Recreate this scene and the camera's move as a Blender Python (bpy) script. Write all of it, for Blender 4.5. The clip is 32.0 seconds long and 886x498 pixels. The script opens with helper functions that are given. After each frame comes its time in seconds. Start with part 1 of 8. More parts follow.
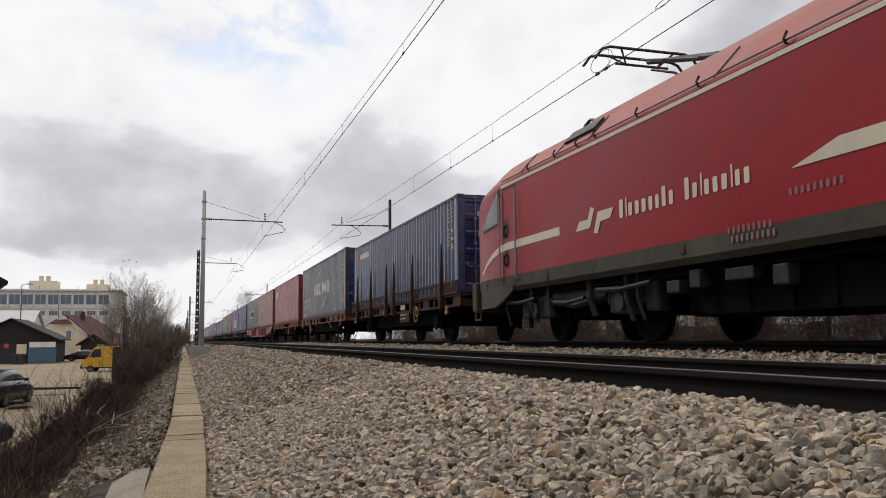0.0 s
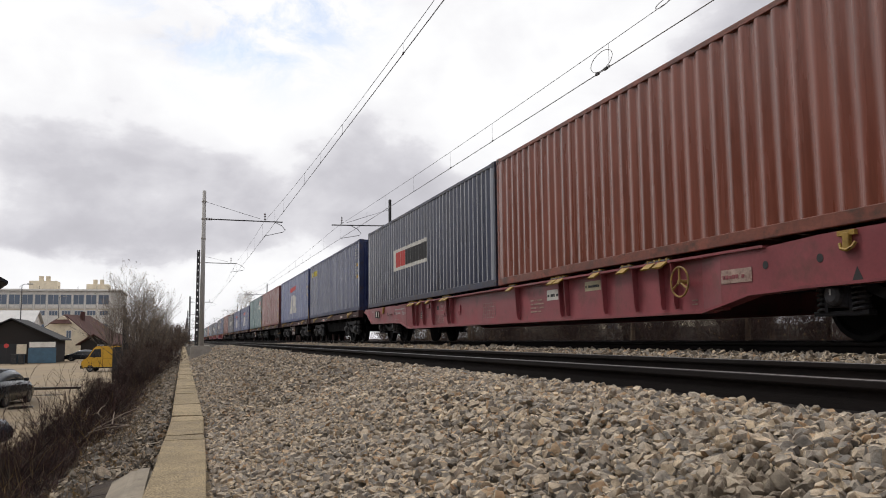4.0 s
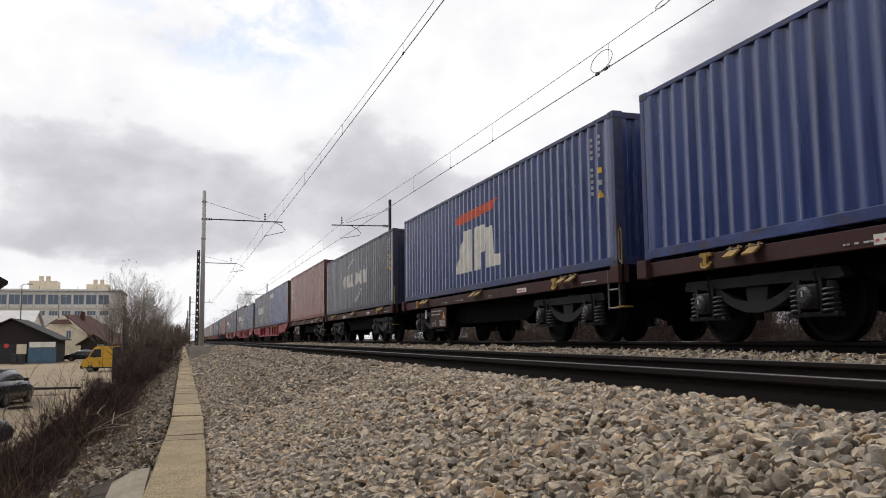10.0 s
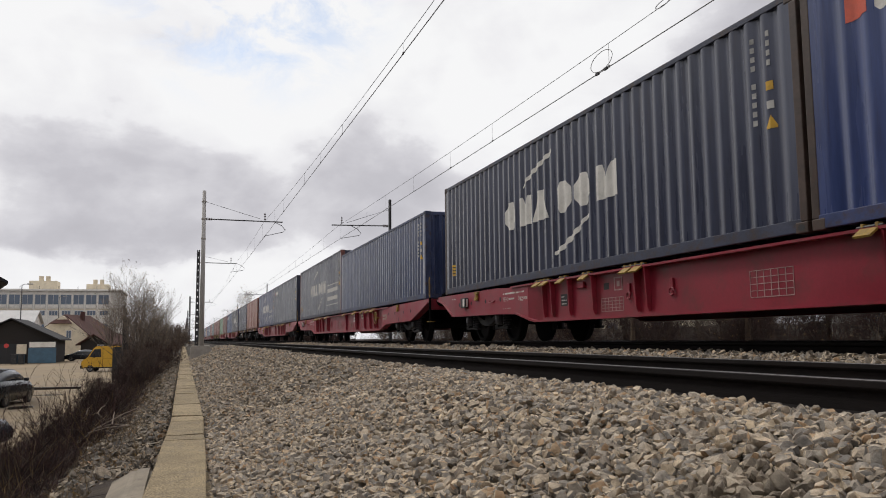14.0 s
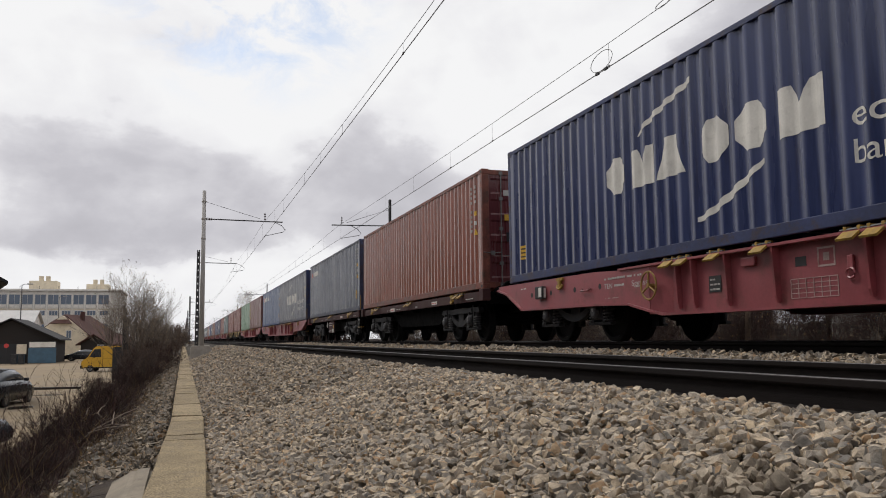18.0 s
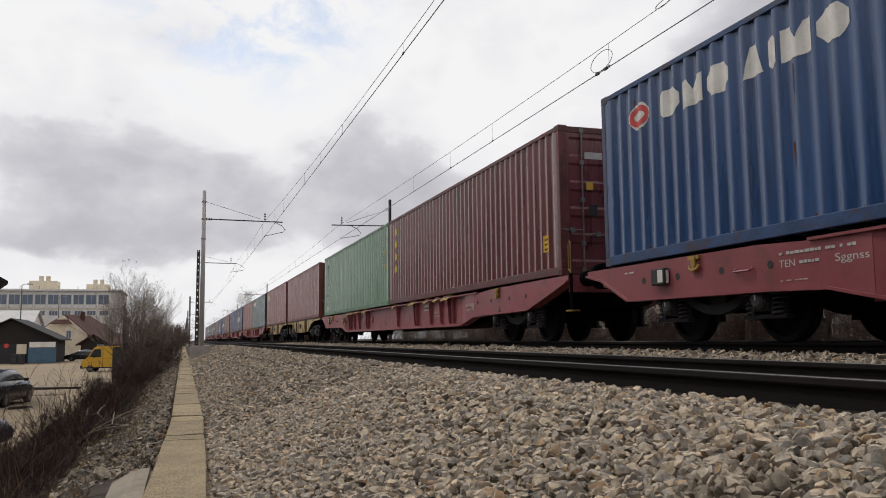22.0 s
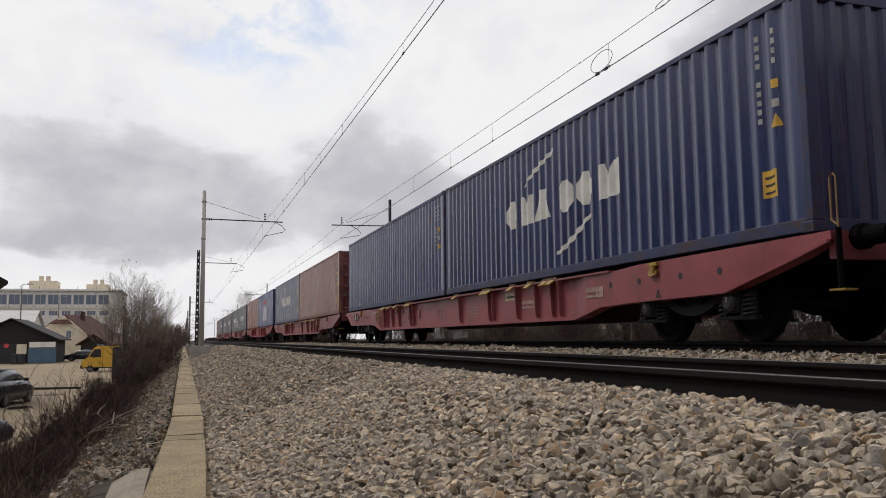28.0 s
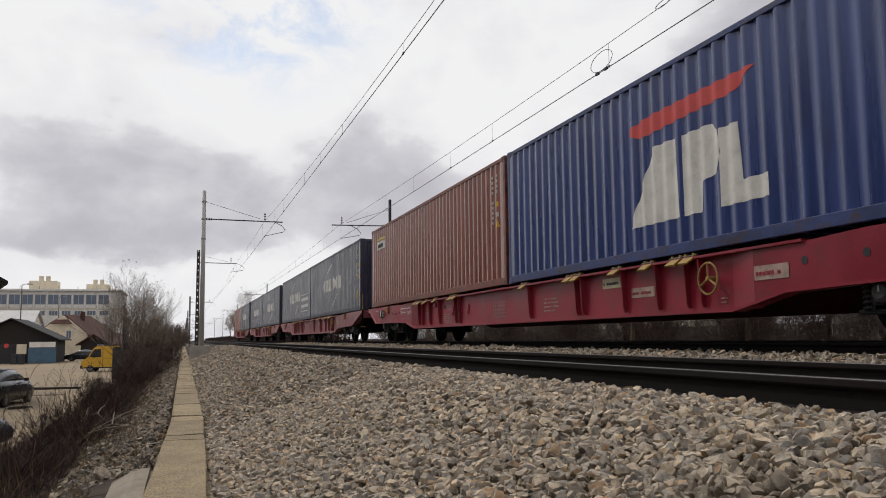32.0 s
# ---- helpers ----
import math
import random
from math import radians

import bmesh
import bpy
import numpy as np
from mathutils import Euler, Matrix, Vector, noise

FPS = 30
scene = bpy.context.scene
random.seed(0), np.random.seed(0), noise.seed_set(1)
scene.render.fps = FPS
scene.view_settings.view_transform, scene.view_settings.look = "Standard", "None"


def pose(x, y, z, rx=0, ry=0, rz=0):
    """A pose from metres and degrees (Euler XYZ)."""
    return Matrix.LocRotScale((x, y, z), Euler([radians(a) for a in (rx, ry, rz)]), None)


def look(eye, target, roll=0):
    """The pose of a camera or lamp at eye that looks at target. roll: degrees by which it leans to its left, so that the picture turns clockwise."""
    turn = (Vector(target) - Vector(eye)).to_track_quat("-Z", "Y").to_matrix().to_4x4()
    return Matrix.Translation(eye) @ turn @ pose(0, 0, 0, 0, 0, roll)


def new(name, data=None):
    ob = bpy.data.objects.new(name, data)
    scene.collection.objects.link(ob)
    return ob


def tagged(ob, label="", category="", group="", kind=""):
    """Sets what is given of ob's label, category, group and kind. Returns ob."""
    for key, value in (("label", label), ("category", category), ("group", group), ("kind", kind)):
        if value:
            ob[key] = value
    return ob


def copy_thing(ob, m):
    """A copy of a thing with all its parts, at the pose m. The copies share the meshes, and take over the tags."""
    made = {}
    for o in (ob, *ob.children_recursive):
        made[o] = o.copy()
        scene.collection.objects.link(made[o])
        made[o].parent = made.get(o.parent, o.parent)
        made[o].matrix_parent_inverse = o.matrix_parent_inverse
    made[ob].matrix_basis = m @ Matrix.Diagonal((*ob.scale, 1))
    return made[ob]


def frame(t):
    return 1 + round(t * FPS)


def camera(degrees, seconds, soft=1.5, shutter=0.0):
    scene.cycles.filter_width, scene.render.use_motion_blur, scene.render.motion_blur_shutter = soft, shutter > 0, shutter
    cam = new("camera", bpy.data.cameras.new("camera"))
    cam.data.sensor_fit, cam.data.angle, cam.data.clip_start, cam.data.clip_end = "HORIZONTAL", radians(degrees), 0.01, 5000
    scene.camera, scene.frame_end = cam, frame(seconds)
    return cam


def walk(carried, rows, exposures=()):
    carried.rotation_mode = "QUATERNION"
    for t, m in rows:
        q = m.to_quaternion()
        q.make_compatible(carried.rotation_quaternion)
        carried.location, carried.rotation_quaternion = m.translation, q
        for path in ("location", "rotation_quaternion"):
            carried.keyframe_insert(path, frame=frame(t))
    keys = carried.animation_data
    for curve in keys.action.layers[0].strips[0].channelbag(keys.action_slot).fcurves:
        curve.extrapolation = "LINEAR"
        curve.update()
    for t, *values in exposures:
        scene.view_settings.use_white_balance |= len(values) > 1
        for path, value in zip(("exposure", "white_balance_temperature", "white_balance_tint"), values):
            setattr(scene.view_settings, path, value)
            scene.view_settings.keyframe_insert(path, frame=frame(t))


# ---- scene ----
# camera: stands still beside the track on the cable-trough path
cam = camera(56.64, 32.0, soft=1.0)
EYE = Vector((0.0, 0.0, 0.08))
YAW, PITCH = radians(17.5), radians(6.19)
AIM = EYE + Vector((math.sin(YAW) * math.cos(PITCH), math.cos(YAW) * math.cos(PITCH), math.sin(PITCH)))
walk(cam, [(0.0, look(EYE, AIM, -0.568)), (32.0, look(EYE, AIM, -0.568))], exposures=[(0.0, -0.14), (2.0, -0.10), (3.5, -0.05), (12.8, -0.05), (14.0, -0.17), (18.0, -0.19), (19.0, -0.12), (20.3, -0.10), (21.2, -0.16), (24.0, -0.23), (32.0, -0.24)])

# ------------------------------------------------------------------ sky and sun
SUN_EL, SUN_AZ = radians(50), radians(-36)   # azimuth from +y, positive to +x


def sky():
    w = bpy.data.worlds.new("sky")
    scene.world = w
    w.use_nodes = True
    nt = w.node_tree
    nt.nodes.clear()
    N = nt.nodes.new
    L = nt.links.new

    def math_(op, a, b=None, clamp=False):
        n = N("ShaderNodeMath")
        n.operation, n.use_clamp = op, clamp
        for k, v in enumerate((a, b)):
            if v is None:
                continue
            if isinstance(v, (int, float)):
                n.inputs[k].default_value = v
            else:
                L(v, n.inputs[k])
        return n.outputs[0]

    out, bg = N("ShaderNodeOutputWorld"), N("ShaderNodeBackground")
    L(bg.outputs[0], out.inputs[0])
    tc = N("ShaderNodeTexCoord")
    sk = N("ShaderNodeTexSky")
    sk.sky_type, sk.sun_disc, sk.sun_elevation, sk.sun_rotation = "NISHITA", False, SUN_EL, SUN_AZ
    sep = N("ShaderNodeSeparateXYZ")
    L(tc.outputs["Generated"], sep.inputs[0])
    co = N("ShaderNodeCombineXYZ")      # clouds are flatter than wide, more so towards the horizon
    L(sep.outputs[0], co.inputs[0]), L(sep.outputs[1], co.inputs[1])
    L(math_("MULTIPLY", math_("MAXIMUM", sep.outputs[2], 0.0), 1.6), co.inputs[2])

    def cloud(scale, detail, rough, dist, off):
        m = N("ShaderNodeMapping")
        m.inputs["Location"].default_value = off
        L(co.outputs[0], m.inputs[0])
        n = N("ShaderNodeTexNoise")
        n.inputs["Scale"].default_value, n.inputs["Detail"].default_value = scale, detail
        n.inputs["Roughness"].default_value, n.inputs["Distortion"].default_value = rough, dist
        L(m.outputs[0], n.inputs[0])
        return n.outputs[0]

    def spot(d, width):
        """A soft mask round the direction d."""
        dp = N("ShaderNodeVectorMath")
        dp.operation = "DOT_PRODUCT"
        nm = N("ShaderNodeVectorMath")
        nm.operation = "NORMALIZE"
        L(tc.outputs["Generated"], nm.inputs[0])
        L(nm.outputs[0], dp.inputs[0])
        dp.inputs[1].default_value = Vector(d).normalized()
        mr = N("ShaderNodeMapRange")
        mr.interpolation_type = "SMOOTHSTEP"
        mr.inputs[1].default_value, mr.inputs[2].default_value = math.cos(radians(width)), 1.0
        L(dp.outputs["Value"], mr.inputs[0])
        return mr.outputs[0]

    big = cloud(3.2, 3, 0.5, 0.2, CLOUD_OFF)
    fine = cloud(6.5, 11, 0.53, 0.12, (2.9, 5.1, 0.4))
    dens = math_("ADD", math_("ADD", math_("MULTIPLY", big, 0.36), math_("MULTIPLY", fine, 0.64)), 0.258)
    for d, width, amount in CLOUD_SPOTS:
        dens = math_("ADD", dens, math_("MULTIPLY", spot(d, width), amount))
    ragged = math_("ADD", sep.outputs[2], math_("MULTIPLY", math_("SUBTRACT", cloud(9.0, 9, 0.6, 0.3, (1.7, 0.3, 0)), 0.5), 0.075))
    base = N("ShaderNodeMapRange")      # the cloud layer ends in a ragged base, with bright haze below it
    base.interpolation_type = "SMOOTHSTEP"
    base.inputs[1].default_value, base.inputs[2].default_value = 0.112, 0.088
    L(ragged, base.inputs[0])
    dens = math_("SUBTRACT", dens, math_("MULTIPLY", base.outputs[0], 0.13))
    ramp = N("ShaderNodeValToRGB")
    r = ramp.color_ramp
    r.elements[0].position, r.elements[0].color = 0.36, (1.04, 1.04, 1.05, 1)
    r.elements[1].position, r.elements[1].color = 0.72, (0.54, 0.53, 0.57, 1)
    for pos, c in ((0.455, (0.955, 0.95, 0.975, 1)), (0.51, (0.77, 0.76, 0.80, 1)), (0.60, (0.63, 0.62, 0.665, 1)), (0.9, (0.30, 0.30, 0.32, 1))):
        e = r.elements.new(pos)
        e.color = c
    L(dens, ramp.inputs[0])
    gain = N("ShaderNodeVectorMath")
    gain.operation = "SCALE"
    L(sk.outputs[0], gain.inputs[0])
    gain.inputs["Scale"].default_value = 0.17
    hole = N("ShaderNodeMath")
    hole.operation, hole.use_clamp = "MULTIPLY", True
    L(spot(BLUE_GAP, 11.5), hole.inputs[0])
    tear = N("ShaderNodeMapRange")
    tear.inputs[1].default_value, tear.inputs[2].default_value = 0.45, 0.60
    L(cloud(11.0, 8, 0.62, 0.4, (4.1, 2.2, 0)), tear.inputs[0])
    L(tear.outputs[0], hole.inputs[1])
    mix = N("ShaderNodeMix")
    mix.data_type = "RGBA"
    L(math_("MULTIPLY", hole.outputs[0], 0.72), mix.inputs["Factor"])
    L(ramp.outputs[0], mix.inputs["A"])
    L(gain.outputs[0], mix.inputs["B"])
    L(mix.outputs["Result"], bg.inputs[0])
    bg.inputs[1].default_value = 1.0


def way(az, el):
    az, el = radians(az), radians(el)
    return (math.sin(az) * math.cos(el), math.cos(az) * math.cos(el), math.sin(el))


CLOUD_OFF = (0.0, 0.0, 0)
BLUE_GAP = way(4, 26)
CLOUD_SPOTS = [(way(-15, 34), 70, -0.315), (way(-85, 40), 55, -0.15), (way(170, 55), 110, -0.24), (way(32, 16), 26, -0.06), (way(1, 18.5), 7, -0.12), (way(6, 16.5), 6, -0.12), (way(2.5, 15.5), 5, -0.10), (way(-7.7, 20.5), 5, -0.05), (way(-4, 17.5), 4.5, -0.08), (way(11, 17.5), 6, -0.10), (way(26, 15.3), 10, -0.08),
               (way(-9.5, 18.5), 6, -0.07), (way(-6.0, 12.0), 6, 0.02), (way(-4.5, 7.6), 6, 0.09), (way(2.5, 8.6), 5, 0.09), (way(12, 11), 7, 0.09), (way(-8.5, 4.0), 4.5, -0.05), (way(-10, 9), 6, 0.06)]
sky()
sun = new("sun", bpy.data.lights.new("sun", "SUN"))
sun.data.energy, sun.data.angle, sun.data.color = 1.75, radians(10), (1.0, 0.95, 0.88)
sun.matrix_world = look((0, 0, 0), [-c for c in way(math.degrees(SUN_AZ), math.degrees(SUN_EL))])

# ------------------------------------------------------------------ materials


def material(name, color, rough=0.6, metal=0.0, vary=0.25, scale=6.0, fine=60.0, bump=0.15, depth=0.01, spread=0.0, stain=None, stain_amount=0.0,
             stretch=(1, 1, 1), islands=0.0, coords="Object", stain_cut=(0.52, 0.7), spec=0.5, grain=None, fade=None, fade_amount=0.0, dust=0.0):
    """A worn surface: tint at two scales, streaks or stains of a second colour, fine relief. spread: variation from object to object; islands: from piece to piece of one mesh."""
    m = bpy.data.materials.new(name)
    m.use_nodes = True
    nt = m.node_tree
    N, L = nt.nodes.new, nt.links.new
    b = nt.nodes["Principled BSDF"]
    b.inputs["Metallic"].default_value = metal
    b.inputs["Specular IOR Level"].default_value = spec
    if dust:
        b.inputs["Sheen Weight"].default_value, b.inputs["Sheen Roughness"].default_value = dust, 0.35
        b.inputs["Sheen Tint"].default_value = (0.82, 0.80, 0.76, 1)
    tc = N("ShaderNodeTexCoord")
    mp = N("ShaderNodeMapping")
    mp.inputs["Scale"].default_value = stretch
    src = tc.outputs[coords]
    if spread or coords == "Object":
        oi = N("ShaderNodeObjectInfo")
        ad = N("ShaderNodeVectorMath")
        ad.operation = "MULTIPLY_ADD"
        L(oi.outputs["Random"], ad.inputs[0])
        ad.inputs[1].default_value = (37.0, 53.0, 71.0)
        L(src, ad.inputs[2])
        src = ad.outputs[0]
    L(src, mp.inputs[0])

    def noise_(s, detail, rg=0.6):
        n = N("ShaderNodeTexNoise")
        n.inputs["Scale"].default_value, n.inputs["Detail"].default_value, n.inputs["Roughness"].default_value = s, detail, rg
        L(mp.outputs[0], n.inputs[0])
        return n.outputs[0]

    def ranged(v, lo, hi, a=0.0, c=1.0):
        n = N("ShaderNodeMapRange")
        n.inputs[1].default_value, n.inputs[2].default_value, n.inputs[3].default_value, n.inputs[4].default_value = lo, hi, a, c
        L(v, n.inputs[0])
        return n.outputs[0]

    n1, n2 = noise_(scale, 4), noise_(fine, 6, 0.7)
    col = N("ShaderNodeRGB")
    col.outputs[0].default_value = (*color, 1)
    cur = col.outputs[0]

    def scaled(cur, v):
        k = N("ShaderNodeVectorMath")
        k.operation = "SCALE"
        L(cur, k.inputs[0])
        L(v, k.inputs["Scale"])
        return k.outputs[0]

    cur = scaled(cur, ranged(n1, 0.3, 0.7, 1 - vary, 1 + vary))
    lo, hi, grain = (0.3, 0.7, vary * 0.5) if grain is None else (0.40, 0.60, grain)
    cur = scaled(cur, ranged(n2, lo, hi, 1 - grain, 1 + grain))
    if spread:
        cur = scaled(cur, ranged(oi.outputs["Random"], 0, 1, 1 - spread, 1 + spread))
    if islands:
        ge = N("ShaderNodeNewGeometry")
        hs = N("ShaderNodeHueSaturation")
        hs.inputs["Hue"].default_value = 0.5
        L(ranged(ge.outputs["Random Per Island"], 0, 1, 0.55, 1.3), hs.inputs["Saturation"])
        L(ranged(ge.outputs["Random Per Island"], 0, 1, 1 - islands, 1 + islands), hs.inputs["Value"])
        L(cur, hs.inputs["Color"])
        cur = hs.outputs[0]
        if name == "ballast_stone":      # a few stones are ochre
            oc = N("ShaderNodeMix")
            oc.data_type = "RGBA"
            L(ranged(ge.outputs["Random Per Island"], 0.93, 0.95, 0, 0.6), oc.inputs["Factor"])
            L(cur, oc.inputs["A"])
            oc.inputs["B"].default_value = (0.26, 0.13, 0.05, 1)
            cur = oc.outputs["Result"]
    if fade:
        fx = N("ShaderNodeMix")
        fx.data_type = "RGBA"
        L(ranged(noise_(scale * 3.1, 7, 0.62), 0.50, 0.72, 0, fade_amount), fx.inputs["Factor"])
        L(cur, fx.inputs["A"])
        fx.inputs["B"].default_value = (*fade, 1)
        cur = fx.outputs["Result"]
    if stain:
        mx = N("ShaderNodeMix")
        mx.data_type = "RGBA"
        L(ranged(noise_(scale * 1.7, 8, 0.68), stain_cut[0], stain_cut[1], 0, stain_amount), mx.inputs["Factor"])
        L(cur, mx.inputs["A"])
        mx.inputs["B"].default_value = (*stain, 1)
        cur = mx.outputs["Result"]
    L(cur, b.inputs["Base Color"])
    L(ranged(n1, 0.3, 0.7, max(0.02, rough - 0.1), min(1, rough + 0.1)), b.inputs["Roughness"])
    if bump:
        bp = N("ShaderNodeBump")
        bp.inputs["Strength"].default_value, bp.inputs["Distance"].default_value = bump, depth
        L(n2, bp.inputs["Height"])
        L(bp.outputs[0], b.inputs["Normal"])
    return m


STONE = material("ballast_stone", (0.290, 0.242, 0.186), 0.92, vary=0.5, scale=16, fine=90, bump=0.8, depth=0.008, islands=0.5, spread=0.26, stain=(0.30, 0.20, 0.11), stain_amount=0.55, stain_cut=(0.58, 0.72), spec=0.3)
STONE_ONE = material("single_stone", (0.298, 0.249, 0.192), 0.92, vary=0.5, scale=0.9, fine=5, bump=0.9, depth=0.010, spread=0.40, stain=(0.30, 0.20, 0.11), stain_amount=0.5, stain_cut=(0.58, 0.72), spec=0.3)
# Dark bed: the shade in the gaps between stones is put into its colour.
BED_SHADE = material("ballast_bed", (0.055, 0.047, 0.038), 0.95, vary=0.35, scale=14, fine=38, bump=1.0, depth=0.05, stain=(0.12, 0.10, 0.08), stain_amount=0.7, spec=0.2)
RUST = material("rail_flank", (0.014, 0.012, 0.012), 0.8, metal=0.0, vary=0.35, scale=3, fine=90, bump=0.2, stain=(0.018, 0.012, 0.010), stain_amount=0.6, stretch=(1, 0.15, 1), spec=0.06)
RAILDULL = material("dull_running_surface", (0.085, 0.082, 0.082), 0.5, metal=1.0, vary=0.15, scale=4, fine=120, bump=0.03, stretch=(4, 0.1, 1))
RAILTOP = material("rail_running_surface", (0.20, 0.195, 0.195), 0.42, metal=1.0, vary=0.12, scale=4, fine=120, bump=0.03, stretch=(4, 0.1, 1))
CONC = material("trough_concrete", (0.275, 0.215, 0.132), 0.95, vary=0.24, scale=3.5, fine=80, bump=0.8, depth=0.01, spread=0.14, grain=0.5, stain=(0.20, 0.165, 0.125), stain_amount=0.6, spec=0.3)
CONC_GREY = material("grey_concrete", (0.40, 0.37, 0.33), 0.9, vary=0.2, scale=3, fine=40, bump=0.3, stain=(0.2, 0.18, 0.16), stain_amount=0.5, spec=0.3)
MASTCONC = material("mast_concrete", (0.40, 0.38, 0.355), 0.85, vary=0.2, scale=1.5, fine=30, bump=0.2, stretch=(3, 3, 0.3), spec=0.3)
STEEL_DK = material("dark_steel", (0.045, 0.043, 0.045), 0.6, metal=0.4, vary=0.3, scale=5, fine=50, bump=0.1)
WIRE = material("copper_wire", (0.12, 0.115, 0.115), 0.5, metal=0.6, vary=0.2)
PORCELAIN = material("insulator_porcelain", (0.05, 0.03, 0.025), 0.25, vary=0.2)
EARTH = material("earth_ground", (0.038, 0.028, 0.022), 0.95, vary=0.4, scale=0.35, fine=3.0, bump=0.6, depth=0.06, stain=(0.12, 0.09, 0.06), stain_amount=0.6, spec=0.2)
YARD = material("yard_gravel", (0.245, 0.19, 0.125), 0.95, vary=0.2, scale=0.18, fine=2.2, bump=0.4, depth=0.03, stain=(0.20, 0.17, 0.14), stain_amount=0.6, spec=0.25)
# ------------------------------------------------------------------ mesh helpers


def box(bm, x0, x1, y0, y1, z0, z1, bevel=0.0):
    v = [bm.verts.new(p) for p in ((x0, y0, z0), (x1, y0, z0), (x1, y1, z0), (x0, y1, z0), (x0, y0, z1), (x1, y0, z1), (x1, y1, z1), (x0, y1, z1))]
    f = [bm.faces.new([v[i] for i in q]) for q in ((3, 2, 1, 0), (4, 5, 6, 7), (0, 1, 5, 4), (1, 2, 6, 5), (2, 3, 7, 6), (3, 0, 4, 7))]
    if bevel:
        bmesh.ops.bevel(bm, geom=list({e for q in f for e in q.edges}), offset=bevel, segments=2, affect="EDGES", profile=0.6)
    return bm


def prism(bm, outline, axis, a, b):
    """Extrudes a 2D outline along axis ('x': outline is (y, z); 'y': (x, z); 'z': (x, y)) from a to b."""
    def at(p, h):
        return {"x": (h, p[0], p[1]), "y": (p[0], h, p[1]), "z": (p[0], p[1], h)}[axis]
    lo, hi = [bm.verts.new(at(p, a)) for p in outline], [bm.verts.new(at(p, b)) for p in outline]
    fs = [bm.faces.new(lo), bm.faces.new(hi[::-1])]
    for i in range(len(outline)):
        j = (i + 1) % len(outline)
        fs.append(bm.faces.new((lo[j], lo[i], hi[i], hi[j])))
    bmesh.ops.recalc_face_normals(bm, faces=fs)
    return bm


def tube(bm, points, r, n=8, r_end=None, caps=True):
    """A round bar along a list of points."""
    pts = [Vector(p) for p in points]
    rings = []
    for i, p in enumerate(pts):
        d = (pts[min(i + 1, len(pts) - 1)] - pts[max(i - 1, 0)]).normalized()
        a = d.orthogonal().normalized() if abs(d.z) > 0.99 else d.cross(Vector((0, 0, 1))).normalized()
        c = d.cross(a)
        rr = r if r_end is None else r + (r_end - r) * i / (len(pts) - 1)
        rings.append([bm.verts.new(p + (a * math.cos(t) + c * math.sin(t)) * rr) for t in [2 * math.pi * k / n for k in range(n)]])
    for u, v in zip(rings, rings[1:]):
        for k in range(n):
            bm.faces.new((u[k], u[(k + 1) % n], v[(k + 1) % n], v[k]))
    if caps and n > 2:
        bm.faces.new(rings[0][::-1]), bm.faces.new(rings[-1])
    return bm


def ring(bm, centre, axis, radius, r, n=20, m=6):
    """A torus, for hand wheels, hoops and tyres."""
    ax = Vector(axis).normalized()
    a = ax.orthogonal().normalized()
    b = ax.cross(a)
    c0 = Vector(centre)
    rows = []
    for i in range(n):
        t = 2 * math.pi * i / n
        d = a * math.cos(t) + b * math.sin(t)
        rows.append([bm.verts.new(c0 + d * (radius + r * math.cos(s)) + ax * r * math.sin(s)) for s in [2 * math.pi * k / m for k in range(m)]])
    for i in range(n):
        u, v = rows[i], rows[(i + 1) % n]
        for k in range(m):
            bm.faces.new((u[k], v[k], v[(k + 1) % m], u[(k + 1) % m]))
    return bm


def lathe(bm, profile, axis_pt, axis="x", n=20):
    """Turns a profile of (offset along the axis, radius) about an axis through axis_pt."""
    rows = []
    for off, rad in profile:
        row = []
        for k in range(n):
            t = 2 * math.pi * k / n
            c, s = rad * math.cos(t), rad * math.sin(t)
            p = {"x": (off, c, s), "y": (c, off, s), "z": (c, s, off)}[axis]
            row.append(bm.verts.new(Vector(axis_pt) + Vector(p)))
        rows.append(row)
    fs = []
    for u, v in zip(rows, rows[1:]):
        for k in range(n):
            fs.append(bm.faces.new((u[k], u[(k + 1) % n], v[(k + 1) % n], v[k])))
    fs += [bm.faces.new(rows[0]), bm.faces.new(rows[-1])]
    bmesh.ops.recalc_face_normals(bm, faces=fs)
    return bm


def mesh_of(bm, mat, name="mesh", smooth=False):
    me = bpy.data.meshes.new(name)
    bm.to_mesh(me)
    bm.free()
    me.materials.append(mat)
    if smooth:
        for p in me.polygons:
            p.use_smooth = True
    return me


def part(name, bm, mat, parent, label="", smooth=False, at=None):
    """Links a bmesh, or a mesh made before, as one mesh object under a thing or a part."""
    me = bm if isinstance(bm, bpy.types.Mesh) else mesh_of(bm, mat, name, smooth)
    ob = new(name, me)
    ob.parent = parent
    if at:
        ob.location = at
    if label:
        ob["label"] = label
    return ob


def thing(name, label, category, group="", at=(0, 0, 0), kind=""):
    ob = new(name)
    ob.empty_display_size = 0.2
    ob.location = at
    return tagged(ob, label, category, group, kind)


def solid(name, bm, mat, label, category="", kind="", group="", smooth=False, at=None):
    ob = new(name, mesh_of(bm, mat, name, smooth))
    if at:
        ob.location = at
    return tagged(ob, label, category, group, kind)


BM = bmesh.new

# ------------------------------------------------------------------ ground, ballast, tracks
NEAR_C, FAR_C = 3.55, 7.26            # track centre lines
NEAR_TOP, FAR_TOP = -0.116, 0.0       # rail heads
RAIL_HALF = 0.7535                    # half distance of the rail centres
YARD_Z = -2.5


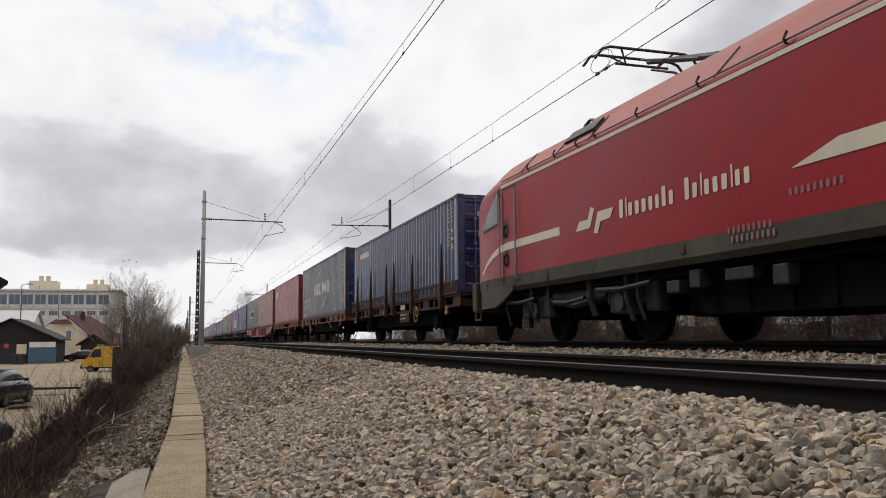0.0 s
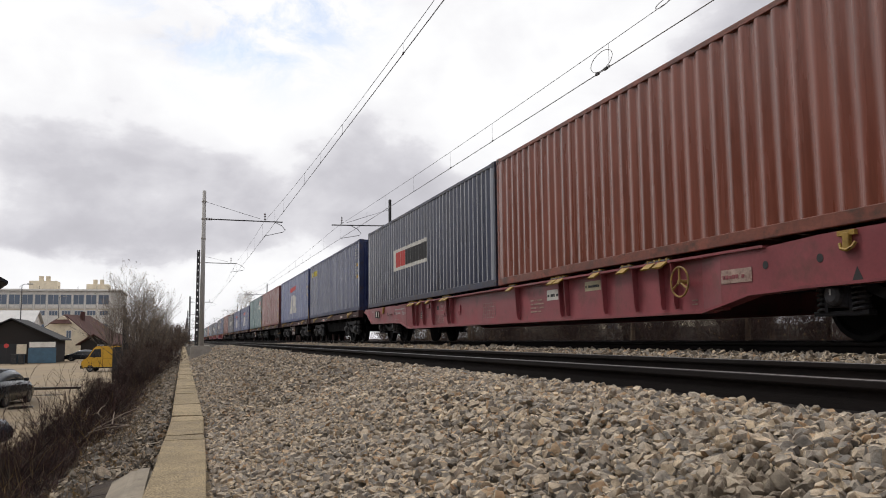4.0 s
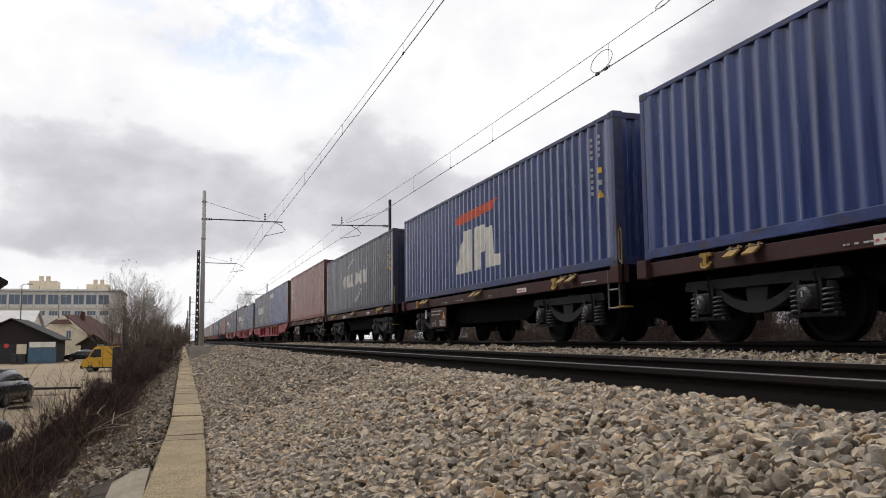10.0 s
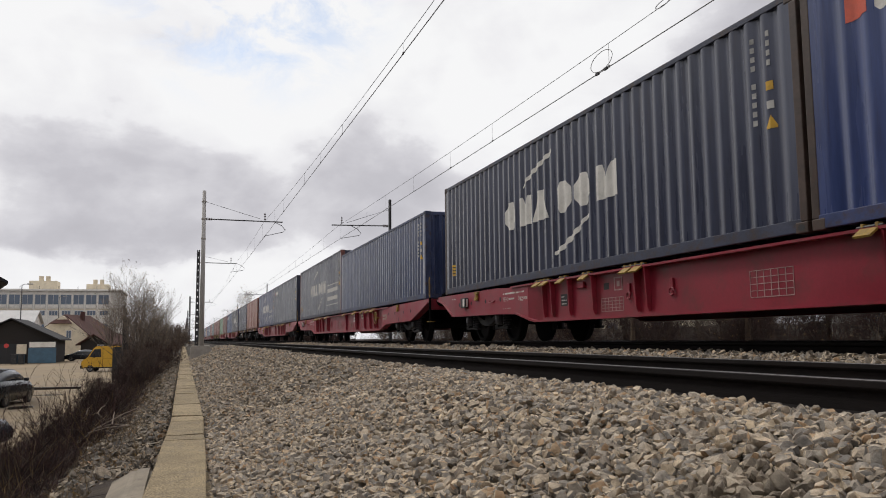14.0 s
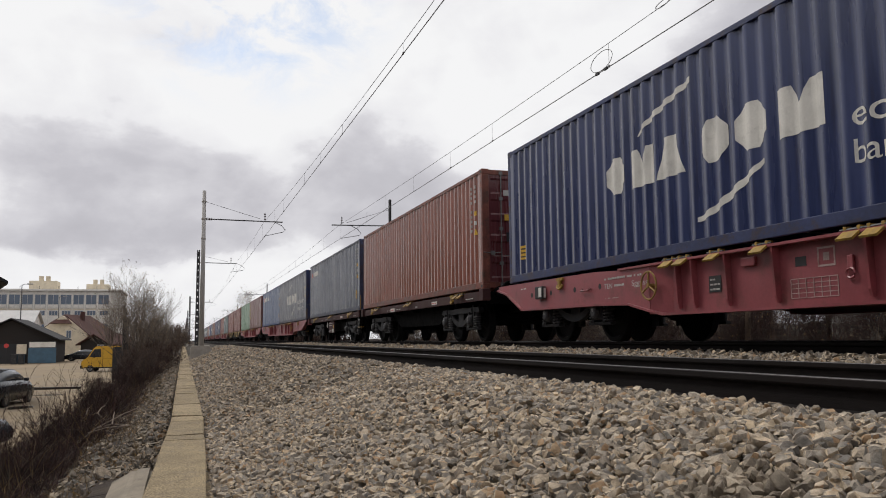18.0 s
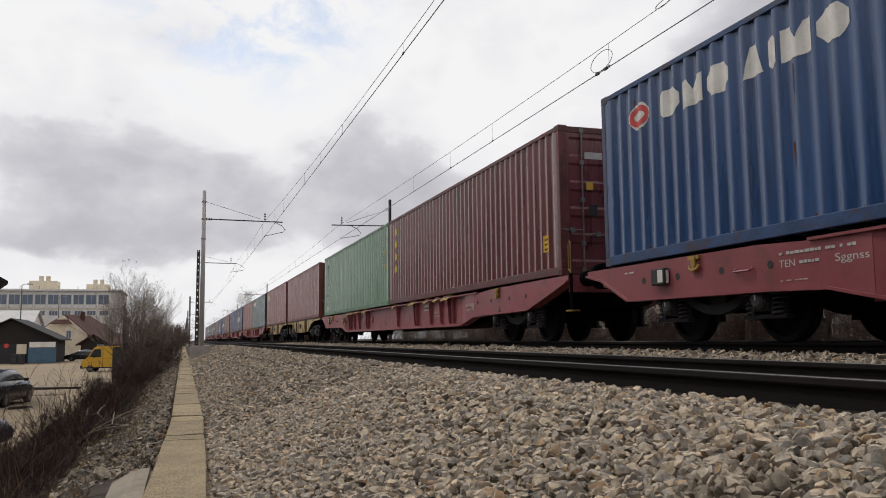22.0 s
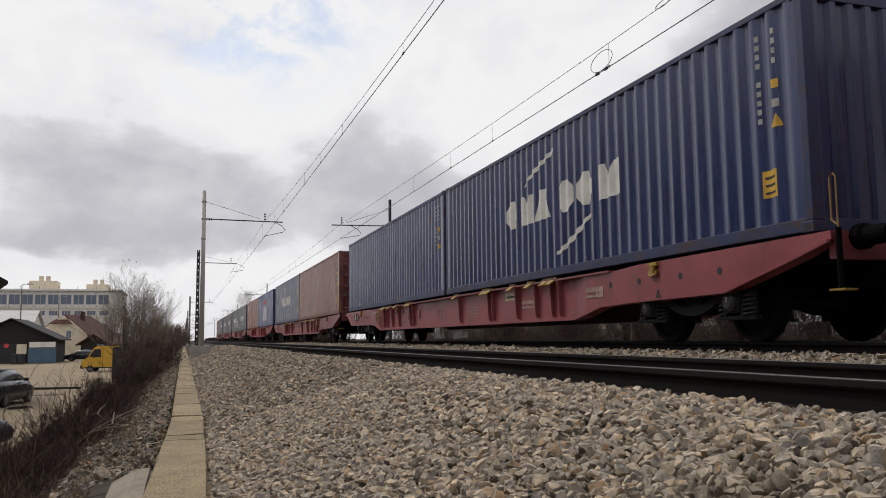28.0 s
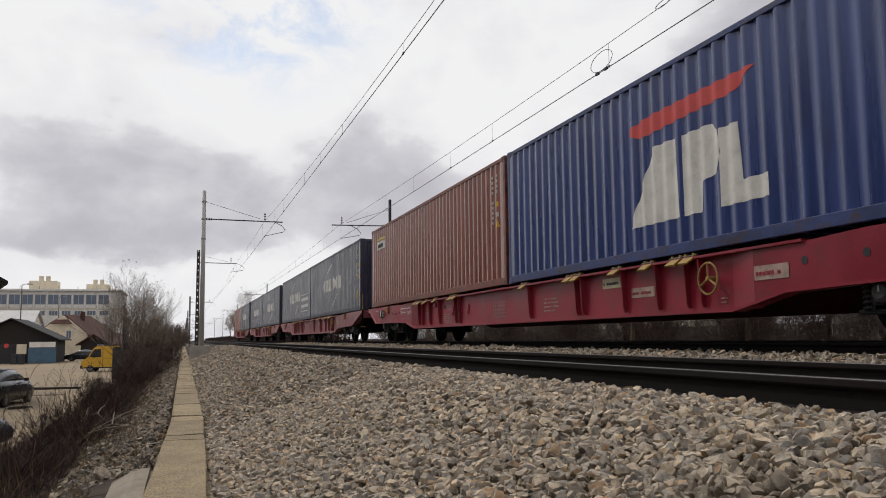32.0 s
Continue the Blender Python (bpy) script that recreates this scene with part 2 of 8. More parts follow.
def ground_z(x, y):
    """Height of the natural ground, embankment included."""
    pts = ((-400, YARD_Z), (-3.75, YARD_Z), (-3.1, -2.22), (-0.9, -1.12), (-0.28, -0.98), (10.2, -0.98), (11.5, -1.15), (16, -0.9), (400, -0.6))
    for (a, za), (b, zb) in zip(pts, pts[1:]):
        if x <= b:
            k = max(0.0, (x - a) / (b - a))
            z = za + (zb - za) * k
            break
    else:
        z = pts[-1][1]
    z += 0.05 * noise.noise((x * 0.6, y * 0.35, 0)) if -3.7 < x < -0.5 or 11 < x < 40 else 0
    return z


def ground():
    xs = [-2500, -900, -400, -200, -120, -80, -60, -45, -35, -28, -22, -18, -15, -12, -10, -8, -6.5, -5.5, -4.6, -3.75, -3.4, -3.1, -2.7, -2.4, -1.9, -1.4, -0.9, -0.6, -0.28, 5, 10.2, 10.8, 11.5, 12.5, 14, 16, 20, 26, 34, 60, 120, 400, 900, 2500]
    ys = [-900, -200, -60, -20, -8] + [i * 1.5 for i in range(-3, 40)] + [62, 66, 72, 80, 90, 105, 125, 150, 190, 250, 350, 600, 1200, 2600]
    me = bpy.data.meshes.new("ground")
    v = [(x, y, ground_z(x, y)) for y in ys for x in xs]
    n = len(xs)
    f = [(j * n + i, j * n + i + 1, (j + 1) * n + i + 1, (j + 1) * n + i) for j in range(len(ys) - 1) for i in range(n - 1)]
    me.from_pydata(v, [], f)
    me.materials.append(EARTH)
    ob = new("ground", me)
    return tagged(ob, "brown winter earth with dead grass beside the tracks", "ground", kind="structure")


ground()

BALLAST = ((0.215, -0.985), (0.215, -0.92), (0.6, -0.80), (1.9, -0.32), (2.3, -0.275), (2.75, -0.278), (2.85, -0.32), (4.2, -0.32), (4.3, -0.272), (4.8, -0.25), (5.5, -0.185), (6.4, -0.150), (6.6, -0.20), (7.9, -0.20), (8.1, -0.150), (8.7, -0.18), (9.9, -0.90), (9.9, -0.985))


def ballast_z(x):
    for (a, za), (b, zb) in zip(BALLAST[1:], BALLAST[2:-1]):
        if x <= b:
            return za + (zb - za) * max(0.0, (x - a) / (b - a))
    return -0.9


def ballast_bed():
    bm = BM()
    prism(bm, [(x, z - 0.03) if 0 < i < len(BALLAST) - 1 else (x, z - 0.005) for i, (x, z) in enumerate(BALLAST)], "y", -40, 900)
    return solid("ballast", bm, BED_SHADE, "bed of light grey crushed-stone track ballast, gaps shaded dark in the colour", "ballast", "structure")


def stone_shapes(count, seed, corners):
    rnd = random.Random(seed)
    out = []
    for _ in range(count):
        bm = BM()
        fx, fy, fz = rnd.uniform(0.52, 0.70), rnd.uniform(0.38, 0.54), rnd.uniform(0.26, 0.40)
        for _ in range(rnd.choice(corners)):
            d = Vector((rnd.gauss(0, 1), rnd.gauss(0, 1), rnd.gauss(0, 1))).normalized() * rnd.uniform(0.88, 1.0)
            bm.verts.new((d.x * fx, d.y * fy, d.z * fz))
        r = bmesh.ops.convex_hull(bm, input=bm.verts)
        bmesh.ops.delete(bm, geom=[g for g in r["geom_interior"] if isinstance(g, bmesh.types.BMVert)], context="VERTS")
        bmesh.ops.triangulate(bm, faces=bm.faces)
        bm.verts.index_update()
        out.append((np.array([v.co[:] for v in bm.verts]), np.array([[v.index for v in f.verts] for f in bm.faces])))
        bm.free()
    return out


SHAPES = stone_shapes(30, 5, (16, 19, 22, 25))
SIMPLE = stone_shapes(24, 6, (9, 11, 12))


def rotations(rng, n):
    """Mostly lying flat, turned any way about the upright."""
    a = rng.uniform(0, math.pi, n)
    q = np.stack([np.cos(a), rng.normal(0, 0.30, n), rng.normal(0, 0.30, n), np.sin(a)], -1)
    q /= np.linalg.norm(q, axis=1)[:, None]
    w, x, y, z = q.T
    return np.stack([np.stack([1 - 2 * (y * y + z * z), 2 * (x * y - z * w), 2 * (x * z + y * w)], -1), np.stack([2 * (x * y + z * w), 1 - 2 * (x * x + z * z), 2 * (y * z - x * w)], -1),
                     np.stack([2 * (x * z - y * w), 2 * (y * z + x * w), 1 - 2 * (x * x + y * y)], -1)], 1)


def stones_mesh(name, xs, ys, zs, sizes, seed, shapes=SHAPES):
    """One mesh of many stones at the given places."""
    rng = np.random.default_rng(seed)
    kind = rng.integers(0, len(shapes), len(xs))
    V, F, base = [], [], 0
    for k, (sv, sf) in enumerate(shapes):
        i = np.where(kind == k)[0]
        if not len(i):
            continue
        R = rotations(rng, len(i))
        p = np.einsum("nij,vj->nvi", R, sv) * sizes[i][:, None, None] + np.stack([xs[i], ys[i], zs[i]], -1)[:, None, :]
        f = sf[None] + (np.arange(len(i)) * len(sv))[:, None, None] + base
        V.append(p.reshape(-1, 3)), F.append(f.reshape(-1, 3))
        base += len(i) * len(sv)
    V, F = np.concatenate(V).astype(np.float32), np.concatenate(F).astype(np.int32)
    me = bpy.data.meshes.new(name)
    me.vertices.add(len(V)), me.loops.add(F.size), me.polygons.add(len(F))
    me.vertices.foreach_set("co", V.ravel())
    me.loops.foreach_set("vertex_index", F.ravel())
    me.polygons.foreach_set("loop_start", np.arange(0, F.size, 3, dtype=np.int32))
    me.update(calc_edges=True)
    me.shade_smooth()
    me.set_sharp_from_angle(angle=math.radians(26))
    me.materials.append(STONE)
    return me


def strewn(x0, x1, y0, y1, density, size, seed, hug=None, skip=None):
    rng = np.random.default_rng(seed)
    n = int((x1 - x0) * (y1 - y0) * density)
    xs, ys = rng.uniform(x0, x1, n), rng.uniform(y0, y1, n)
    sizes = size * np.clip(np.exp(rng.normal(-0.06, 0.30, n)), 0.45, 1.5)
    zs = np.array([(hug or ballast_z)(x) for x in xs]) + sizes * rng.uniform(-0.35, 0.42, n)
    keep = np.ones(n, bool)
    for c in (NEAR_C - RAIL_HALF, NEAR_C + RAIL_HALF, FAR_C - RAIL_HALF, FAR_C + RAIL_HALF):
        keep &= np.abs(xs - c) > 0.085
    if skip:
        keep &= ~((xs > skip[0]) & (xs < skip[1]) & (ys > skip[2]) & (ys < skip[3]))
    return xs[keep], ys[keep], zs[keep], sizes[keep]


PICK = (1.3, 1.8, 2.0, 2.4)            # the stones nearest the camera are pieces of their own


def ballast_stones(bed):
    sets = [strewn(0.19, 2.72, 0.9, 5, 1650, 0.050, 1, skip=PICK), strewn(0.19, 2.72, 5, 9, 1550, 0.049, 8), strewn(0.19, 2.72, 9, 22, 820, 0.058, 2), strewn(0.19, 2.72, 22, 52, 270, 0.09, 3),
            strewn(4.38, 6.42, 2, 14, 520, 0.066, 4), strewn(4.38, 6.42, 14, 50, 150, 0.10, 5), strewn(8.1, 9.6, -4, 40, 60, 0.09, 6), strewn(0.19, 2.72, -6, 0.9, 700, 0.064, 9), strewn(2.88, 4.22, -6, 16, 150, 0.075, 10), strewn(4.38, 6.42, -6, 2, 460, 0.072, 12), strewn(6.6, 7.92, -6, 16, 120, 0.075, 13)]
    for some, seed, shapes in ((sets[:2], 11, SHAPES), (sets[2:], 14, SIMPLE)):
        a = [np.concatenate(c) for c in zip(*some)]
        ob = part("stones", stones_mesh("stones", *a, seed, shapes), STONE, bed, "loose angular grey ballast stones")
        tagged(ob, kind="stuff")
    rng = np.random.default_rng(21)
    shapes = []
    for sv, sf in SHAPES:
        me = bpy.data.meshes.new("stone")
        me.from_pydata(sv.tolist(), [], sf.tolist())
        me.materials.append(STONE_ONE)
        me.shade_smooth()
        me.set_sharp_from_angle(angle=math.radians(26))
        shapes.append(me)
    xs, ys, zs, sz = strewn(*PICK, 1650, 0.050, 31)
    for x, y, z, s in zip(xs, ys, zs, sz):
        o = part("stone", shapes[rng.integers(len(shapes))], STONE_ONE, bed)
        o.matrix_basis = Matrix.LocRotScale((x, y, z), Euler(rng.uniform(0, 6.28, 3)), (s, s, s))


BED = ballast_bed()


def rail_outline(cx, top):
    half = ((0.036, 0.0), (0.036, -0.030), (0.031, -0.040), (0.0095, -0.052), (0.008, -0.085), (0.0095, -0.135), (0.035, -0.152), (0.075, -0.160), (0.075, -0.172))
    pts = [(0.028, 0.0), (0.034, -0.004)] + list(half[1:])
    return [(cx + x, top + z) for x, z in pts] + [(cx - x, top + z) for x, z in pts[::-1]]


def rail(cx, top, label):
    root = thing("rail", label, "rail", "rails of the two tracks", (cx, 0, top))
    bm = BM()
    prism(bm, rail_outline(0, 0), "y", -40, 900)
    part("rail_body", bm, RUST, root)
    bm = BM()
    prism(bm, [(-0.0275, 0.0), (0.0275, 0.0), (0.0255, 0.0025), (-0.0255, 0.0025)], "y", -40, 900)
    part("running_surface", bm, RAILDULL if top < -0.05 else RAILTOP, root, "polished steel running surface")


for c, top, lab in ((NEAR_C, NEAR_TOP, "empty near track"), (FAR_C, FAR_TOP, "track under the train")):
    rail(c - RAIL_HALF, top, "rusty steel rail with polished head, " + lab)
    rail(c + RAIL_HALF, top, "rusty steel rail with polished head, " + lab)


def lid_x(y):
    """The strip drifts a little towards the track along its way."""
    return -0.035 + 0.021 * min(max(y - 5, -2), 5) + 0.0012 * min(max(y - 10, 0), 60)


def trough_path():
    """The cable trough beside the ballast: a strip of concrete lids of uneven length."""
    root = thing("trough", "long strip of tan concrete cable-trough lids with cracked joints", "cable trough", kind="structure", at=(0, 0, 0))
    bm = BM()
    box(bm, -0.12, 0.20, -4, 320, -0.985, -0.895)
    part("trough_channel", bm, CONC, root)
    rnd = random.Random(4)
    y, k = -4.1, 0
    lengths = [1.6, 1.9, 1.6, 2.4, 4.75, 0.45, 1.5, 0.62, 0.55, 1.4, 0.7, 1.9]
    while y < 150:
        ln = lengths[k] if k < len(lengths) else rnd.choice((1.0, 1.0, 2.0, 0.5, 1.5))
        if y > 60:
            ln = 6.0
        bm = BM()
        w = rnd.uniform(-0.003, 0.003)
        box(bm, -0.178 + w, 0.178 + w, 0.006, ln - rnd.uniform(0.014, 0.034), 0, 0.055, 0.006)
        bmesh.ops.subdivide_edges(bm, edges=bm.edges[:], cuts=2, use_grid_fill=True)
        for v in bm.verts:
            v.co += Vector((rnd.gauss(0, 0.004), rnd.gauss(0, 0.006), rnd.gauss(0, 0.002)))
        o = part("lid", bm, CONC, root, at=(lid_x(y + ln / 2), y, -0.893 + rnd.uniform(-0.004, 0.008)))
        o.location.x = lid_x(y)
        o.rotation_euler = (rnd.uniform(-0.002, 0.002), rnd.uniform(-0.02, 0.02), -math.atan2(lid_x(y + ln) - lid_x(y), ln))
        y += ln
        k += 1


trough_path()


def sleepers(cx, top, label):
    """Concrete sleepers bedded in the ballast under one track, near the camera."""
    root = thing("sleepers", label, "sleepers", kind="structure", at=(cx, 0, top))
    bm = BM()
    prism(bm, [(-0.14, -0.20), (0.14, -0.20), (0.125, 0.0), (-0.125, 0.0)], "x", -1.28, 1.28)
    me = mesh_of(bm, CONC_GREY, "sleeper")
    for k in range(60):
        part("sleeper", me, CONC_GREY, root, at=(0, -8 + k * 0.6, 0))


sleepers(NEAR_C, NEAR_TOP - 0.1725, "row of grey concrete sleepers under the near track")
sleepers(FAR_C, FAR_TOP - 0.1725, "row of grey concrete sleepers under the train")

# ------------------------------------------------------------------ overhead line


def span_z(y, supports, low_at, z_sup):
    """Height of a messenger wire that sags between its supports."""
    for (a, za), (b, zb) in zip(supports, supports[1:]):
        if a <= y <= b:
            k = (y - a) / (b - a)
            sag = low_at * ((b - a) / 62.0) ** 2
            return za + (zb - za) * k - sag * 4 * k * (1 - k)
    return z_sup


def overhead_line(name, x, z_contact, supports, sag, label, seed, loops=()):
    root = thing(name, label, "overhead wire", "overhead wires of the two tracks", (x, 0, z_contact))
    end = supports[-1][0]
    start = supports[0][0]
    rnd = random.Random(seed)
    ys = [start + (end - start) * k / 160 for k in range(161)]

    def sway(y):
        return 0.14 * math.sin(y / 40.0 + seed)
    bm = BM()
    tube(bm, [(sway(y), y, 0) for y in ys], 0.0095, 6)
    part("contact_wire", bm, WIRE, root)
    bm = BM()
    tube(bm, [(sway(y), y, span_z(y, supports, sag, 6.2) - z_contact) for y in ys], 0.0062, 6)
    part("messenger_wire", bm, WIRE, root)
    y = 3.0
    while y < 130:
        bm = BM()
        zt = span_z(y, supports, sag, 6.2) - z_contact
        tube(bm, [(sway(y), y, 0.0), (sway(y), y, zt)], 0.0035, 4)
        box(bm, sway(y) - 0.012, sway(y) + 0.012, y - 0.025, y + 0.025, -0.012, 0.03)
        part("dropper", bm, WIRE, root)
        y += rnd.choice((4.2, 5.4, 6.3, 3.6))
    for yl, zl, w, h in loops:
        bm = BM()
        pts = [(sway(yl), yl + w * math.cos(2 * math.pi * k / 22), zl - z_contact + h * math.sin(2 * math.pi * k / 22)) for k in range(23)]
        tube(bm, pts, 0.007, 5, caps=False)
        part("jumper_loop", bm, WIRE, root)
        if w > 0.3:
            for s in (-1, 1):
                part("wire_clamp", box(BM(), sway(yl) - 0.02, sway(yl) + 0.02, yl + s * w * 0.4 - 0.06, yl + s * w * 0.4 + 0.06, -0.02, 0.03), STEEL_DK, root)
    return root


NEAR_SUP = [(-19, 6.2), (43, 6.2), (66.5, 6.25), (133, 6.3), (196, 6.3), (258, 6.3), (320, 6.3), (382, 6.3)]
FAR_SUP = [(-15, 6.05), (43, 6.05), (112, 6.15), (176, 6.15), (240, 6.15), (304, 6.15), (368, 6.15)]
overhead_line("overhead_wire", 3.75, 5.37, NEAR_SUP, 0.62, "thin dark contact wire and messenger over the near track", 0)
overhead_line("overhead_wire", 7.80, 5.29, FAR_SUP, 0.33, "thin dark contact wire and messenger above the train", 3, ((14.1, 5.50, 0.44, 0.19), (11.9, 5.80, 0.22, 0.05)))


def insulator(bm, a, b, r=0.055, n=4):
    a, b = Vector(a), Vector(b)
    tube(bm, [a, b], r * 0.4, 6)
    for k in range(n):
        p = a + (b - a) * (k + 0.5) / n
        d = (b - a).normalized() * 0.018
        tube(bm, [p - d, p + d], r, 8)


def cantilever(root, mx, y, reach, arm_z, wire_x, wire_z, up, off):
    """Tube arm with its stay, insulators and registration arm. reach: x of the arm's tip."""
    s = 1 if reach > mx else -1
    bm = BM()
    tube(bm, [(mx + s * 0.35, y, arm_z), (reach, y, arm_z - 0.04)], 0.030, 8)
    part("arm", bm, STEEL_DK, root, at=off)
    bm = BM()
    insulator(bm, (mx + s * 0.08, y, arm_z), (mx + s * 0.40, y, arm_z), 0.07, 4)
    part("insulator", bm, PORCELAIN, root, at=off)
    bm = BM()
    tube(bm, [(mx + s * 0.05, y, up), (wire_x - s * 0.25, y, arm_z + 0.10)], 0.010, 6)
    part("stay", bm, STEEL_DK, root, at=off)
    bm = BM()
    insulator(bm, (wire_x, y, arm_z + 0.02), (wire_x, y, arm_z + 0.42), 0.05, 3)
    part("insulator", bm, PORCELAIN, root, at=off)
    bm = BM()
    o = s if s > 0 else 1
    tip = wire_x + 1.05
    tube(bm, [(wire_x + 0.5, y, arm_z - 0.05), (wire_x + 0.85, y, arm_z - 0.22), (tip, y, arm_z - 0.45), (tip - 0.12, y, arm_z - 0.56), (wire_x, y, wire_z + 0.05)], 0.016, 6)
    part("registration_arm", bm, STEEL_DK, root, at=off)
    bm = BM()
    tube(bm, [(wire_x, y, wire_z + 0.06), (wire_x, y, wire_z - 0.01)], 0.02, 6)
    part("wire_clamp", bm, STEEL_DK, root, at=off)


def round_mast(x, y, top, base, reach, arm_z, wire_x, up):
    root = thing("catenary_mast", "tall round grey concrete overhead-line mast", "mast", "overhead-line masts", (x, y, base))
    bm = BM()
    pts = [(0, 0, 0), (0, 0, (top - base) * 0.45), (0, 0, top - base)]
    tube(bm, pts, 0.135, 14, 0.088)
    part("shaft", bm, MASTCONC, root, smooth=True)
    for z in (5.2 - base, 6.21 - base, up - base):
        bm = BM()
        lathe(bm, [(z - 0.03, 0.08), (z - 0.03, 0.125), (z + 0.03, 0.125), (z + 0.03, 0.08)], (0, 0, 0), "z", 12)
        part("clamp_band", bm, CONC_GREY, root)
    bm = BM()
    prism(bm, [(-0.52, 0), (0.62, 0), (0.62, 0.14), (0.40, 0.75), (-0.42, 0.75), (-0.52, 0.60)], "y", -0.55, 0.5)
    for v in bm.verts:
        v.co.z -= 0.70
    part("footing", bm, CONC_GREY, root, "pale concrete footing block")
    cantilever(root, x, y, reach, arm_z, wire_x, 5.37, up, (-x, -y, -base))
    return root


def lattice_mast(x, y, top, base, reach, arm_z, wire_x, up, label="slender dark steel lattice overhead-line mast", slim=1.0):
    root = thing("catenary_mast", label, "mast", "overhead-line masts", (x, y, base))
    h = top - base
    for sx in (-1, 1):
        bm = BM()
        a, b = 0.095 * slim, 0.07 * slim
        prism(bm, [(sx * a - 0.05 * slim, 0), (sx * a + 0.06 * slim, 0), (sx * b + 0.055 * slim, h), (sx * b - 0.040 * slim, h)], "y", -0.09, 0.09)
        part("channel", bm, STEEL_DK, root)
    n = int(h / 0.5)
    for k in range(n):
        w = (0.095 - 0.025 * k / n) * slim
        part("batten", box(BM(), -w, w, -0.07, 0.07, h * k / n, h * (k + 0.74) / n), STEEL_DK, root)
    bm = BM()
    box(bm, -0.4, 0.4, -0.4, 0.4, -0.6, 0.08, 0.03)
    part("footing", bm, CONC_GREY, root)
    cantilever(root, x, y, reach, arm_z, wire_x, 5.37, up, (-x, -y, -base))
    return root


round_mast(0.86, 43.0, 7.66, -0.22, 4.8, 6.21, 3.9, 7.1)
lattice_mast(0.98, 66.5, 7.09, -0.55, 3.9, 6.12, 3.45, 6.7)
for y in (133, 196, 258, 320, 382):
    lattice_mast(0.85, y, 6.9, -0.55, 4.3, 6.0, 3.75, 6.6)
for y in (43.0, 112, 176, 240, 304):
    lattice_mast(10.55, y, 7.6, -0.9, 7.38, 6.15, 7.92, 7.05, slim=0.5)
# ------------------------------------------------------------------ the freight train
LAG = {29.0: 0.38, 30.0: 0.16}       # the train eases off for a moment near the end
SPEED_ROWS = [(t, 14.07068 * (t - 16) + 0.54387 * ((t - 16) / 16) ** 2 + 0.80698 * ((t - 16) / 16) ** 3 - LAG.get(t, 0.0)) for t in sorted([2.0 * k for k in range(17)] + [27.0, 29.0, 31.0])]
MOVERS = []            # (thing, place along the train)
WHEELSETS = []
BOX_L, BOX_W, BOX_H, FLOOR = 12.192, 2.438, 2.591, 1.115
PITCH_Y, DEEP = 0.278, 0.036


PAINT_WORN = {}


def deep(color, k=0.76, more=0.32):
    """A darker, fuller tone of a colour."""
    mean = sum(color) / 3
    return tuple(max(0.008, k * (c + more * (c - mean))) for c in color)


def paint(name, color, rust=0.35):
    c = deep(color)
    chalk = tuple(v * 1.25 + 0.014 for v in c)
    PAINT_WORN[name] = material("edge_" + name, tuple(v * 0.8 + 0.003 for v in c), 0.5, vary=0.4, scale=2.6, fine=24, bump=0.25, depth=0.006, stain=(0.055, 0.030, 0.020), stain_amount=0.85,
                                stretch=(1.5, 0.8, 1.2), stain_cut=(0.50, 0.66), spread=0.12, spec=0.42, fade=chalk, fade_amount=0.4)
    return material("paint_" + name, c, 0.28, vary=0.26, scale=1.6, fine=15, bump=0.12, depth=0.006, stain=tuple(v * 0.3 + 0.012 + r for v, r in zip(c, (0.012, 0.004, 0.0))), stain_amount=0.55 + rust * 0.4,
                    stretch=(2.4, 2.4, 0.20), stain_cut=(0.54, 0.74), spread=0.12, spec=0.5, fade=chalk, fade_amount=0.5, dust=0.42)


PAINT = {
    "slate": paint("slate_blue", (0.070, 0.086, 0.155)),
    "navy": paint("navy", (0.041, 0.052, 0.122)),
    "charcoal": paint("charcoal_blue", (0.052, 0.058, 0.090)),
    "blue": paint("blue", (0.058, 0.080, 0.205)),
    "violet": paint("violet_blue", (0.060, 0.079, 0.182)),
    "sea": paint("sea_blue", (0.047, 0.086, 0.19)),
    "graphite": paint("graphite", (0.056, 0.066, 0.102)),
    "dusk": paint("dusk_blue", (0.058, 0.074, 0.158)),
    "red": paint("red", (0.255, 0.050, 0.060)),
    "brown": paint("red_brown", (0.212, 0.070, 0.064)),
    "rust": paint("orange_brown", (0.235, 0.092, 0.070)),
    "maroon": paint("maroon", (0.155, 0.055, 0.056)),
    "green": paint("green", (0.195, 0.325, 0.225)),
    "teal": paint("teal_green", (0.112, 0.190, 0.205)),
    "soot": paint("rusty_soot", (0.070, 0.048, 0.040)),
    "grey_teal": paint("grey_teal", (0.105, 0.155, 0.165)),
}
EDGE = {key: PAINT_WORN[m.name[6:]] for key, m in PAINT.items()}
WHITE = material("white_lettering", (0.62, 0.60, 0.56), 0.6, vary=0.12, scale=3, fine=40, bump=0.05, stain=(0.25, 0.24, 0.23), stain_amount=0.35)
DIMWHITE = material("dull_white_lettering", (0.42, 0.41, 0.39), 0.6, vary=0.2, scale=3, fine=40, bump=0.05, stain=(0.16, 0.16, 0.16), stain_amount=0.6)
SOILED = material("soiled_plate", (0.34, 0.245, 0.205), 0.8, vary=0.3, scale=5, fine=40, bump=0.05, stain=(0.17, 0.075, 0.065), stain_amount=0.8)
FAINT = material("worn_sill_writing", (0.36, 0.26, 0.245), 0.75, vary=0.3, scale=4, fine=40, bump=0.05, stain=(0.15, 0.06, 0.055), stain_amount=0.85)
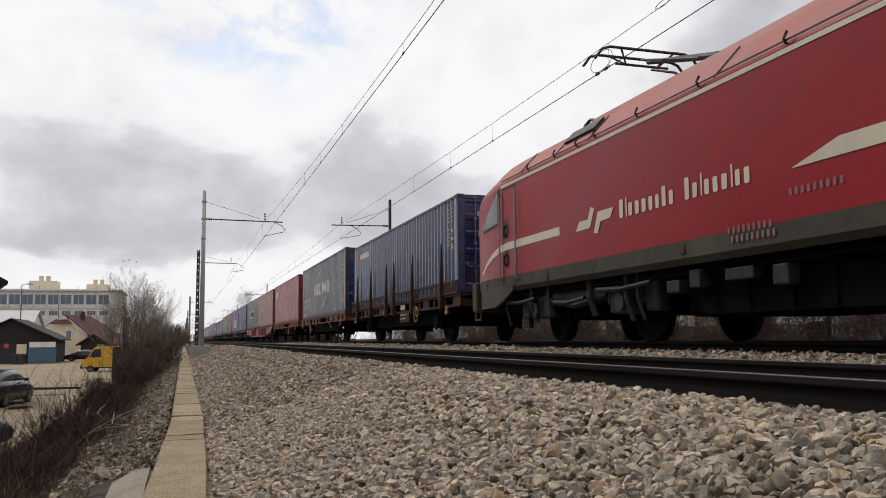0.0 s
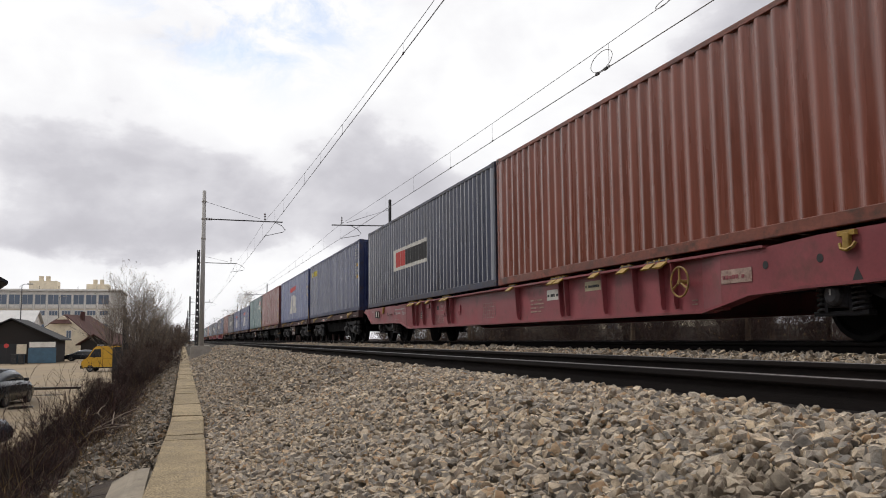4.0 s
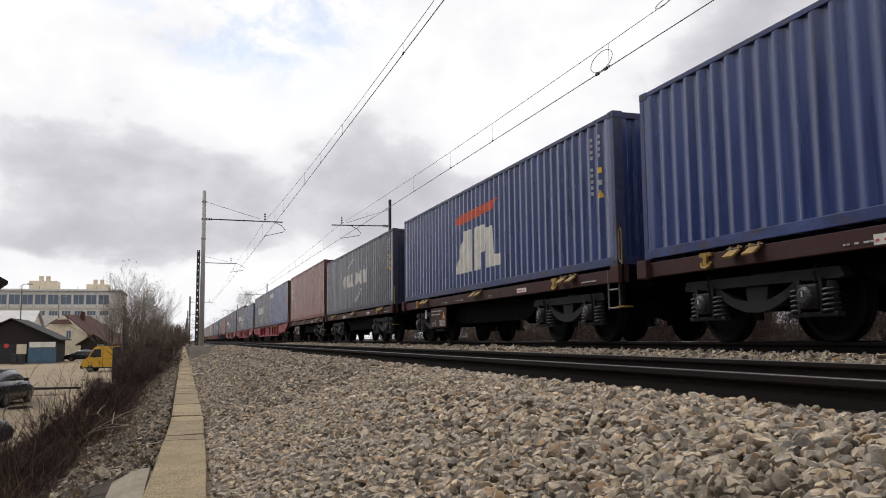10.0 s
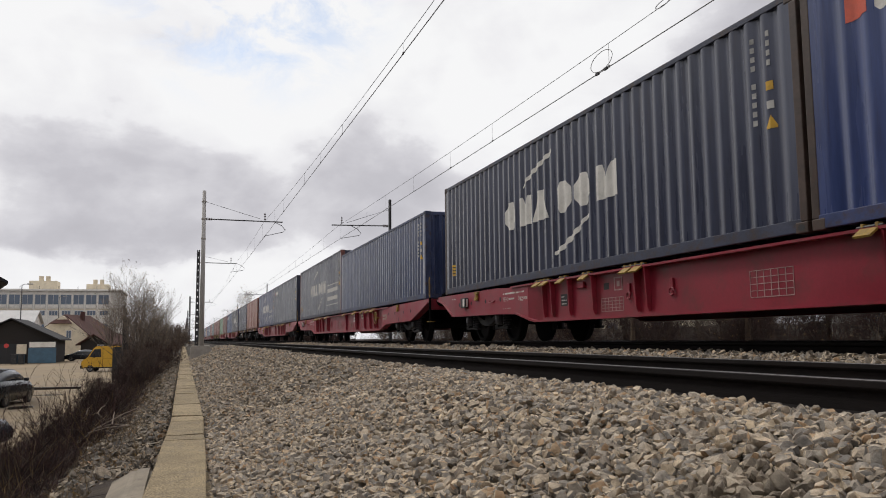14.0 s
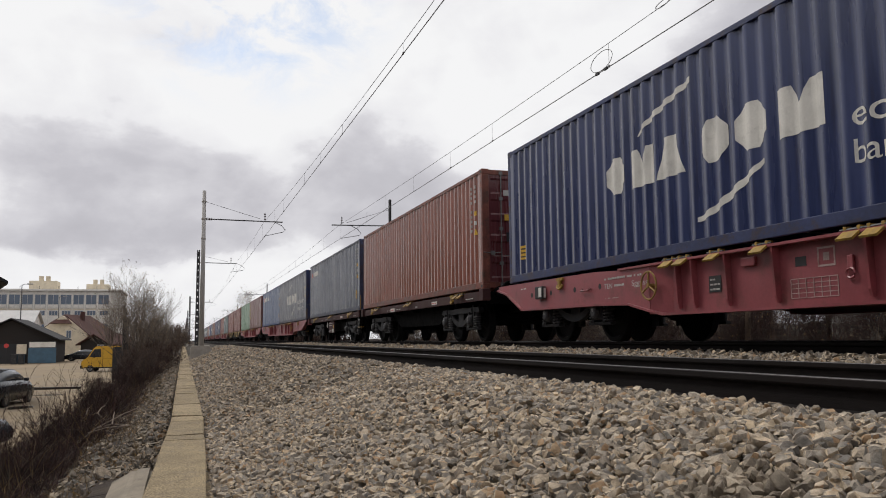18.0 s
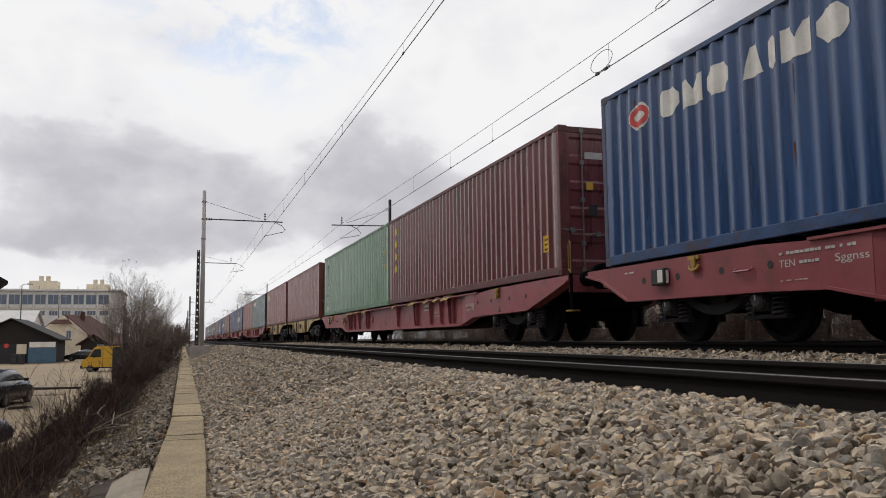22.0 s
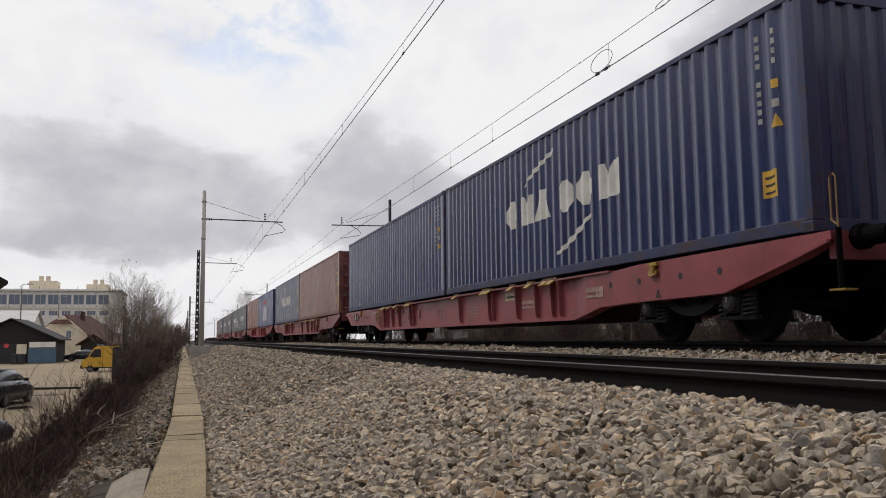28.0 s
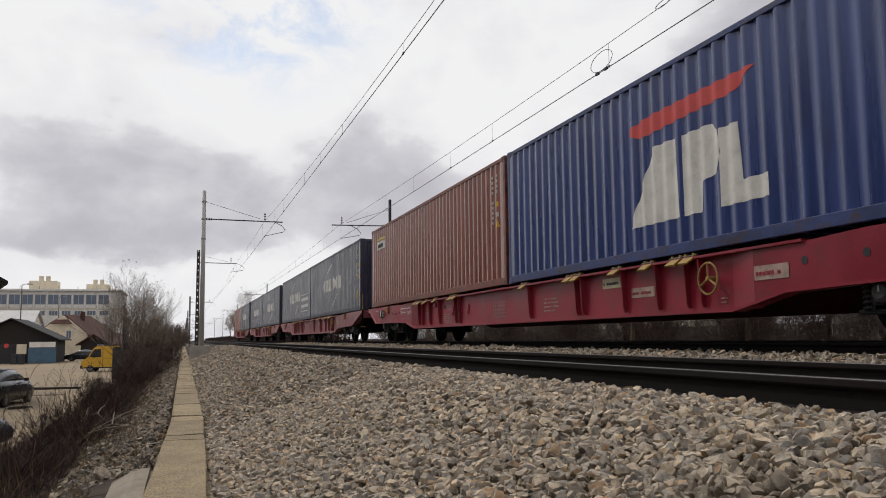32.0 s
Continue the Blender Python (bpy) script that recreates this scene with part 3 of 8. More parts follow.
YELLOW = material("yellow_sticker", (0.62, 0.36, 0.035), 0.55, vary=0.12, scale=6, fine=50, bump=0.05, stain=(0.2, 0.12, 0.03), stain_amount=0.4)
REDMARK = material("red_mark", (0.52, 0.055, 0.05), 0.55, vary=0.12, scale=5, fine=40, bump=0.05)
ORANGEMARK = material("orange_red_mark", (0.52, 0.085, 0.045), 0.55, vary=0.12, scale=5, fine=40, bump=0.05)
YELMARK = material("yellow_mark", (0.55, 0.45, 0.06), 0.55, vary=0.12, scale=5, fine=40, bump=0.05)
INKMARK = material("blue_black_mark", (0.022, 0.026, 0.05), 0.6, vary=0.2, scale=5, fine=40, bump=0.05)
BLACKMARK = material("black_mark", (0.02, 0.02, 0.022), 0.6, vary=0.2, scale=5, fine=40, bump=0.05)
RODS = material("painted_rod", (0.17, 0.165, 0.16), 0.5, metal=0.3, vary=0.3, scale=8, fine=60, bump=0.05, stain=(0.08, 0.05, 0.04), stain_amount=0.6)
GALV = material("galvanised_rod", (0.30, 0.30, 0.30), 0.45, metal=0.6, vary=0.2, scale=8, fine=60, bump=0.05)
# Underside shade is put into the near-black base; the stain adds some grime.
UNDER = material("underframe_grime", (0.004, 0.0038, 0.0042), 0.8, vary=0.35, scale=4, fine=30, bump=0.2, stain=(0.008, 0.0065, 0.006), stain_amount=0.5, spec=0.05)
# Wheel steel, darkened in its colour by the same underside shade.
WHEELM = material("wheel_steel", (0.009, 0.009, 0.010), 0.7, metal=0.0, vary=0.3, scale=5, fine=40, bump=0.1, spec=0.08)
CAPM = material("axle_box", (0.034, 0.033, 0.037), 0.5, vary=0.4, scale=6, fine=40, bump=0.15, stain=(0.016, 0.013, 0.012), stain_amount=0.7, spec=0.35)
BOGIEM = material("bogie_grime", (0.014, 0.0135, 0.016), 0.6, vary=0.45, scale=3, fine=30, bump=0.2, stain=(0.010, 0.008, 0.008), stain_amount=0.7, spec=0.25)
WOLD = material("wagon_faded_red", (0.245, 0.058, 0.068), 0.42, vary=0.18, scale=1.3, fine=22, bump=0.08, stain=(0.11, 0.045, 0.036), stain_amount=0.75, spread=0.12, spec=0.55)
WRED = material("wagon_red", (0.235, 0.014, 0.030), 0.42, vary=0.18, scale=1.1, fine=22, bump=0.08, stain=(0.10, 0.035, 0.03), stain_amount=0.6, spread=0.12, spec=0.55)
WBROWN = material("wagon_brown", (0.046, 0.016, 0.016), 0.7, vary=0.22, scale=1.6, fine=26, bump=0.1, stain=(0.05, 0.03, 0.025), stain_amount=0.6, spread=0.08, spec=0.3)
WRUST = material("wagon_rusty_brown", (0.135, 0.052, 0.034), 0.75, vary=0.35, scale=2.2, fine=26, bump=0.15, stain=(0.045, 0.022, 0.018), stain_amount=0.8, fade=(0.20, 0.10, 0.07), fade_amount=0.5, spread=0.15, spec=0.2)
WSOOT = material("wagon_sooty_brown", (0.055, 0.027, 0.024), 0.75, vary=0.28, scale=1.6, fine=26, bump=0.1, stain=(0.022, 0.016, 0.015), stain_amount=0.6, spread=0.08, spec=0.15)
WYELL = material("wagon_ochre", (0.45, 0.335, 0.165), 0.65, vary=0.16, scale=1.2, fine=24, bump=0.08, stain=(0.075, 0.045, 0.030), stain_amount=0.85, stain_cut=(0.50, 0.66), spread=0.06, spec=0.25)
YELSTEEL = material("yellow_steel", (0.30, 0.185, 0.032), 0.65, vary=0.3, scale=9, fine=40, bump=0.1, stain=(0.075, 0.042, 0.02), stain_amount=0.8)
CARDW = material("aged_card", (0.46, 0.40, 0.27), 0.7, vary=0.15, scale=5, fine=40, bump=0.05, stain=(0.2, 0.16, 0.1), stain_amount=0.4)
DULLYEL = material("dull_wheel_yellow", (0.27, 0.165, 0.045), 0.7, vary=0.25, scale=6, fine=40, bump=0.08, stain=(0.07, 0.045, 0.03), stain_amount=0.7)
RUBBER = material("rubber_hose", (0.02, 0.02, 0.02), 0.8, vary=0.2)


def corr(y):
    """How deep the corrugated side lies at y along a container."""
    if y < 0.20 or y > BOX_L - 0.20:
        return 0.0
    k = ((y - 0.20) % PITCH_Y) / PITCH_Y
    if k < 0.26:
        return 0.0
    if k < 0.50:
        return DEEP * (k - 0.26) / 0.24
    if k < 0.76:
        return DEEP
    return DEEP * (1.0 - k) / 0.24


def breaks(a, b):
    """Where the folds of the side lie between a and b."""
    out = {a, b}
    k = 0
    while 0.20 + k * PITCH_Y < BOX_L - 0.20:
        for f in (0.0, 0.26, 0.50, 0.76):
            y = 0.20 + (k + f) * PITCH_Y
            if a < y < b and y < BOX_L - 0.2:
                out.add(y)
        k += 1
    return sorted(out)


def one_side(s):
    ys = breaks(0.07, BOX_L - 0.07)
    bm = BM()
    rows = []
    for y in ys:
        x = s * (BOX_W / 2 - 0.006 - corr(y))
        rows.append((bm.verts.new((x, y, 0.15)), bm.verts.new((x, y, BOX_H - 0.08)), bm.verts.new((x - s * 0.02, y, 0.15)), bm.verts.new((x - s * 0.02, y, BOX_H - 0.08))))
    for a, b in zip(rows, rows[1:]):
        for i, j in ((0, 1), (3, 2)):
            q = (a[i], b[i], b[j], a[j])
            bm.faces.new(q if s > 0 else q[::-1])
    return bm


def end_wall():
    """The corrugated front wall, folds upright, at y = 0."""
    bm = BM()
    n, a = 9, -1.06
    step = 2.12 / n
    prof = []
    for i in range(n):
        x = a + i * step
        prof += [(x, 0.03), (x + step * 0.33, 0.03), (x + step * 0.5, 0.075), (x + step * 0.83, 0.075)]
    prof.append((a + 2.12, 0.03))
    for p, q in zip(prof, prof[1:]):
        v = [bm.verts.new((p[0], p[1], 0.15)), bm.verts.new((q[0], q[1], 0.15)), bm.verts.new((q[0], q[1], BOX_H - 0.11)), bm.verts.new((p[0], p[1], BOX_H - 0.11))]
        bm.faces.new(v)
    bmesh.ops.remove_doubles(bm, verts=bm.verts, dist=1e-4)
    r = bmesh.ops.extrude_face_region(bm, geom=bm.faces[:])
    for v in [g for g in r["geom"] if isinstance(g, bmesh.types.BMVert)]:
        v.co.y += 0.02
    bmesh.ops.recalc_face_normals(bm, faces=bm.faces)
    return bm


def door_leaf(s):
    """One ribbed leaf at y = 0; s: -1 or 1 for its side."""
    bm = BM()
    x0, x1 = (-1.10, -0.012) if s < 0 else (0.012, 1.10)
    z0, z1 = 0.15, BOX_H - 0.11
    box(bm, x0, x1, 0.055, 0.085, z0, z1)
    for a, b in ((x0, x0 + 0.09), (x1 - 0.09, x1)):
        box(bm, a, b, 0.03, 0.056, z0, z1)
    for k in range(6):
        zc = z0 + 0.03 + k * (z1 - z0 - 0.06) / 5
        prism(bm, [(0.056, zc - 0.10), (0.034, zc - 0.055), (0.034, zc + 0.055), (0.056, zc + 0.10)], "x", x0 + 0.09, x1 - 0.09)
    return bm


def lock_rod():
    bm = BM()
    tube(bm, [(0, 0, 0.07), (0, 0, BOX_H - 0.05)], 0.014, 8)
    for z in (0.10, 0.55, 1.3, 1.95, BOX_H - 0.08):
        box(bm, -0.04, 0.04, -0.012, 0.05, z - 0.035, z + 0.035)
    return bm


def lock_handle():
    bm = BM()
    tube(bm, [(0, 0, 0), (0.22, -0.012, -0.015), (0.42, 0.0, 0.0)], 0.011, 6)
    box(bm, 0.18, 0.26, -0.02, 0.03, -0.05, 0.03)
    return bm


def casting():
    bm = BM()
    box(bm, -0.081, 0.081, -0.089, 0.089, -0.059, 0.059, 0.012)
    return bm


def roof_panel():
    bm = BM()
    n = 24
    z = BOX_H - 0.02
    for k in range(n):
        y0 = 0.10 + k * (BOX_L - 0.2) / n
        y1 = y0 + (BOX_L - 0.2) / n
        m = (y1 - y0)
        pts = [(y0, z - 0.02), (y0 + m * 0.3, z - 0.02), (y0 + m * 0.4, z), (y0 + m * 0.9, z), (y1, z - 0.02)]
        for a, b in zip(pts, pts[1:]):
            bm.faces.new([bm.verts.new(p) for p in ((-1.15, a[0], a[1]), (1.15, a[0], a[1]), (1.15, b[0], b[1]), (-1.15, b[0], b[1]))])
    bmesh.ops.remove_doubles(bm, verts=bm.verts, dist=1e-4)
    return bm


def casting_hole():
    bm = BM()
    tube(bm, [(-0.001, 0, 0), (0.004, 0, 0)], 0.034, 12)
    for v in bm.verts:
        v.co.y *= 1.5
    return bm


HOLE_MESH = mesh_of(casting_hole(), BLACKMARK, "casting_hole")


def rail_bar(x, w, z0, z1):
    bm = BM()
    return box(bm, x - w / 2, x + w / 2, 0.09, BOX_L - 0.09, z0, z1, 0.008)


BOX_MESH = {}
DOOR_PAINT = {"rust": "maroon", "brown": "maroon", "slate": "navy", "charcoal": "navy"}      # door leaves of a darker paint, the gap's shade put into the tone too


def shared(key, colour, builder):
    """The mesh of a container part in one colour, made once; posts, rails and castings are the most worn."""
    if (key, colour) not in BOX_MESH:
        worn = key.startswith(("rail_", "post", "casting", "head", "sill"))
        BOX_MESH[key, colour] = mesh_of(builder(), RODS if colour == "galv" else EDGE[colour] if worn else PAINT[colour], key, key.startswith("side_"))
    return BOX_MESH[key, colour]


def post():
    bm = BM()
    return box(bm, -0.08, 0.08, -0.055, 0.055, 0.118, BOX_H - 0.118, 0.012)


def header(z0, z1):
    bm = BM()
    return box(bm, -1.14, 1.14, 0.02, 0.10, z0, z1, 0.008)


def floor_frame():
    bm = BM()
    box(bm, -1.15, 1.15, 0.1, BOX_L - 0.1, 0.13, 0.158)
    for k in range(24):
        y = 0.35 + k * 0.5
        box(bm, -1.14, 1.14, y, y + 0.045, 0.03, 0.128)
    return bm


def mark_strip(root, mat, y0, y1, low, high, name="painted_mark", label=""):
    """A patch of paint that follows the folds of the side towards the camera, between the heights low and high (numbers or functions of y)."""
    lo = low if callable(low) else (lambda y: low)
    hi = high if callable(high) else (lambda y: high)
    ys = breaks(y0, y1)
    if callable(low) or callable(high):
        extra = [y0 + (y1 - y0) * k / 8 for k in range(9)]
        ys = sorted(set(ys) | set(extra))
    bm = BM()
    lo_v, hi_v = [], []
    for y in ys:
        x = -(BOX_W / 2 - 0.006 - corr(y)) - 0.004
        lo_v.append(bm.verts.new((x, y, lo(y)))), hi_v.append(bm.verts.new((x, y, hi(y))))
    for i in range(len(ys) - 1):
        bm.faces.new((lo_v[i + 1], lo_v[i], hi_v[i], hi_v[i + 1]))
    return part(name, bm, mat, root, label, True)


def wedge(ya, za, yb, zb):
    return lambda y: za + (zb - za) * (y - ya) / (yb - ya)


def text_mark(root, mat, body, y_left, z_base, height, width):
    """Painted words on the side towards the camera; they read from the far end to the near end."""
    cu = bpy.data.curves.new("words", "FONT")
    cu.body, cu.size = body, 1.0
    tmp = bpy.data.objects.new("words", cu)
    scene.collection.objects.link(tmp)
    me = bpy.data.meshes.new_from_object(tmp.evaluated_get(bpy.context.evaluated_depsgraph_get()))
    bpy.data.objects.remove(tmp)
    bm = BM()
    bm.from_mesh(me)
    w = max(v.co.x for v in bm.verts)
    for v in bm.verts:
        v.co = Vector((0, y_left - v.co.x / w * width, z_base + v.co.y / 0.7 * height))
    for y in breaks(y_left - width, y_left):
        bmesh.ops.bisect_plane(bm, geom=bm.verts[:] + bm.edges[:] + bm.faces[:], plane_co=(0, y, 0), plane_no=(0, 1, 0))
    for v in bm.verts:
        v.co.x = -(BOX_W / 2 - 0.006 - corr(v.co.y)) - 0.004
    bmesh.ops.recalc_face_normals(bm, faces=bm.faces)
    return part("lettering", bm, mat, root, "white words " + body)


def painted(root, mat, shapes, y_left, z0, name="painted_mark", lift=0.0):
    """Plain painted shapes that follow the folds; each convex outline is in metres, u towards the near end, v upwards, turning left."""
    bm = BM()
    for pts in shapes:
        bm.faces.new([bm.verts.new((0, y_left - u, z0 + v)) for u, v in pts])
    bmesh.ops.remove_doubles(bm, verts=bm.verts, dist=1e-4)
    ys = [v.co.y for v in bm.verts]
    for y in breaks(min(ys), max(ys))[1:-1]:
        bmesh.ops.bisect_plane(bm, geom=bm.verts[:] + bm.edges[:] + bm.faces[:], plane_co=(0, y, 0), plane_no=(0, 1, 0))
    for v in bm.verts:
        v.co.x = -(BOX_W / 2 - 0.006 - corr(v.co.y)) - 0.004 - lift
    return part(name, bm, mat, root, "", True)


def rounded(w, h, k=0.30):
    """A block with cut corners."""
    c = k * min(w, h)
    return [[(c, 0), (w - c, 0), (w, c), (w, h - c), (w - c, h), (c, h), (0, h - c), (0, c)]]


def tapered(w, h, a=0.30, b=0.30):
    """A block that narrows upwards by the shares a and b of its width."""
    return [[(0, 0), (w, 0), (w * (1 - b), h), (w * a, h)]]


def notched(w, h, d=0.42):
    """Two halves of a block with a cleft in its upper edge."""
    m = (w * 0.5, h * (1 - d))
    return [[(0, 0), (w * 0.5, 0), m, (w * 0.30, h), (0, h)], [(w * 0.5, 0), (w, 0), (w, h), (w * 0.70, h), m]]


def hoop(w, h, t, n=12):
    """Four-sided pieces of a flat ring of thickness t."""
    out = []
    for k in range(n):
        a, b = 2 * math.pi * k / n, 2 * math.pi * (k + 1) / n
        out.append([(w / 2 + (w / 2 - e) * math.cos(q), h / 2 + (h / 2 - e) * math.sin(q)) for q, e in ((a, 0), (b, 0), (b, t), (a, t))])
    return out


def six_block_logo(root, mat=None):
    """Shipping-line emblem: six heavy white blocks in two groups of three between two sweeping brush strokes."""
    mat = mat or WHITE
    h = 0.54
    for a, b, f in ((8.26, 7.74, rounded), (7.58, 6.96, notched), (6.90, 6.26, tapered), (5.90, 5.38, rounded), (5.22, 4.68, rounded), (4.52, 3.82, notched)):
        painted(root, mat, f(a - b, h), a, 1.05)
    mark_strip(root, mat, 6.06, 7.38, lambda y: 1.76 + 0.40 * ((7.38 - y) / 1.32) ** 0.8, lambda y: 1.78 + 0.46 * ((7.38 - y) / 1.32) ** 0.62, "painted_stroke")
    mark_strip(root, mat, 4.77, 6.02, lambda y: 0.36 + 0.50 * ((6.02 - y) / 1.25) ** 1.5, lambda y: 0.42 + 0.50 * ((6.02 - y) / 1.25) ** 1.2, "painted_stroke")


def three_block_logo(root, bar):
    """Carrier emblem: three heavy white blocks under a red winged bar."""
    z0, h = 0.48, 1.05
    painted(root, WHITE, [[(0, 0), (1.24, 0), (1.20, h), (0.66, h)]], 7.60, z0)
    painted(root, WHITE, [[(0, 0), (0.36, 0), (0.40, 0.36), (0.0, 0.36)], [(0, 0.36), (0.40, 0.36), (0.72, 0.44), (0.80, 0.66), (0.76, 0.94), (0.62, h), (0.0, h)]], 6.28, z0)
    painted(root, WHITE, [[(0, 0), (0.84, 0), (0.84, 0.26), (0, 0.26)], [(0, 0.26), (0.38, 0.26), (0.34, h - 0.10), (0, h - 0.10)]], 5.50, z0)
    painted(root, bar, [[(0, 0.10), (0.30, 0.0), (2.40, 0.08), (2.75, 0.30), (0.6, 0.27), (0, 0.20)]], 7.58, 1.72, "painted_bar")


def badge_logo(root, first, rest, near=9.64, z=2.10, tall=0.20):
    """A small owner's mark: a square and a row of rounded blobs."""
    far = 11.60
    painted(root, first, [[(0, 0), (0.26, 0.03), (0.26, tall * 1.05), (0, tall * 0.9)]], far, z - tall * 0.5)
    n, a = 5, far - 0.33
    w = (a - near) / n
    for k in range(n):
        painted(root, rest, rounded(w * 0.90, tall * (1.12 if k % 2 else 1.0), 0.16), a - k * w, z - tall * 0.5)


def number_bars(root, rust=False):
    """The owner's number and size code painted upright near the near end, as bars, and the warning stickers."""
    for k in range(10):
        z = 2.30 - k * 0.105
        if k not in (4,):
            mark_strip(root, DIMWHITE, 0.71, 0.755, z - 0.07, z - 0.008, "number_bar")
    for k in range(4):
        mark_strip(root, DIMWHITE, 0.45, 0.49, 2.30 - k * 0.11 - 0.065, 2.30 - k * 0.11, "number_bar")
    mark_strip(root, YELLOW, 0.43, 0.52, 1.63, 1.73, "sticker", "yellow sticker")
    mark_strip(root, DIMWHITE, 0.43, 0.52, 1.42, 1.51, "sticker")
    mark_strip(root, YELLOW, 0.40, 0.54, 1.20, lambda y: 1.35 - abs(y - 0.47) * 1.9, "sticker", "yellow warning triangle")


def sticker(root, y, z, w=0.2, h=0.24, mat=None):
    mark_strip(root, mat or YELLOW, y, y + w, z, z + h, "sticker")
    for k in range(3):
        o = mark_strip(root, BLACKMARK, y + 0.03, y + w - 0.03, z + 0.04 + k * h * 0.28, z + 0.04 + k * h * 0.28 + h * 0.09, "sticker_line")
        o.location.x = -0.003


def container(spec, place):
    colour, doors, marks, label, trim = spec
    root = thing("shipping_container", label, "shipping container", "containers on the train", (FAR_C, 0, FLOOR))
    w = BOX_W / 2
    part("side_wall", shared("side_near", colour, lambda: one_side(-1)), None, root)
    part("side_wall", shared("side_far", colour, lambda: one_side(1)), None, root)
    part("roof", shared("roof", colour, roof_panel), None, root)
    part("floor_frame", shared("floor", colour, floor_frame), None, root)
    for s in (-1, 1):
        part("bottom_rail", shared("rail_b%d" % s, colour, lambda: rail_bar(s * (w - 0.035), 0.07, 0.012, 0.152)), None, root)
        part("top_rail", shared("rail_t%d" % s, colour, lambda: rail_bar(s * (w - 0.032), 0.064, BOX_H - 0.085, BOX_H - 0.012)), None, root)
        for y in (0.056, BOX_L - 0.056):
            part("corner_post", shared("post", trim, post), None, root, at=(s * (w - 0.08), y, 0))
        for y in (0.089, BOX_L - 0.089):
            for z in (0.059, BOX_H - 0.059):
                cast = part("corner_casting", shared("casting", trim, casting), None, root, at=(s * (w - 0.078), y, z))
                if s < 0 and y < 1 or s < 0 and z > 1:
                    part("casting_hole", HOLE_MESH, None, cast, at=(-0.082, 0, 0))
    part("end_beam", shared("head", colour, lambda: header(BOX_H - 0.12, BOX_H - 0.015)), None, root)
    part("end_beam", shared("sill", colour, lambda: header(0.02, 0.15)), None, root)
    back = part("end_wall", shared("end", colour, end_wall), None, root)
    back.location, back.rotation_euler = (0, BOX_L, 0), (0, 0, math.pi)
    for z0, z1 in ((BOX_H - 0.12, BOX_H - 0.015), (0.02, 0.15)):
        b = part("end_beam", shared("head%.2f" % z0, colour, lambda: header(z0, z1)), None, root)
        b.location, b.rotation_euler = (0, BOX_L, 0), (0, 0, math.pi)
    if doors:
        for s in (-1, 1):
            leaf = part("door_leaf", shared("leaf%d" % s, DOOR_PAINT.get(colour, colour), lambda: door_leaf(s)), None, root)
            for x in (0.30, 0.78):
                rod = part("lock_rod", shared("rod", "galv", lock_rod), None, leaf, "galvanised locking rod", at=(s * x, 0.018, 0))
            for x, z in ((0.30, 0.72), (0.78, 0.78)):
                h = part("lock_handle", shared("handle", "galv", lock_handle), None, leaf, at=(s * x, -0.006, z))
                if s > 0:
                    h.scale.x = 1
                else:
                    h.rotation_euler = (0, 0, math.pi)
                    h.location.x = s * x
        for x, z, ww, hh, m in ((-0.72, 2.02, 0.34, 0.12, DIMWHITE), (0.40, 2.05, 0.30, 0.07, DIMWHITE), (-0.70, 1.48, 0.13, 0.13, YELLOW), (-0.66, 1.02, 0.16, 0.20, BLACKMARK), (0.45, 1.55, 0.2, 0.04, DIMWHITE), (0.45, 1.45, 0.2, 0.04, DIMWHITE)):
            bm = BM()
            box(bm, x, x + ww, 0.026, 0.029, z, z + hh)
            part("sticker", bm, m, root)
    else:
        part("end_wall", shared("end", colour, end_wall), None, root)
    for f in marks:
        f(root)
    if place in LOW_PLACES:
        root.scale.z = 0.9
    MOVERS.append((root, place))
    return root


def eco_words(lines, left, top, wide):
    def f(root):
        for k, (s, w, h) in enumerate(lines):
            text_mark(root, WHITE, s, left, top - k * 0.36, h, w)
    return f


def upright_mark(mat, far, near, low, high, n, back=None, pause=None):
    """A name painted upright at the far end, drawn as a column of plain shapes; pause: an empty step after so many."""
    def f(root):
        if back:
            mark_strip(root, back, near - 0.1, far + 0.1, low - 0.12, high + 0.34, "painted_panel")
            painted(root, mat, [[(0.02, 0.02), (0.12, 0.10), (0.26, 0.24), (0.20, 0.10), (0.24, 0.0)]], far, high + 0.04, lift=0.003)
        step = (high - low) / (n + (0.6 if pause else 0))
        w, h = far - near, step * 0.74
        z = high
        for k in range(n):
            if k == pause:
                z -= step * 0.6
            kinds = (hoop(w, h, 0.055), hoop(w, h, 0.065), [[(0, 0), (0.07, 0), (w, h), (w - 0.07, h)], [(w, h), (w - 0.06, h), (w - 0.06, 0), (w, 0)]], hoop(w, h, 0.06), [[(0, 0), (0.07, 0), (0.07, h), (0, h)], [(0.07, h), (0.07, h * 0.7), (w, h * 0.7), (w, h)]], tapered(w, h, 0.4, 0.4))
            shape = kinds[(0, 1, 2, 3, 4, 5, 2, 3)[k % 8]] if back else rounded(w, h, 0.25)
            painted(root, mat, shape, far, z - h, lift=0.003 if back else 0.0)
            z -= step
    return f


def wide_mark(root):
    """A red ring on white and a row of large white blocks high on the side."""
    painted(root, WHITE, rounded(0.52, 0.36, 0.4), 11.40, 1.87)
    painted(root, REDMARK, hoop(0.46, 0.31, 0.085), 11.37, 1.895, lift=0.003)
    for a, w, f in ((10.62, 0.46, rounded), (10.10, 0.46, notched), (9.58, 0.46, rounded), (8.86, 0.34, tapered), (8.46, 0.15, rounded), (8.24, 0.46, notched), (7.70, 0.40, rounded)):
        painted(root, WHITE, f(w, 0.36), a, 1.86)


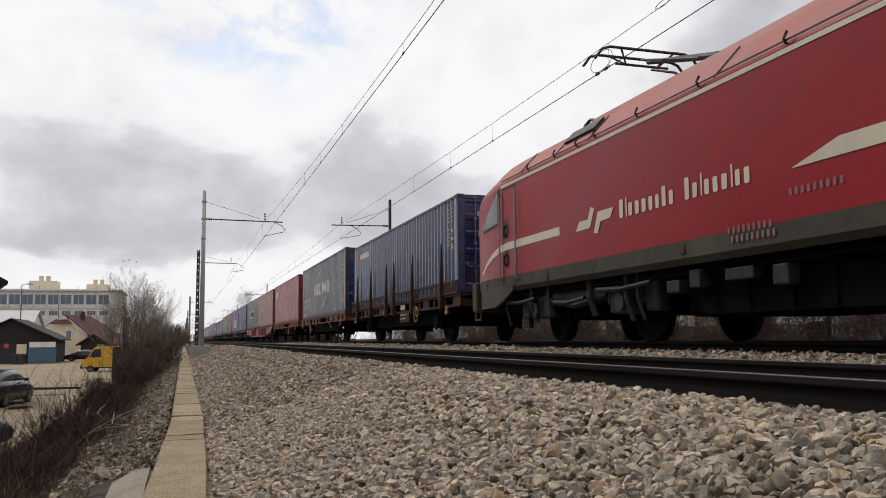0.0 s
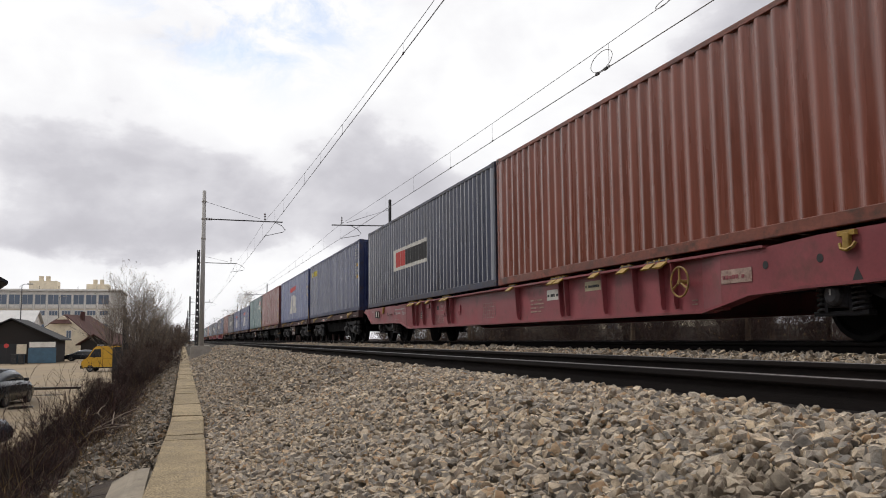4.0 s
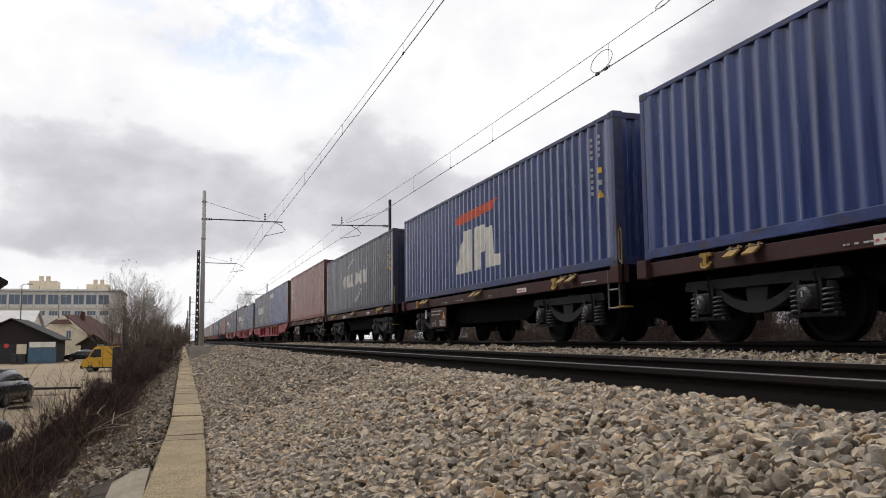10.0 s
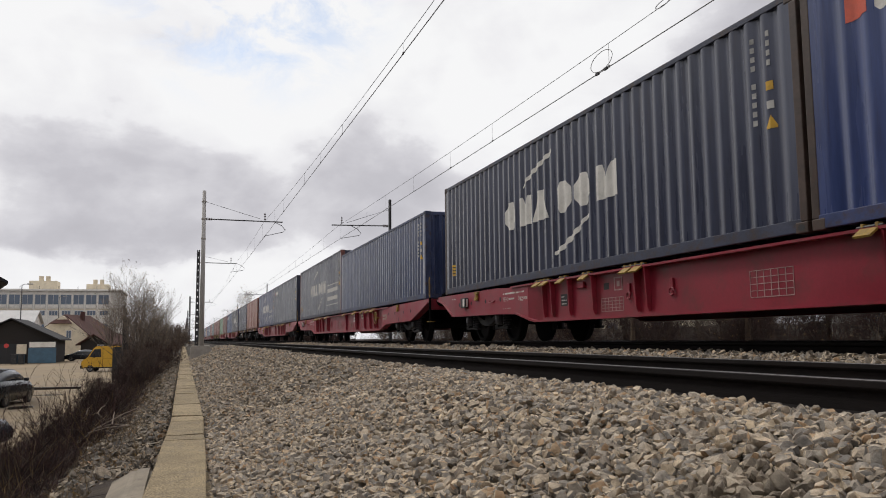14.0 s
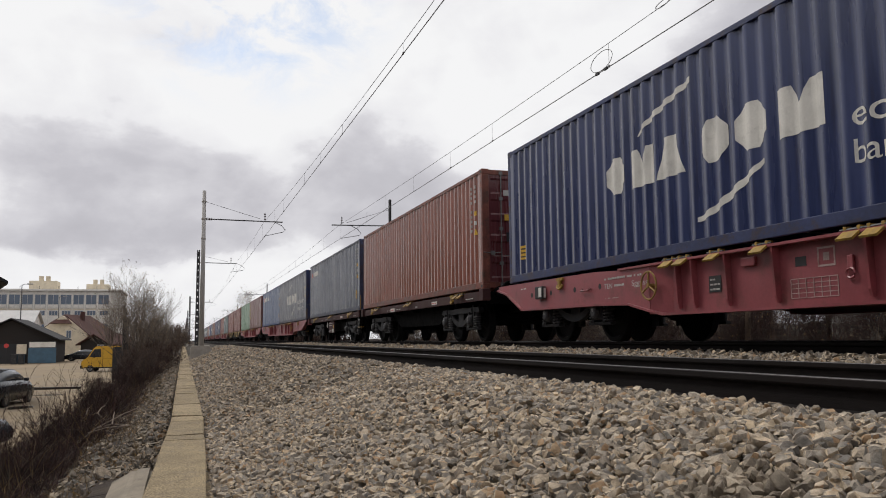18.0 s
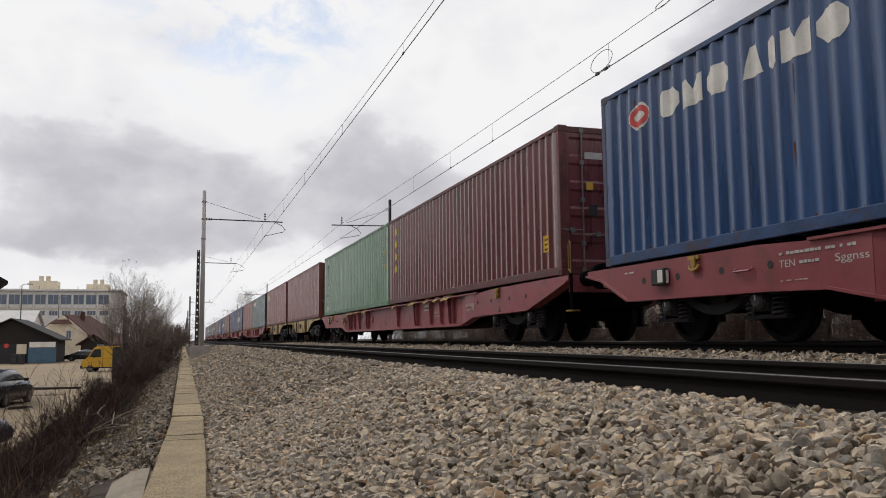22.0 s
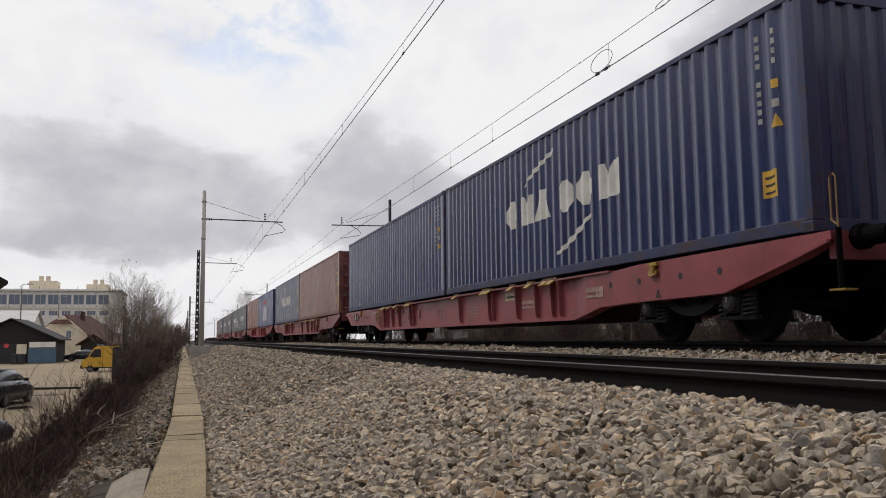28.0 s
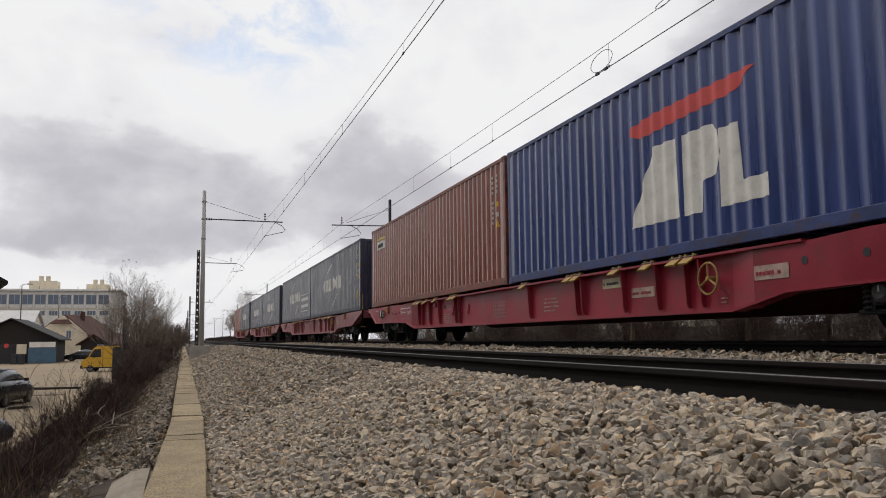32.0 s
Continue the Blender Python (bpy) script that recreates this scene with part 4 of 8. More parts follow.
def red_owner_mark(root):
    painted(root, WHITE, rounded(0.32, 0.48, 0.4), 11.56, 1.70)
    painted(root, WHITE, [[(0, 0), (0.14, 0), (0.40, 0.48), (0.26, 0.48)]], 11.24, 1.69)
    painted(root, WHITE, [[(0, 0), (0.10, 0), (0.10, 0.48), (0, 0.48)]], 10.80, 1.69)


def boxed_mark(root):
    """A white panel with dark blocks, low on the far part."""
    mark_strip(root, WHITE, 5.0, 8.6, 0.98, 1.62, "painted_panel")
    for k in range(6):
        o = mark_strip(root, BLACKMARK if k > 1 else REDMARK, 8.3 - k * 0.55 - 0.42, 8.3 - k * 0.55, 1.08, 1.52)
        o.location.x = -0.003


def boxed_words(root):
    for a, b, z0, z1 in ((3.55, 0.75, 1.30, 1.34), (3.55, 0.75, 0.44, 0.48)):
        mark_strip(root, WHITE, b, a, z0, z1)
    for k in range(2):
        mark_strip(root, WHITE, 0.95, 3.3, 1.0 - k * 0.35, 1.16 - k * 0.35, "number_bar")


def script_mark(root):
    """A star and two rows of white script, drawn as strokes."""
    mark_strip(root, REDMARK, 1.25, 1.75, 1.85, lambda y: 2.25 - abs(y - 1.5) * 0.5)
    for a, b, z0, z1 in ((2.9, 2.5, 1.86, 1.93), (2.9, 2.82, 1.9, 2.08), (2.62, 2.55, 1.9, 2.05), (2.4, 1.95, 1.82, 1.90), (2.2, 2.05, 1.92, 2.06), (1.9, 1.82, 1.85, 2.12)):
        mark_strip(root, WHITE, b, a, z0, z1)
    for k in range(7):
        mark_strip(root, WHITE, 2.95 - k * 0.245 - 0.18, 2.95 - k * 0.245, 1.52, 1.70 - 0.05 * (k % 2))


def small_mark(root):
    mark_strip(root, WHITE, 10.38, 11.52, 1.86, 2.12)
    o = mark_strip(root, BLACKMARK, 10.6, 11.3, 1.92, 2.04)
    o.location.x = -0.003
    mark_strip(root, YELMARK, 10.38, 11.52, 2.17, 2.23)


def wide_stickers(root):
    sticker(root, 0.5, 0.45, 0.24, 0.30)


def far_stickers(root):
    sticker(root, 11.4, 0.42, 0.24, 0.26)


SEA = lambda r: badge_logo(r, ORANGEMARK, WHITE)
SEA_Y = lambda r: badge_logo(r, YELMARK, YELMARK, 10.12, 2.12, 0.24)
SEA_LONG = lambda r: badge_logo(r, ORANGEMARK, WHITE, 8.6, 2.10, 0.30)
APL_R = lambda r: three_block_logo(r, REDMARK)
APL_O = lambda r: three_block_logo(r, ORANGEMARK)
NUM = number_bars
ECO3 = eco_words((("eco container", 2.45, 0.24), ("bamboo flooring", 2.45, 0.24), ("light steel", 1.5, 0.24)), 11.80, 0.86, 2.4)
ECO2 = eco_words((("ecocontainer", 2.55, 0.26), ("bamboo flooring", 2.45, 0.24)), 3.52, 0.94, 2.5)
CMA = six_block_logo
BLUE6 = "%s corrugated steel container with white six-block emblem on a wagon"
RUSTRUN = material("rust_run", (0.15, 0.058, 0.025), 0.9, vary=0.35, scale=3, fine=30, bump=0.2, stain=(0.05, 0.028, 0.02), stain_amount=0.7, stretch=(2, 2, 0.3), spec=0.15)
SCUFF = material("bare_scuff", (0.20, 0.20, 0.215), 0.7, vary=0.35, scale=4, fine=30, bump=0.1, stain=(0.10, 0.06, 0.04), stain_amount=0.6, spec=0.25)


def rust_drips(root):
    """Thin runs of rust below dents and along the foot of the side."""
    rnd = random.Random(12)
    for _ in range(12):
        y, z = rnd.uniform(0.6, 11.4), rnd.uniform(0.9, 2.4)
        h, w = rnd.uniform(0.15, 0.95), rnd.uniform(0.010, 0.026)
        mark_strip(root, RUSTRUN, y, y + w, lambda q: z - h * (1 - 0.6 * min(1, abs(2 * (q - y) / w - 1))), lambda q: z, "rust_run")
    for _ in range(8):
        y, w = rnd.uniform(0.4, 11.2), rnd.uniform(0.03, 0.09)
        mark_strip(root, RUSTRUN, y, y + w, 0.151, lambda q: 0.157 + 0.035 * max(0, 1 - abs(2 * (q - y) / w - 1)), "rust_run")


def scuffs(root):
    """Pale scrapes low on the side."""
    rnd = random.Random(31)
    for _ in range(7):
        y, z = rnd.uniform(1.0, 11.0), rnd.uniform(0.45, 1.6)
        a, b = rnd.uniform(0.04, 0.12), rnd.uniform(0.006, 0.014)
        mark_strip(root, SCUFF, y, y + a, wedge(y, z, y + a, z + rnd.uniform(-0.06, 0.06)), wedge(y, z + b, y + a, z + rnd.uniform(0.02, 0.05)), "scuff")


BOXES = [
    ("slate", True, (SEA, NUM, scuffs), "slate-blue corrugated steel container behind wagon stakes", "slate"),
    ("charcoal", True, (CMA, ECO3, NUM, wide_stickers), BLUE6 % "charcoal-blue", "charcoal"),
    ("red", True, (red_owner_mark, NUM, wide_stickers), "bright red corrugated steel container with white owner's mark", "red"),
    ("rust", False, (NUM, wide_stickers), "orange-brown corrugated steel container on a red wagon", "rust"),
    ("charcoal", False, (boxed_mark,), "charcoal corrugated steel container with a white boxed emblem", "charcoal"),
    ("navy", False, (SEA_Y, NUM, scuffs), "navy-blue corrugated steel container with yellow owner's mark", "navy"),
    ("blue", False, (APL_R, NUM, scuffs), "blue corrugated steel container with large white emblem, red bar", "blue"),
    ("brown", False, (NUM, wide_stickers, rust_drips), "red-brown weathered corrugated steel container", "maroon"),
    ("teal", False, (script_mark, NUM, wide_stickers, rust_drips), "faded teal corrugated steel container with white script", "soot"),
    ("blue", True, (APL_O, NUM), "blue corrugated steel container with white emblem, orange-red bar", "blue"),
    ("violet", False, (APL_O, NUM), "violet-blue corrugated container with white emblem, orange-red bar", "slate"),
    ("charcoal", False, (CMA, NUM), BLUE6 % "dark grey-blue", "charcoal"),
    ("brown", False, (upright_mark(WHITE, 11.50, 11.20, 1.18, 2.25, 3), NUM, far_stickers), "red-brown corrugated steel container with white upright letters", "maroon"),
    ("violet", False, (SEA_LONG, NUM, rust_drips, scuffs), "worn violet-blue corrugated steel container with rusty posts", "soot"),
    ("charcoal", False, (CMA, NUM, far_stickers), BLUE6 % "dark navy", "soot"),
    ("slate", False, (NUM,), "grey-blue corrugated steel container", "slate"),
    ("charcoal", False, (CMA, boxed_words, NUM, far_stickers), BLUE6 % "charcoal", "rust"),
    ("graphite", False, (SEA, NUM), "charcoal-grey corrugated steel container with owner's mark", "graphite"),
    ("navy", False, (CMA, ECO2, NUM, far_stickers), BLUE6 % "navy-blue", "navy"),
    ("rust", True, (NUM,), "orange-brown corrugated steel container with barred doors", "rust"),
    ("graphite", False, (SEA, NUM, wide_stickers), "dark grey-blue corrugated steel container with owner's mark", "slate"),
    ("charcoal", True, (CMA, ECO2, NUM), BLUE6 % "dark slate-blue", "navy"),
    ("sea", False, (wide_mark, NUM, wide_stickers, rust_drips), "sea-blue corrugated steel container with large white lettering blocks", "slate"),
    ("maroon", True, (upright_mark(YELMARK, 11.56, 11.28, 0.80, 2.30, 4), wide_stickers), "maroon corrugated steel container with yellow upright mark", "maroon"),
    ("green", False, (upright_mark(INKMARK, 11.46, 11.18, 0.36, 2.02, 8, WHITE, 4), NUM), "green corrugated steel container with white upright banner", "green"),
    ("brown", True, (NUM,), "red-brown corrugated steel container with barred doors", "brown"),
    ("brown", False, (small_mark, NUM), "faded red-brown corrugated steel container", "brown"),
    ("grey_teal", False, (SEA_LONG,), "grey-teal weathered corrugated steel container", "charcoal"),
    ("brown", False, (NUM, scuffs), "red-brown corrugated steel container with scuffed side", "maroon"),
    ("navy", False, (CMA, NUM, wide_stickers), BLUE6 % "navy-blue", "navy"),
    ("dusk", False, (NUM, rust_drips), "faded blue corrugated steel container with rust runs", "slate"),
    ("rust", True, (NUM, wide_stickers), "orange-brown corrugated steel container with barred doors", "rust"),
    ("navy", False, (CMA, NUM, wide_stickers), BLUE6 % "steel-blue", "charcoal"),
    ("blue", True, (APL_R, NUM), "blue corrugated steel container with large white emblem, red bar", "blue"),
    ("rust", False, (NUM, small_mark), "orange-brown corrugated steel container with small white mark", "rust"),
    ("charcoal", False, (CMA, NUM, wide_stickers), BLUE6 % "charcoal", "charcoal"),
    ("charcoal", False, (CMA, boxed_words), BLUE6 % "charcoal", "charcoal"),
    ("charcoal", False, (CMA,), BLUE6 % "charcoal", "charcoal"),
    ("charcoal", False, (CMA,), BLUE6 % "charcoal", "charcoal"),
    ("charcoal", False, (CMA,), BLUE6 % "charcoal", "charcoal"),
    ("brown", False, (), "red-brown corrugated steel container at the train's end", "brown"),
]
PLACES = [-207.4, -193.43, -179.48, -165.6, -153.3, -139.62, -126.72, -113.11, -100.21, -86.66, -73.72, -60.17, -47.21, -33.59, -21.34, -7.45, 4.80, 18.54, 30.81, 44.49, 57.38, 71.09, 83.37,
          97.08, 109.36, 123.16, 136.35, 150.17, 162.44, 176.21, 188.56, 202.84, 215.2, 229.17, 241.5, 255.57, 267.9, 281.9, 294.2, 308.2, 320.5]

LOW_PLACES = [PLACES[k] for k in (0, 9, 10, 11, 15)]      # containers of the lower kind

# ------------------------------------------------------------------ running gear


def wheelset_meshes():
    bm = BM()
    for s in (-1, 1):
        c = s * RAIL_HALF
        lathe(bm, [(c - s * 0.075, 0.10), (c - s * 0.075, 0.478), (c - s * 0.045, 0.480), (c - s * 0.030, 0.462), (c + s * 0.055, 0.458), (c + s * 0.06, 0.44), (c + s * 0.06, 0.40), (c + s * 0.01, 0.37), (c - s * 0.01, 0.18), (c + s * 0.05, 0.13), (c + s * 0.08, 0.09)], (0, 0, 0), "x", 28)
    lathe(bm, [(-0.98, 0.06), (-0.70, 0.085), (0.70, 0.085), (0.98, 0.06)], (0, 0, 0), "x", 12)
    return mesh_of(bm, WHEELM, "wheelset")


WHEEL_MESH = wheelset_meshes()


def bogie_frame():
    """Side frames of a two-axle bogie about its pivot: straight top bar, sagging truss bar, axle boxes between horn guides, brake beams."""
    bm = BM()
    arc = [0.80 * (k / 6 - 1) for k in range(13)]
    for s in (-1, 1):
        def slab(pts, x0, x1):
            prism(bm, pts, "x", min(s * x0, s * x1), max(s * x0, s * x1))
        slab([(-1.36, 0.66), (-1.30, 0.76), (1.30, 0.76), (1.36, 0.66), (1.30, 0.64), (-1.30, 0.64)], 0.95, 1.07)
        for u, v in zip(arc, arc[1:]):
            slab([(u, 0.33 + 0.50 * u * u), (v, 0.33 + 0.50 * v * v), (v, 0.45 + 0.46 * v * v), (u, 0.45 + 0.46 * u * u)], 0.97, 1.06)
        slab([(-0.16, 0.42), (0.16, 0.42), (0.20, 0.66), (-0.20, 0.66)], 0.96, 1.03)
        for y in (-0.9, 0.9):
            box(bm, min(s * 0.97, s * 1.13), max(s * 0.97, s * 1.13), y - 0.14, y + 0.14, 0.34, 0.60, 0.03)
            for dy in (-0.16, 0.16):
                box(bm, min(s * 0.98, s * 1.10), max(s * 0.98, s * 1.10), y + dy - 0.022, y + dy + 0.022, 0.30, 0.66)
            for dy in (-0.25, 0.25):
                tube(bm, [(s * 1.02, y + dy, 0.30), (s * 1.02, y + dy, 0.62)], 0.06, 10)
            box(bm, min(s * 0.98, s * 1.08), max(s * 0.98, s * 1.08), y - 0.36, y + 0.36, 0.26, 0.31, 0.012)
            tube(bm, [(s * 1.10, y - 0.10, 0.62), (s * 1.12, y - 0.10, 0.72), (s * 1.08, y - 0.10, 0.80)], 0.02, 6)
    box(bm, -0.95, 0.95, -0.18, 0.18, 0.42, 0.80)
    for s in (-1, 1):
        tube(bm, [(s * 0.72, -1.3, 0.45), (s * 0.72, 1.3, 0.45)], 0.03, 6)
        for y in (-0.38, 0.38):
            box(bm, s * 0.72 - 0.04, s * 0.72 + 0.04, y - 0.05, y + 0.05, 0.25, 0.62)
    return bm


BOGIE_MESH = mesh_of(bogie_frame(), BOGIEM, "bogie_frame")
TICK_MESH = mesh_of(box(BM(), -0.003, 0.0, -0.011, 0.011, -0.03, 0.03), DIMWHITE, "paint_mark")


def axle_cap():
    bm = BM()
    return lathe(bm, [(-0.06, 0.0001), (-0.06, 0.07), (-0.04, 0.105), (0.0, 0.11)], (0, 0, 0), "x", 14)


CAP_MESH = mesh_of(axle_cap(), CAPM, "axle_cap")


def coil_spring():
    """Five turns of a suspension spring about the upright."""
    bm = BM()
    tube(bm, [(0.082 * math.cos(t * 0.7), 0.082 * math.sin(t * 0.7), t * 0.0058) for t in range(46)], 0.014, 5)
    return bm


SPRING_MESH = mesh_of(coil_spring(), CAPM, "spring")


def wheelset(parent, y, x=0.0):
    o = part("wheelset", WHEEL_MESH, None, parent)
    o.matrix_parent_inverse = Matrix.Translation((x, y, 0.460))
    WHEELSETS.append(o)


def bogie(parent, y, cap=True):
    b = part("bogie", BOGIE_MESH, None, parent, "grimy black two-axle bogie frame", at=(0, y, 0))
    for dy in (-0.9, 0.9):
        wheelset(b, dy)
        for s in (-1, 1):
            c = part("axle_cap", CAP_MESH, None, b, at=(s * 1.13, dy, 0.47))
            c.rotation_euler = (0, 0, math.pi if s > 0 else 0)
        part("paint_mark", TICK_MESH, None, b, at=(-1.192, dy, 0.495))
        for d in (-0.23, 0.23):
            part("spring", SPRING_MESH, None, b, at=(-1.03, dy + d, 0.30))


def buffers(parent, y, out, mat):
    """A pair of buffers with a coupling hook; out: -1 towards the train's head, 1 towards its tail."""
    for s in (-1, 1):
        bm = BM()
        lathe(bm, [(0, 0.13), (out * 0.10, 0.13), (out * 0.12, 0.10), (out * 0.40, 0.095)], (s * 0.875, y, 1.04), "y", 14)
        lathe(bm, [(out * 0.36, 0.075), (out * 0.56, 0.075), (out * 0.565, 0.20), (out * 0.60, 0.21), (out * 0.615, 0.15)], (s * 0.875, y, 1.04), "y", 16)
        part("buffer", bm, UNDER, parent)
    bm = BM()
    box(bm, -0.06, 0.06, min(y, y + out * 0.30), max(y, y + out * 0.30), 0.92, 1.03, 0.015)
    ring(bm, (0, y + out * 0.40, 0.95), (1, 0, 0), 0.10, 0.022, 12, 6)
    part("coupling", bm, UNDER, parent)
    bm = BM()
    tube(bm, [(0.35, y, 0.85), (0.36, y + out * 0.20, 0.62), (0.33, y + out * 0.42, 0.52), (0.28, y + out * 0.6, 0.55)], 0.028, 8)
    part("brake_hose", bm, RUBBER, parent)


def hand_wheel(parent, x, y, z, r=0.24):
    bm = BM()
    ring(bm, (x, y, z), (1, 0, 0), r, 0.014, 24, 6)
    for k in range(3):
        a = math.pi / 2 + k * 2 * math.pi / 3
        tube(bm, [(x, y, z), (x, y + r * math.cos(a), z + r * math.sin(a))], 0.014, 6)
    tube(bm, [(x - 0.02, y, z), (x + 0.12, y, z)], 0.03, 8)
    part("hand_wheel", bm, DULLYEL, parent, "dull yellow brake hand wheel")


def lashing_flap(parent, x, y, z, w=0.17, mat=None):
    """A folding yellow container spigot, swung out on its hinge at the sill's edge."""
    bm = BM()
    prism(bm, [(x - 0.03, z - 0.035), (x - 0.155, z - 0.125), (x - 0.165, z - 0.105), (x - 0.04, z - 0.012)], "y", y, y + w)
    for dy in (0.0, w - 0.04):
        box(bm, x - 0.06, x + 0.02, y + dy, y + dy + 0.04, z - 0.03, z + 0.018, 0.006)
    f = part("spigot", bm, mat or YELSTEEL, parent, "folding container spigot")
    bm = BM()
    tube(bm, [(x - 0.045, y - 0.05, z - 0.015), (x - 0.045, y + w + 0.05, z - 0.015)], 0.016, 6)
    part("hinge_pin", bm, BLACKMARK, f)


def rope_hook(parent, x, y, z, mat=None):
    bm = BM()
    tube(bm, [(x, y - 0.10, z - 0.10), (x - 0.02, y - 0.07, z - 0.15), (x - 0.02, y, z - 0.17), (x - 0.02, y + 0.07, z - 0.15), (x, y + 0.10, z - 0.10)], 0.018, 6)
    box(bm, x - 0.03, x + 0.02, y - 0.04, y + 0.04, z - 0.17, z, 0.01)
    box(bm, x - 0.02, x + 0.03, y - 0.11, y + 0.11, z - 0.03, z + 0.02)
    part("rope_hook", bm, mat or YELSTEEL, parent, "rope hook")


def plate(parent, x, y0, y1, z0, z1, mat, name="data_panel", lines=0, line_mat=None, frame_only=False):
    """A painted panel on a sill, with rows of bars for writing."""
    if not frame_only:
        bm = BM()
        box(bm, x - 0.004, x, y0, y1, z0, z1)
        part(name, bm, mat, parent)
    for k in range(lines):
        h = (z1 - z0) / (lines * 1.6 + 0.6)
        z = z1 - (k + 1) * h * 1.6
        rnd = random.Random(int(y0 * 100) + k)
        bm = BM()
        y, end = y1 - 0.03, y0 + (y1 - y0) * rnd.uniform(0.02, 0.3)
        while y > end + 0.03:
            w = min(rnd.choice((0.035, 0.05, 0.05, 0.07)), y - end)
            box(bm, x - 0.008, x - 0.004, y - w, y, z + h * 0.1, z + h * rnd.choice((0.62, 0.7, 0.7)))
            y -= w + rnd.choice((0.012, 0.012, 0.015, 0.06))
        tagged(part("writing", bm, line_mat or BLACKMARK, parent), kind="stuff")


WORDS = {}


def sill_words(parent, mat, body, x, y_left, z, height, width):
    """Stencilled words on a flat sill, read from the far end to the near end."""
    if body not in WORDS:
        cu = bpy.data.curves.new("words", "FONT")
        cu.body, cu.size = body, 1.0
        tmp = bpy.data.objects.new("words", cu)
        scene.collection.objects.link(tmp)
        WORDS[body] = bpy.data.meshes.new_from_object(tmp.evaluated_get(bpy.context.evaluated_depsgraph_get()))
        bpy.data.objects.remove(tmp)
    bm = BM()
    bm.from_mesh(WORDS[body])
    w = max(v.co.x for v in bm.verts)
    for v in bm.verts:
        v.co = Vector((x, y_left - v.co.x / w * width, z + v.co.y / 0.7 * height))
    bmesh.ops.recalc_face_normals(bm, faces=bm.faces)
    return part("lettering", bm, mat, parent, "stencilled words " + body)


def grid_panel(parent, x, y0, y1, z0, z1, mat):
    """A load table: thin painted lines."""
    bm = BM()
    for k in range(5):
        z = z0 + (z1 - z0) * k / 4
        box(bm, x - 0.004, x, y0, y1, z - 0.004, z + 0.004)
    for k in range(7):
        y = y0 + (y1 - y0) * k / 6
        box(bm, x - 0.0045, x, y - 0.004, y + 0.004, z0, z1)
    part("load_table", bm, mat, parent)


def ladder_step(parent, x, y, z0, z1):
    bm = BM()
    for dy in (0, 0.32):
        tube(bm, [(x, y + dy, z0), (x, y + dy, z1)], 0.014, 6)
    for z in (z0 + 0.02, (z0 + z1) / 2):
        tube(bm, [(x, y, z), (x, y + 0.32, z)], 0.014, 6)
    part("step", bm, RODS, parent)


def grab_rail(parent, y):
    """The shunter's dark upright hand rail with a small yellow step at a wagon's end."""
    bm = BM()
    tube(bm, [(-1.20, y, 0.52), (-1.20, y, 1.12)], 0.030, 8)
    part("rail_post", bm, UNDER, parent)
    bm = BM()
    tube(bm, [(-1.20, y, 1.10), (-1.20, y, 1.62), (-1.20, y + 0.03, 1.66), (-1.20, y + 0.08, 1.62), (-1.20, y + 0.08, 1.2), (-1.20, y, 1.14)], 0.010, 6)
    part("grab_rail", bm, DULLYEL, parent, "dull yellow grab rail")
    bm = BM()
    box(bm, -1.26, -1.10, y - 0.10, y + 0.10, 0.50, 0.52)
    part("foot_step", bm, YELSTEEL, parent)


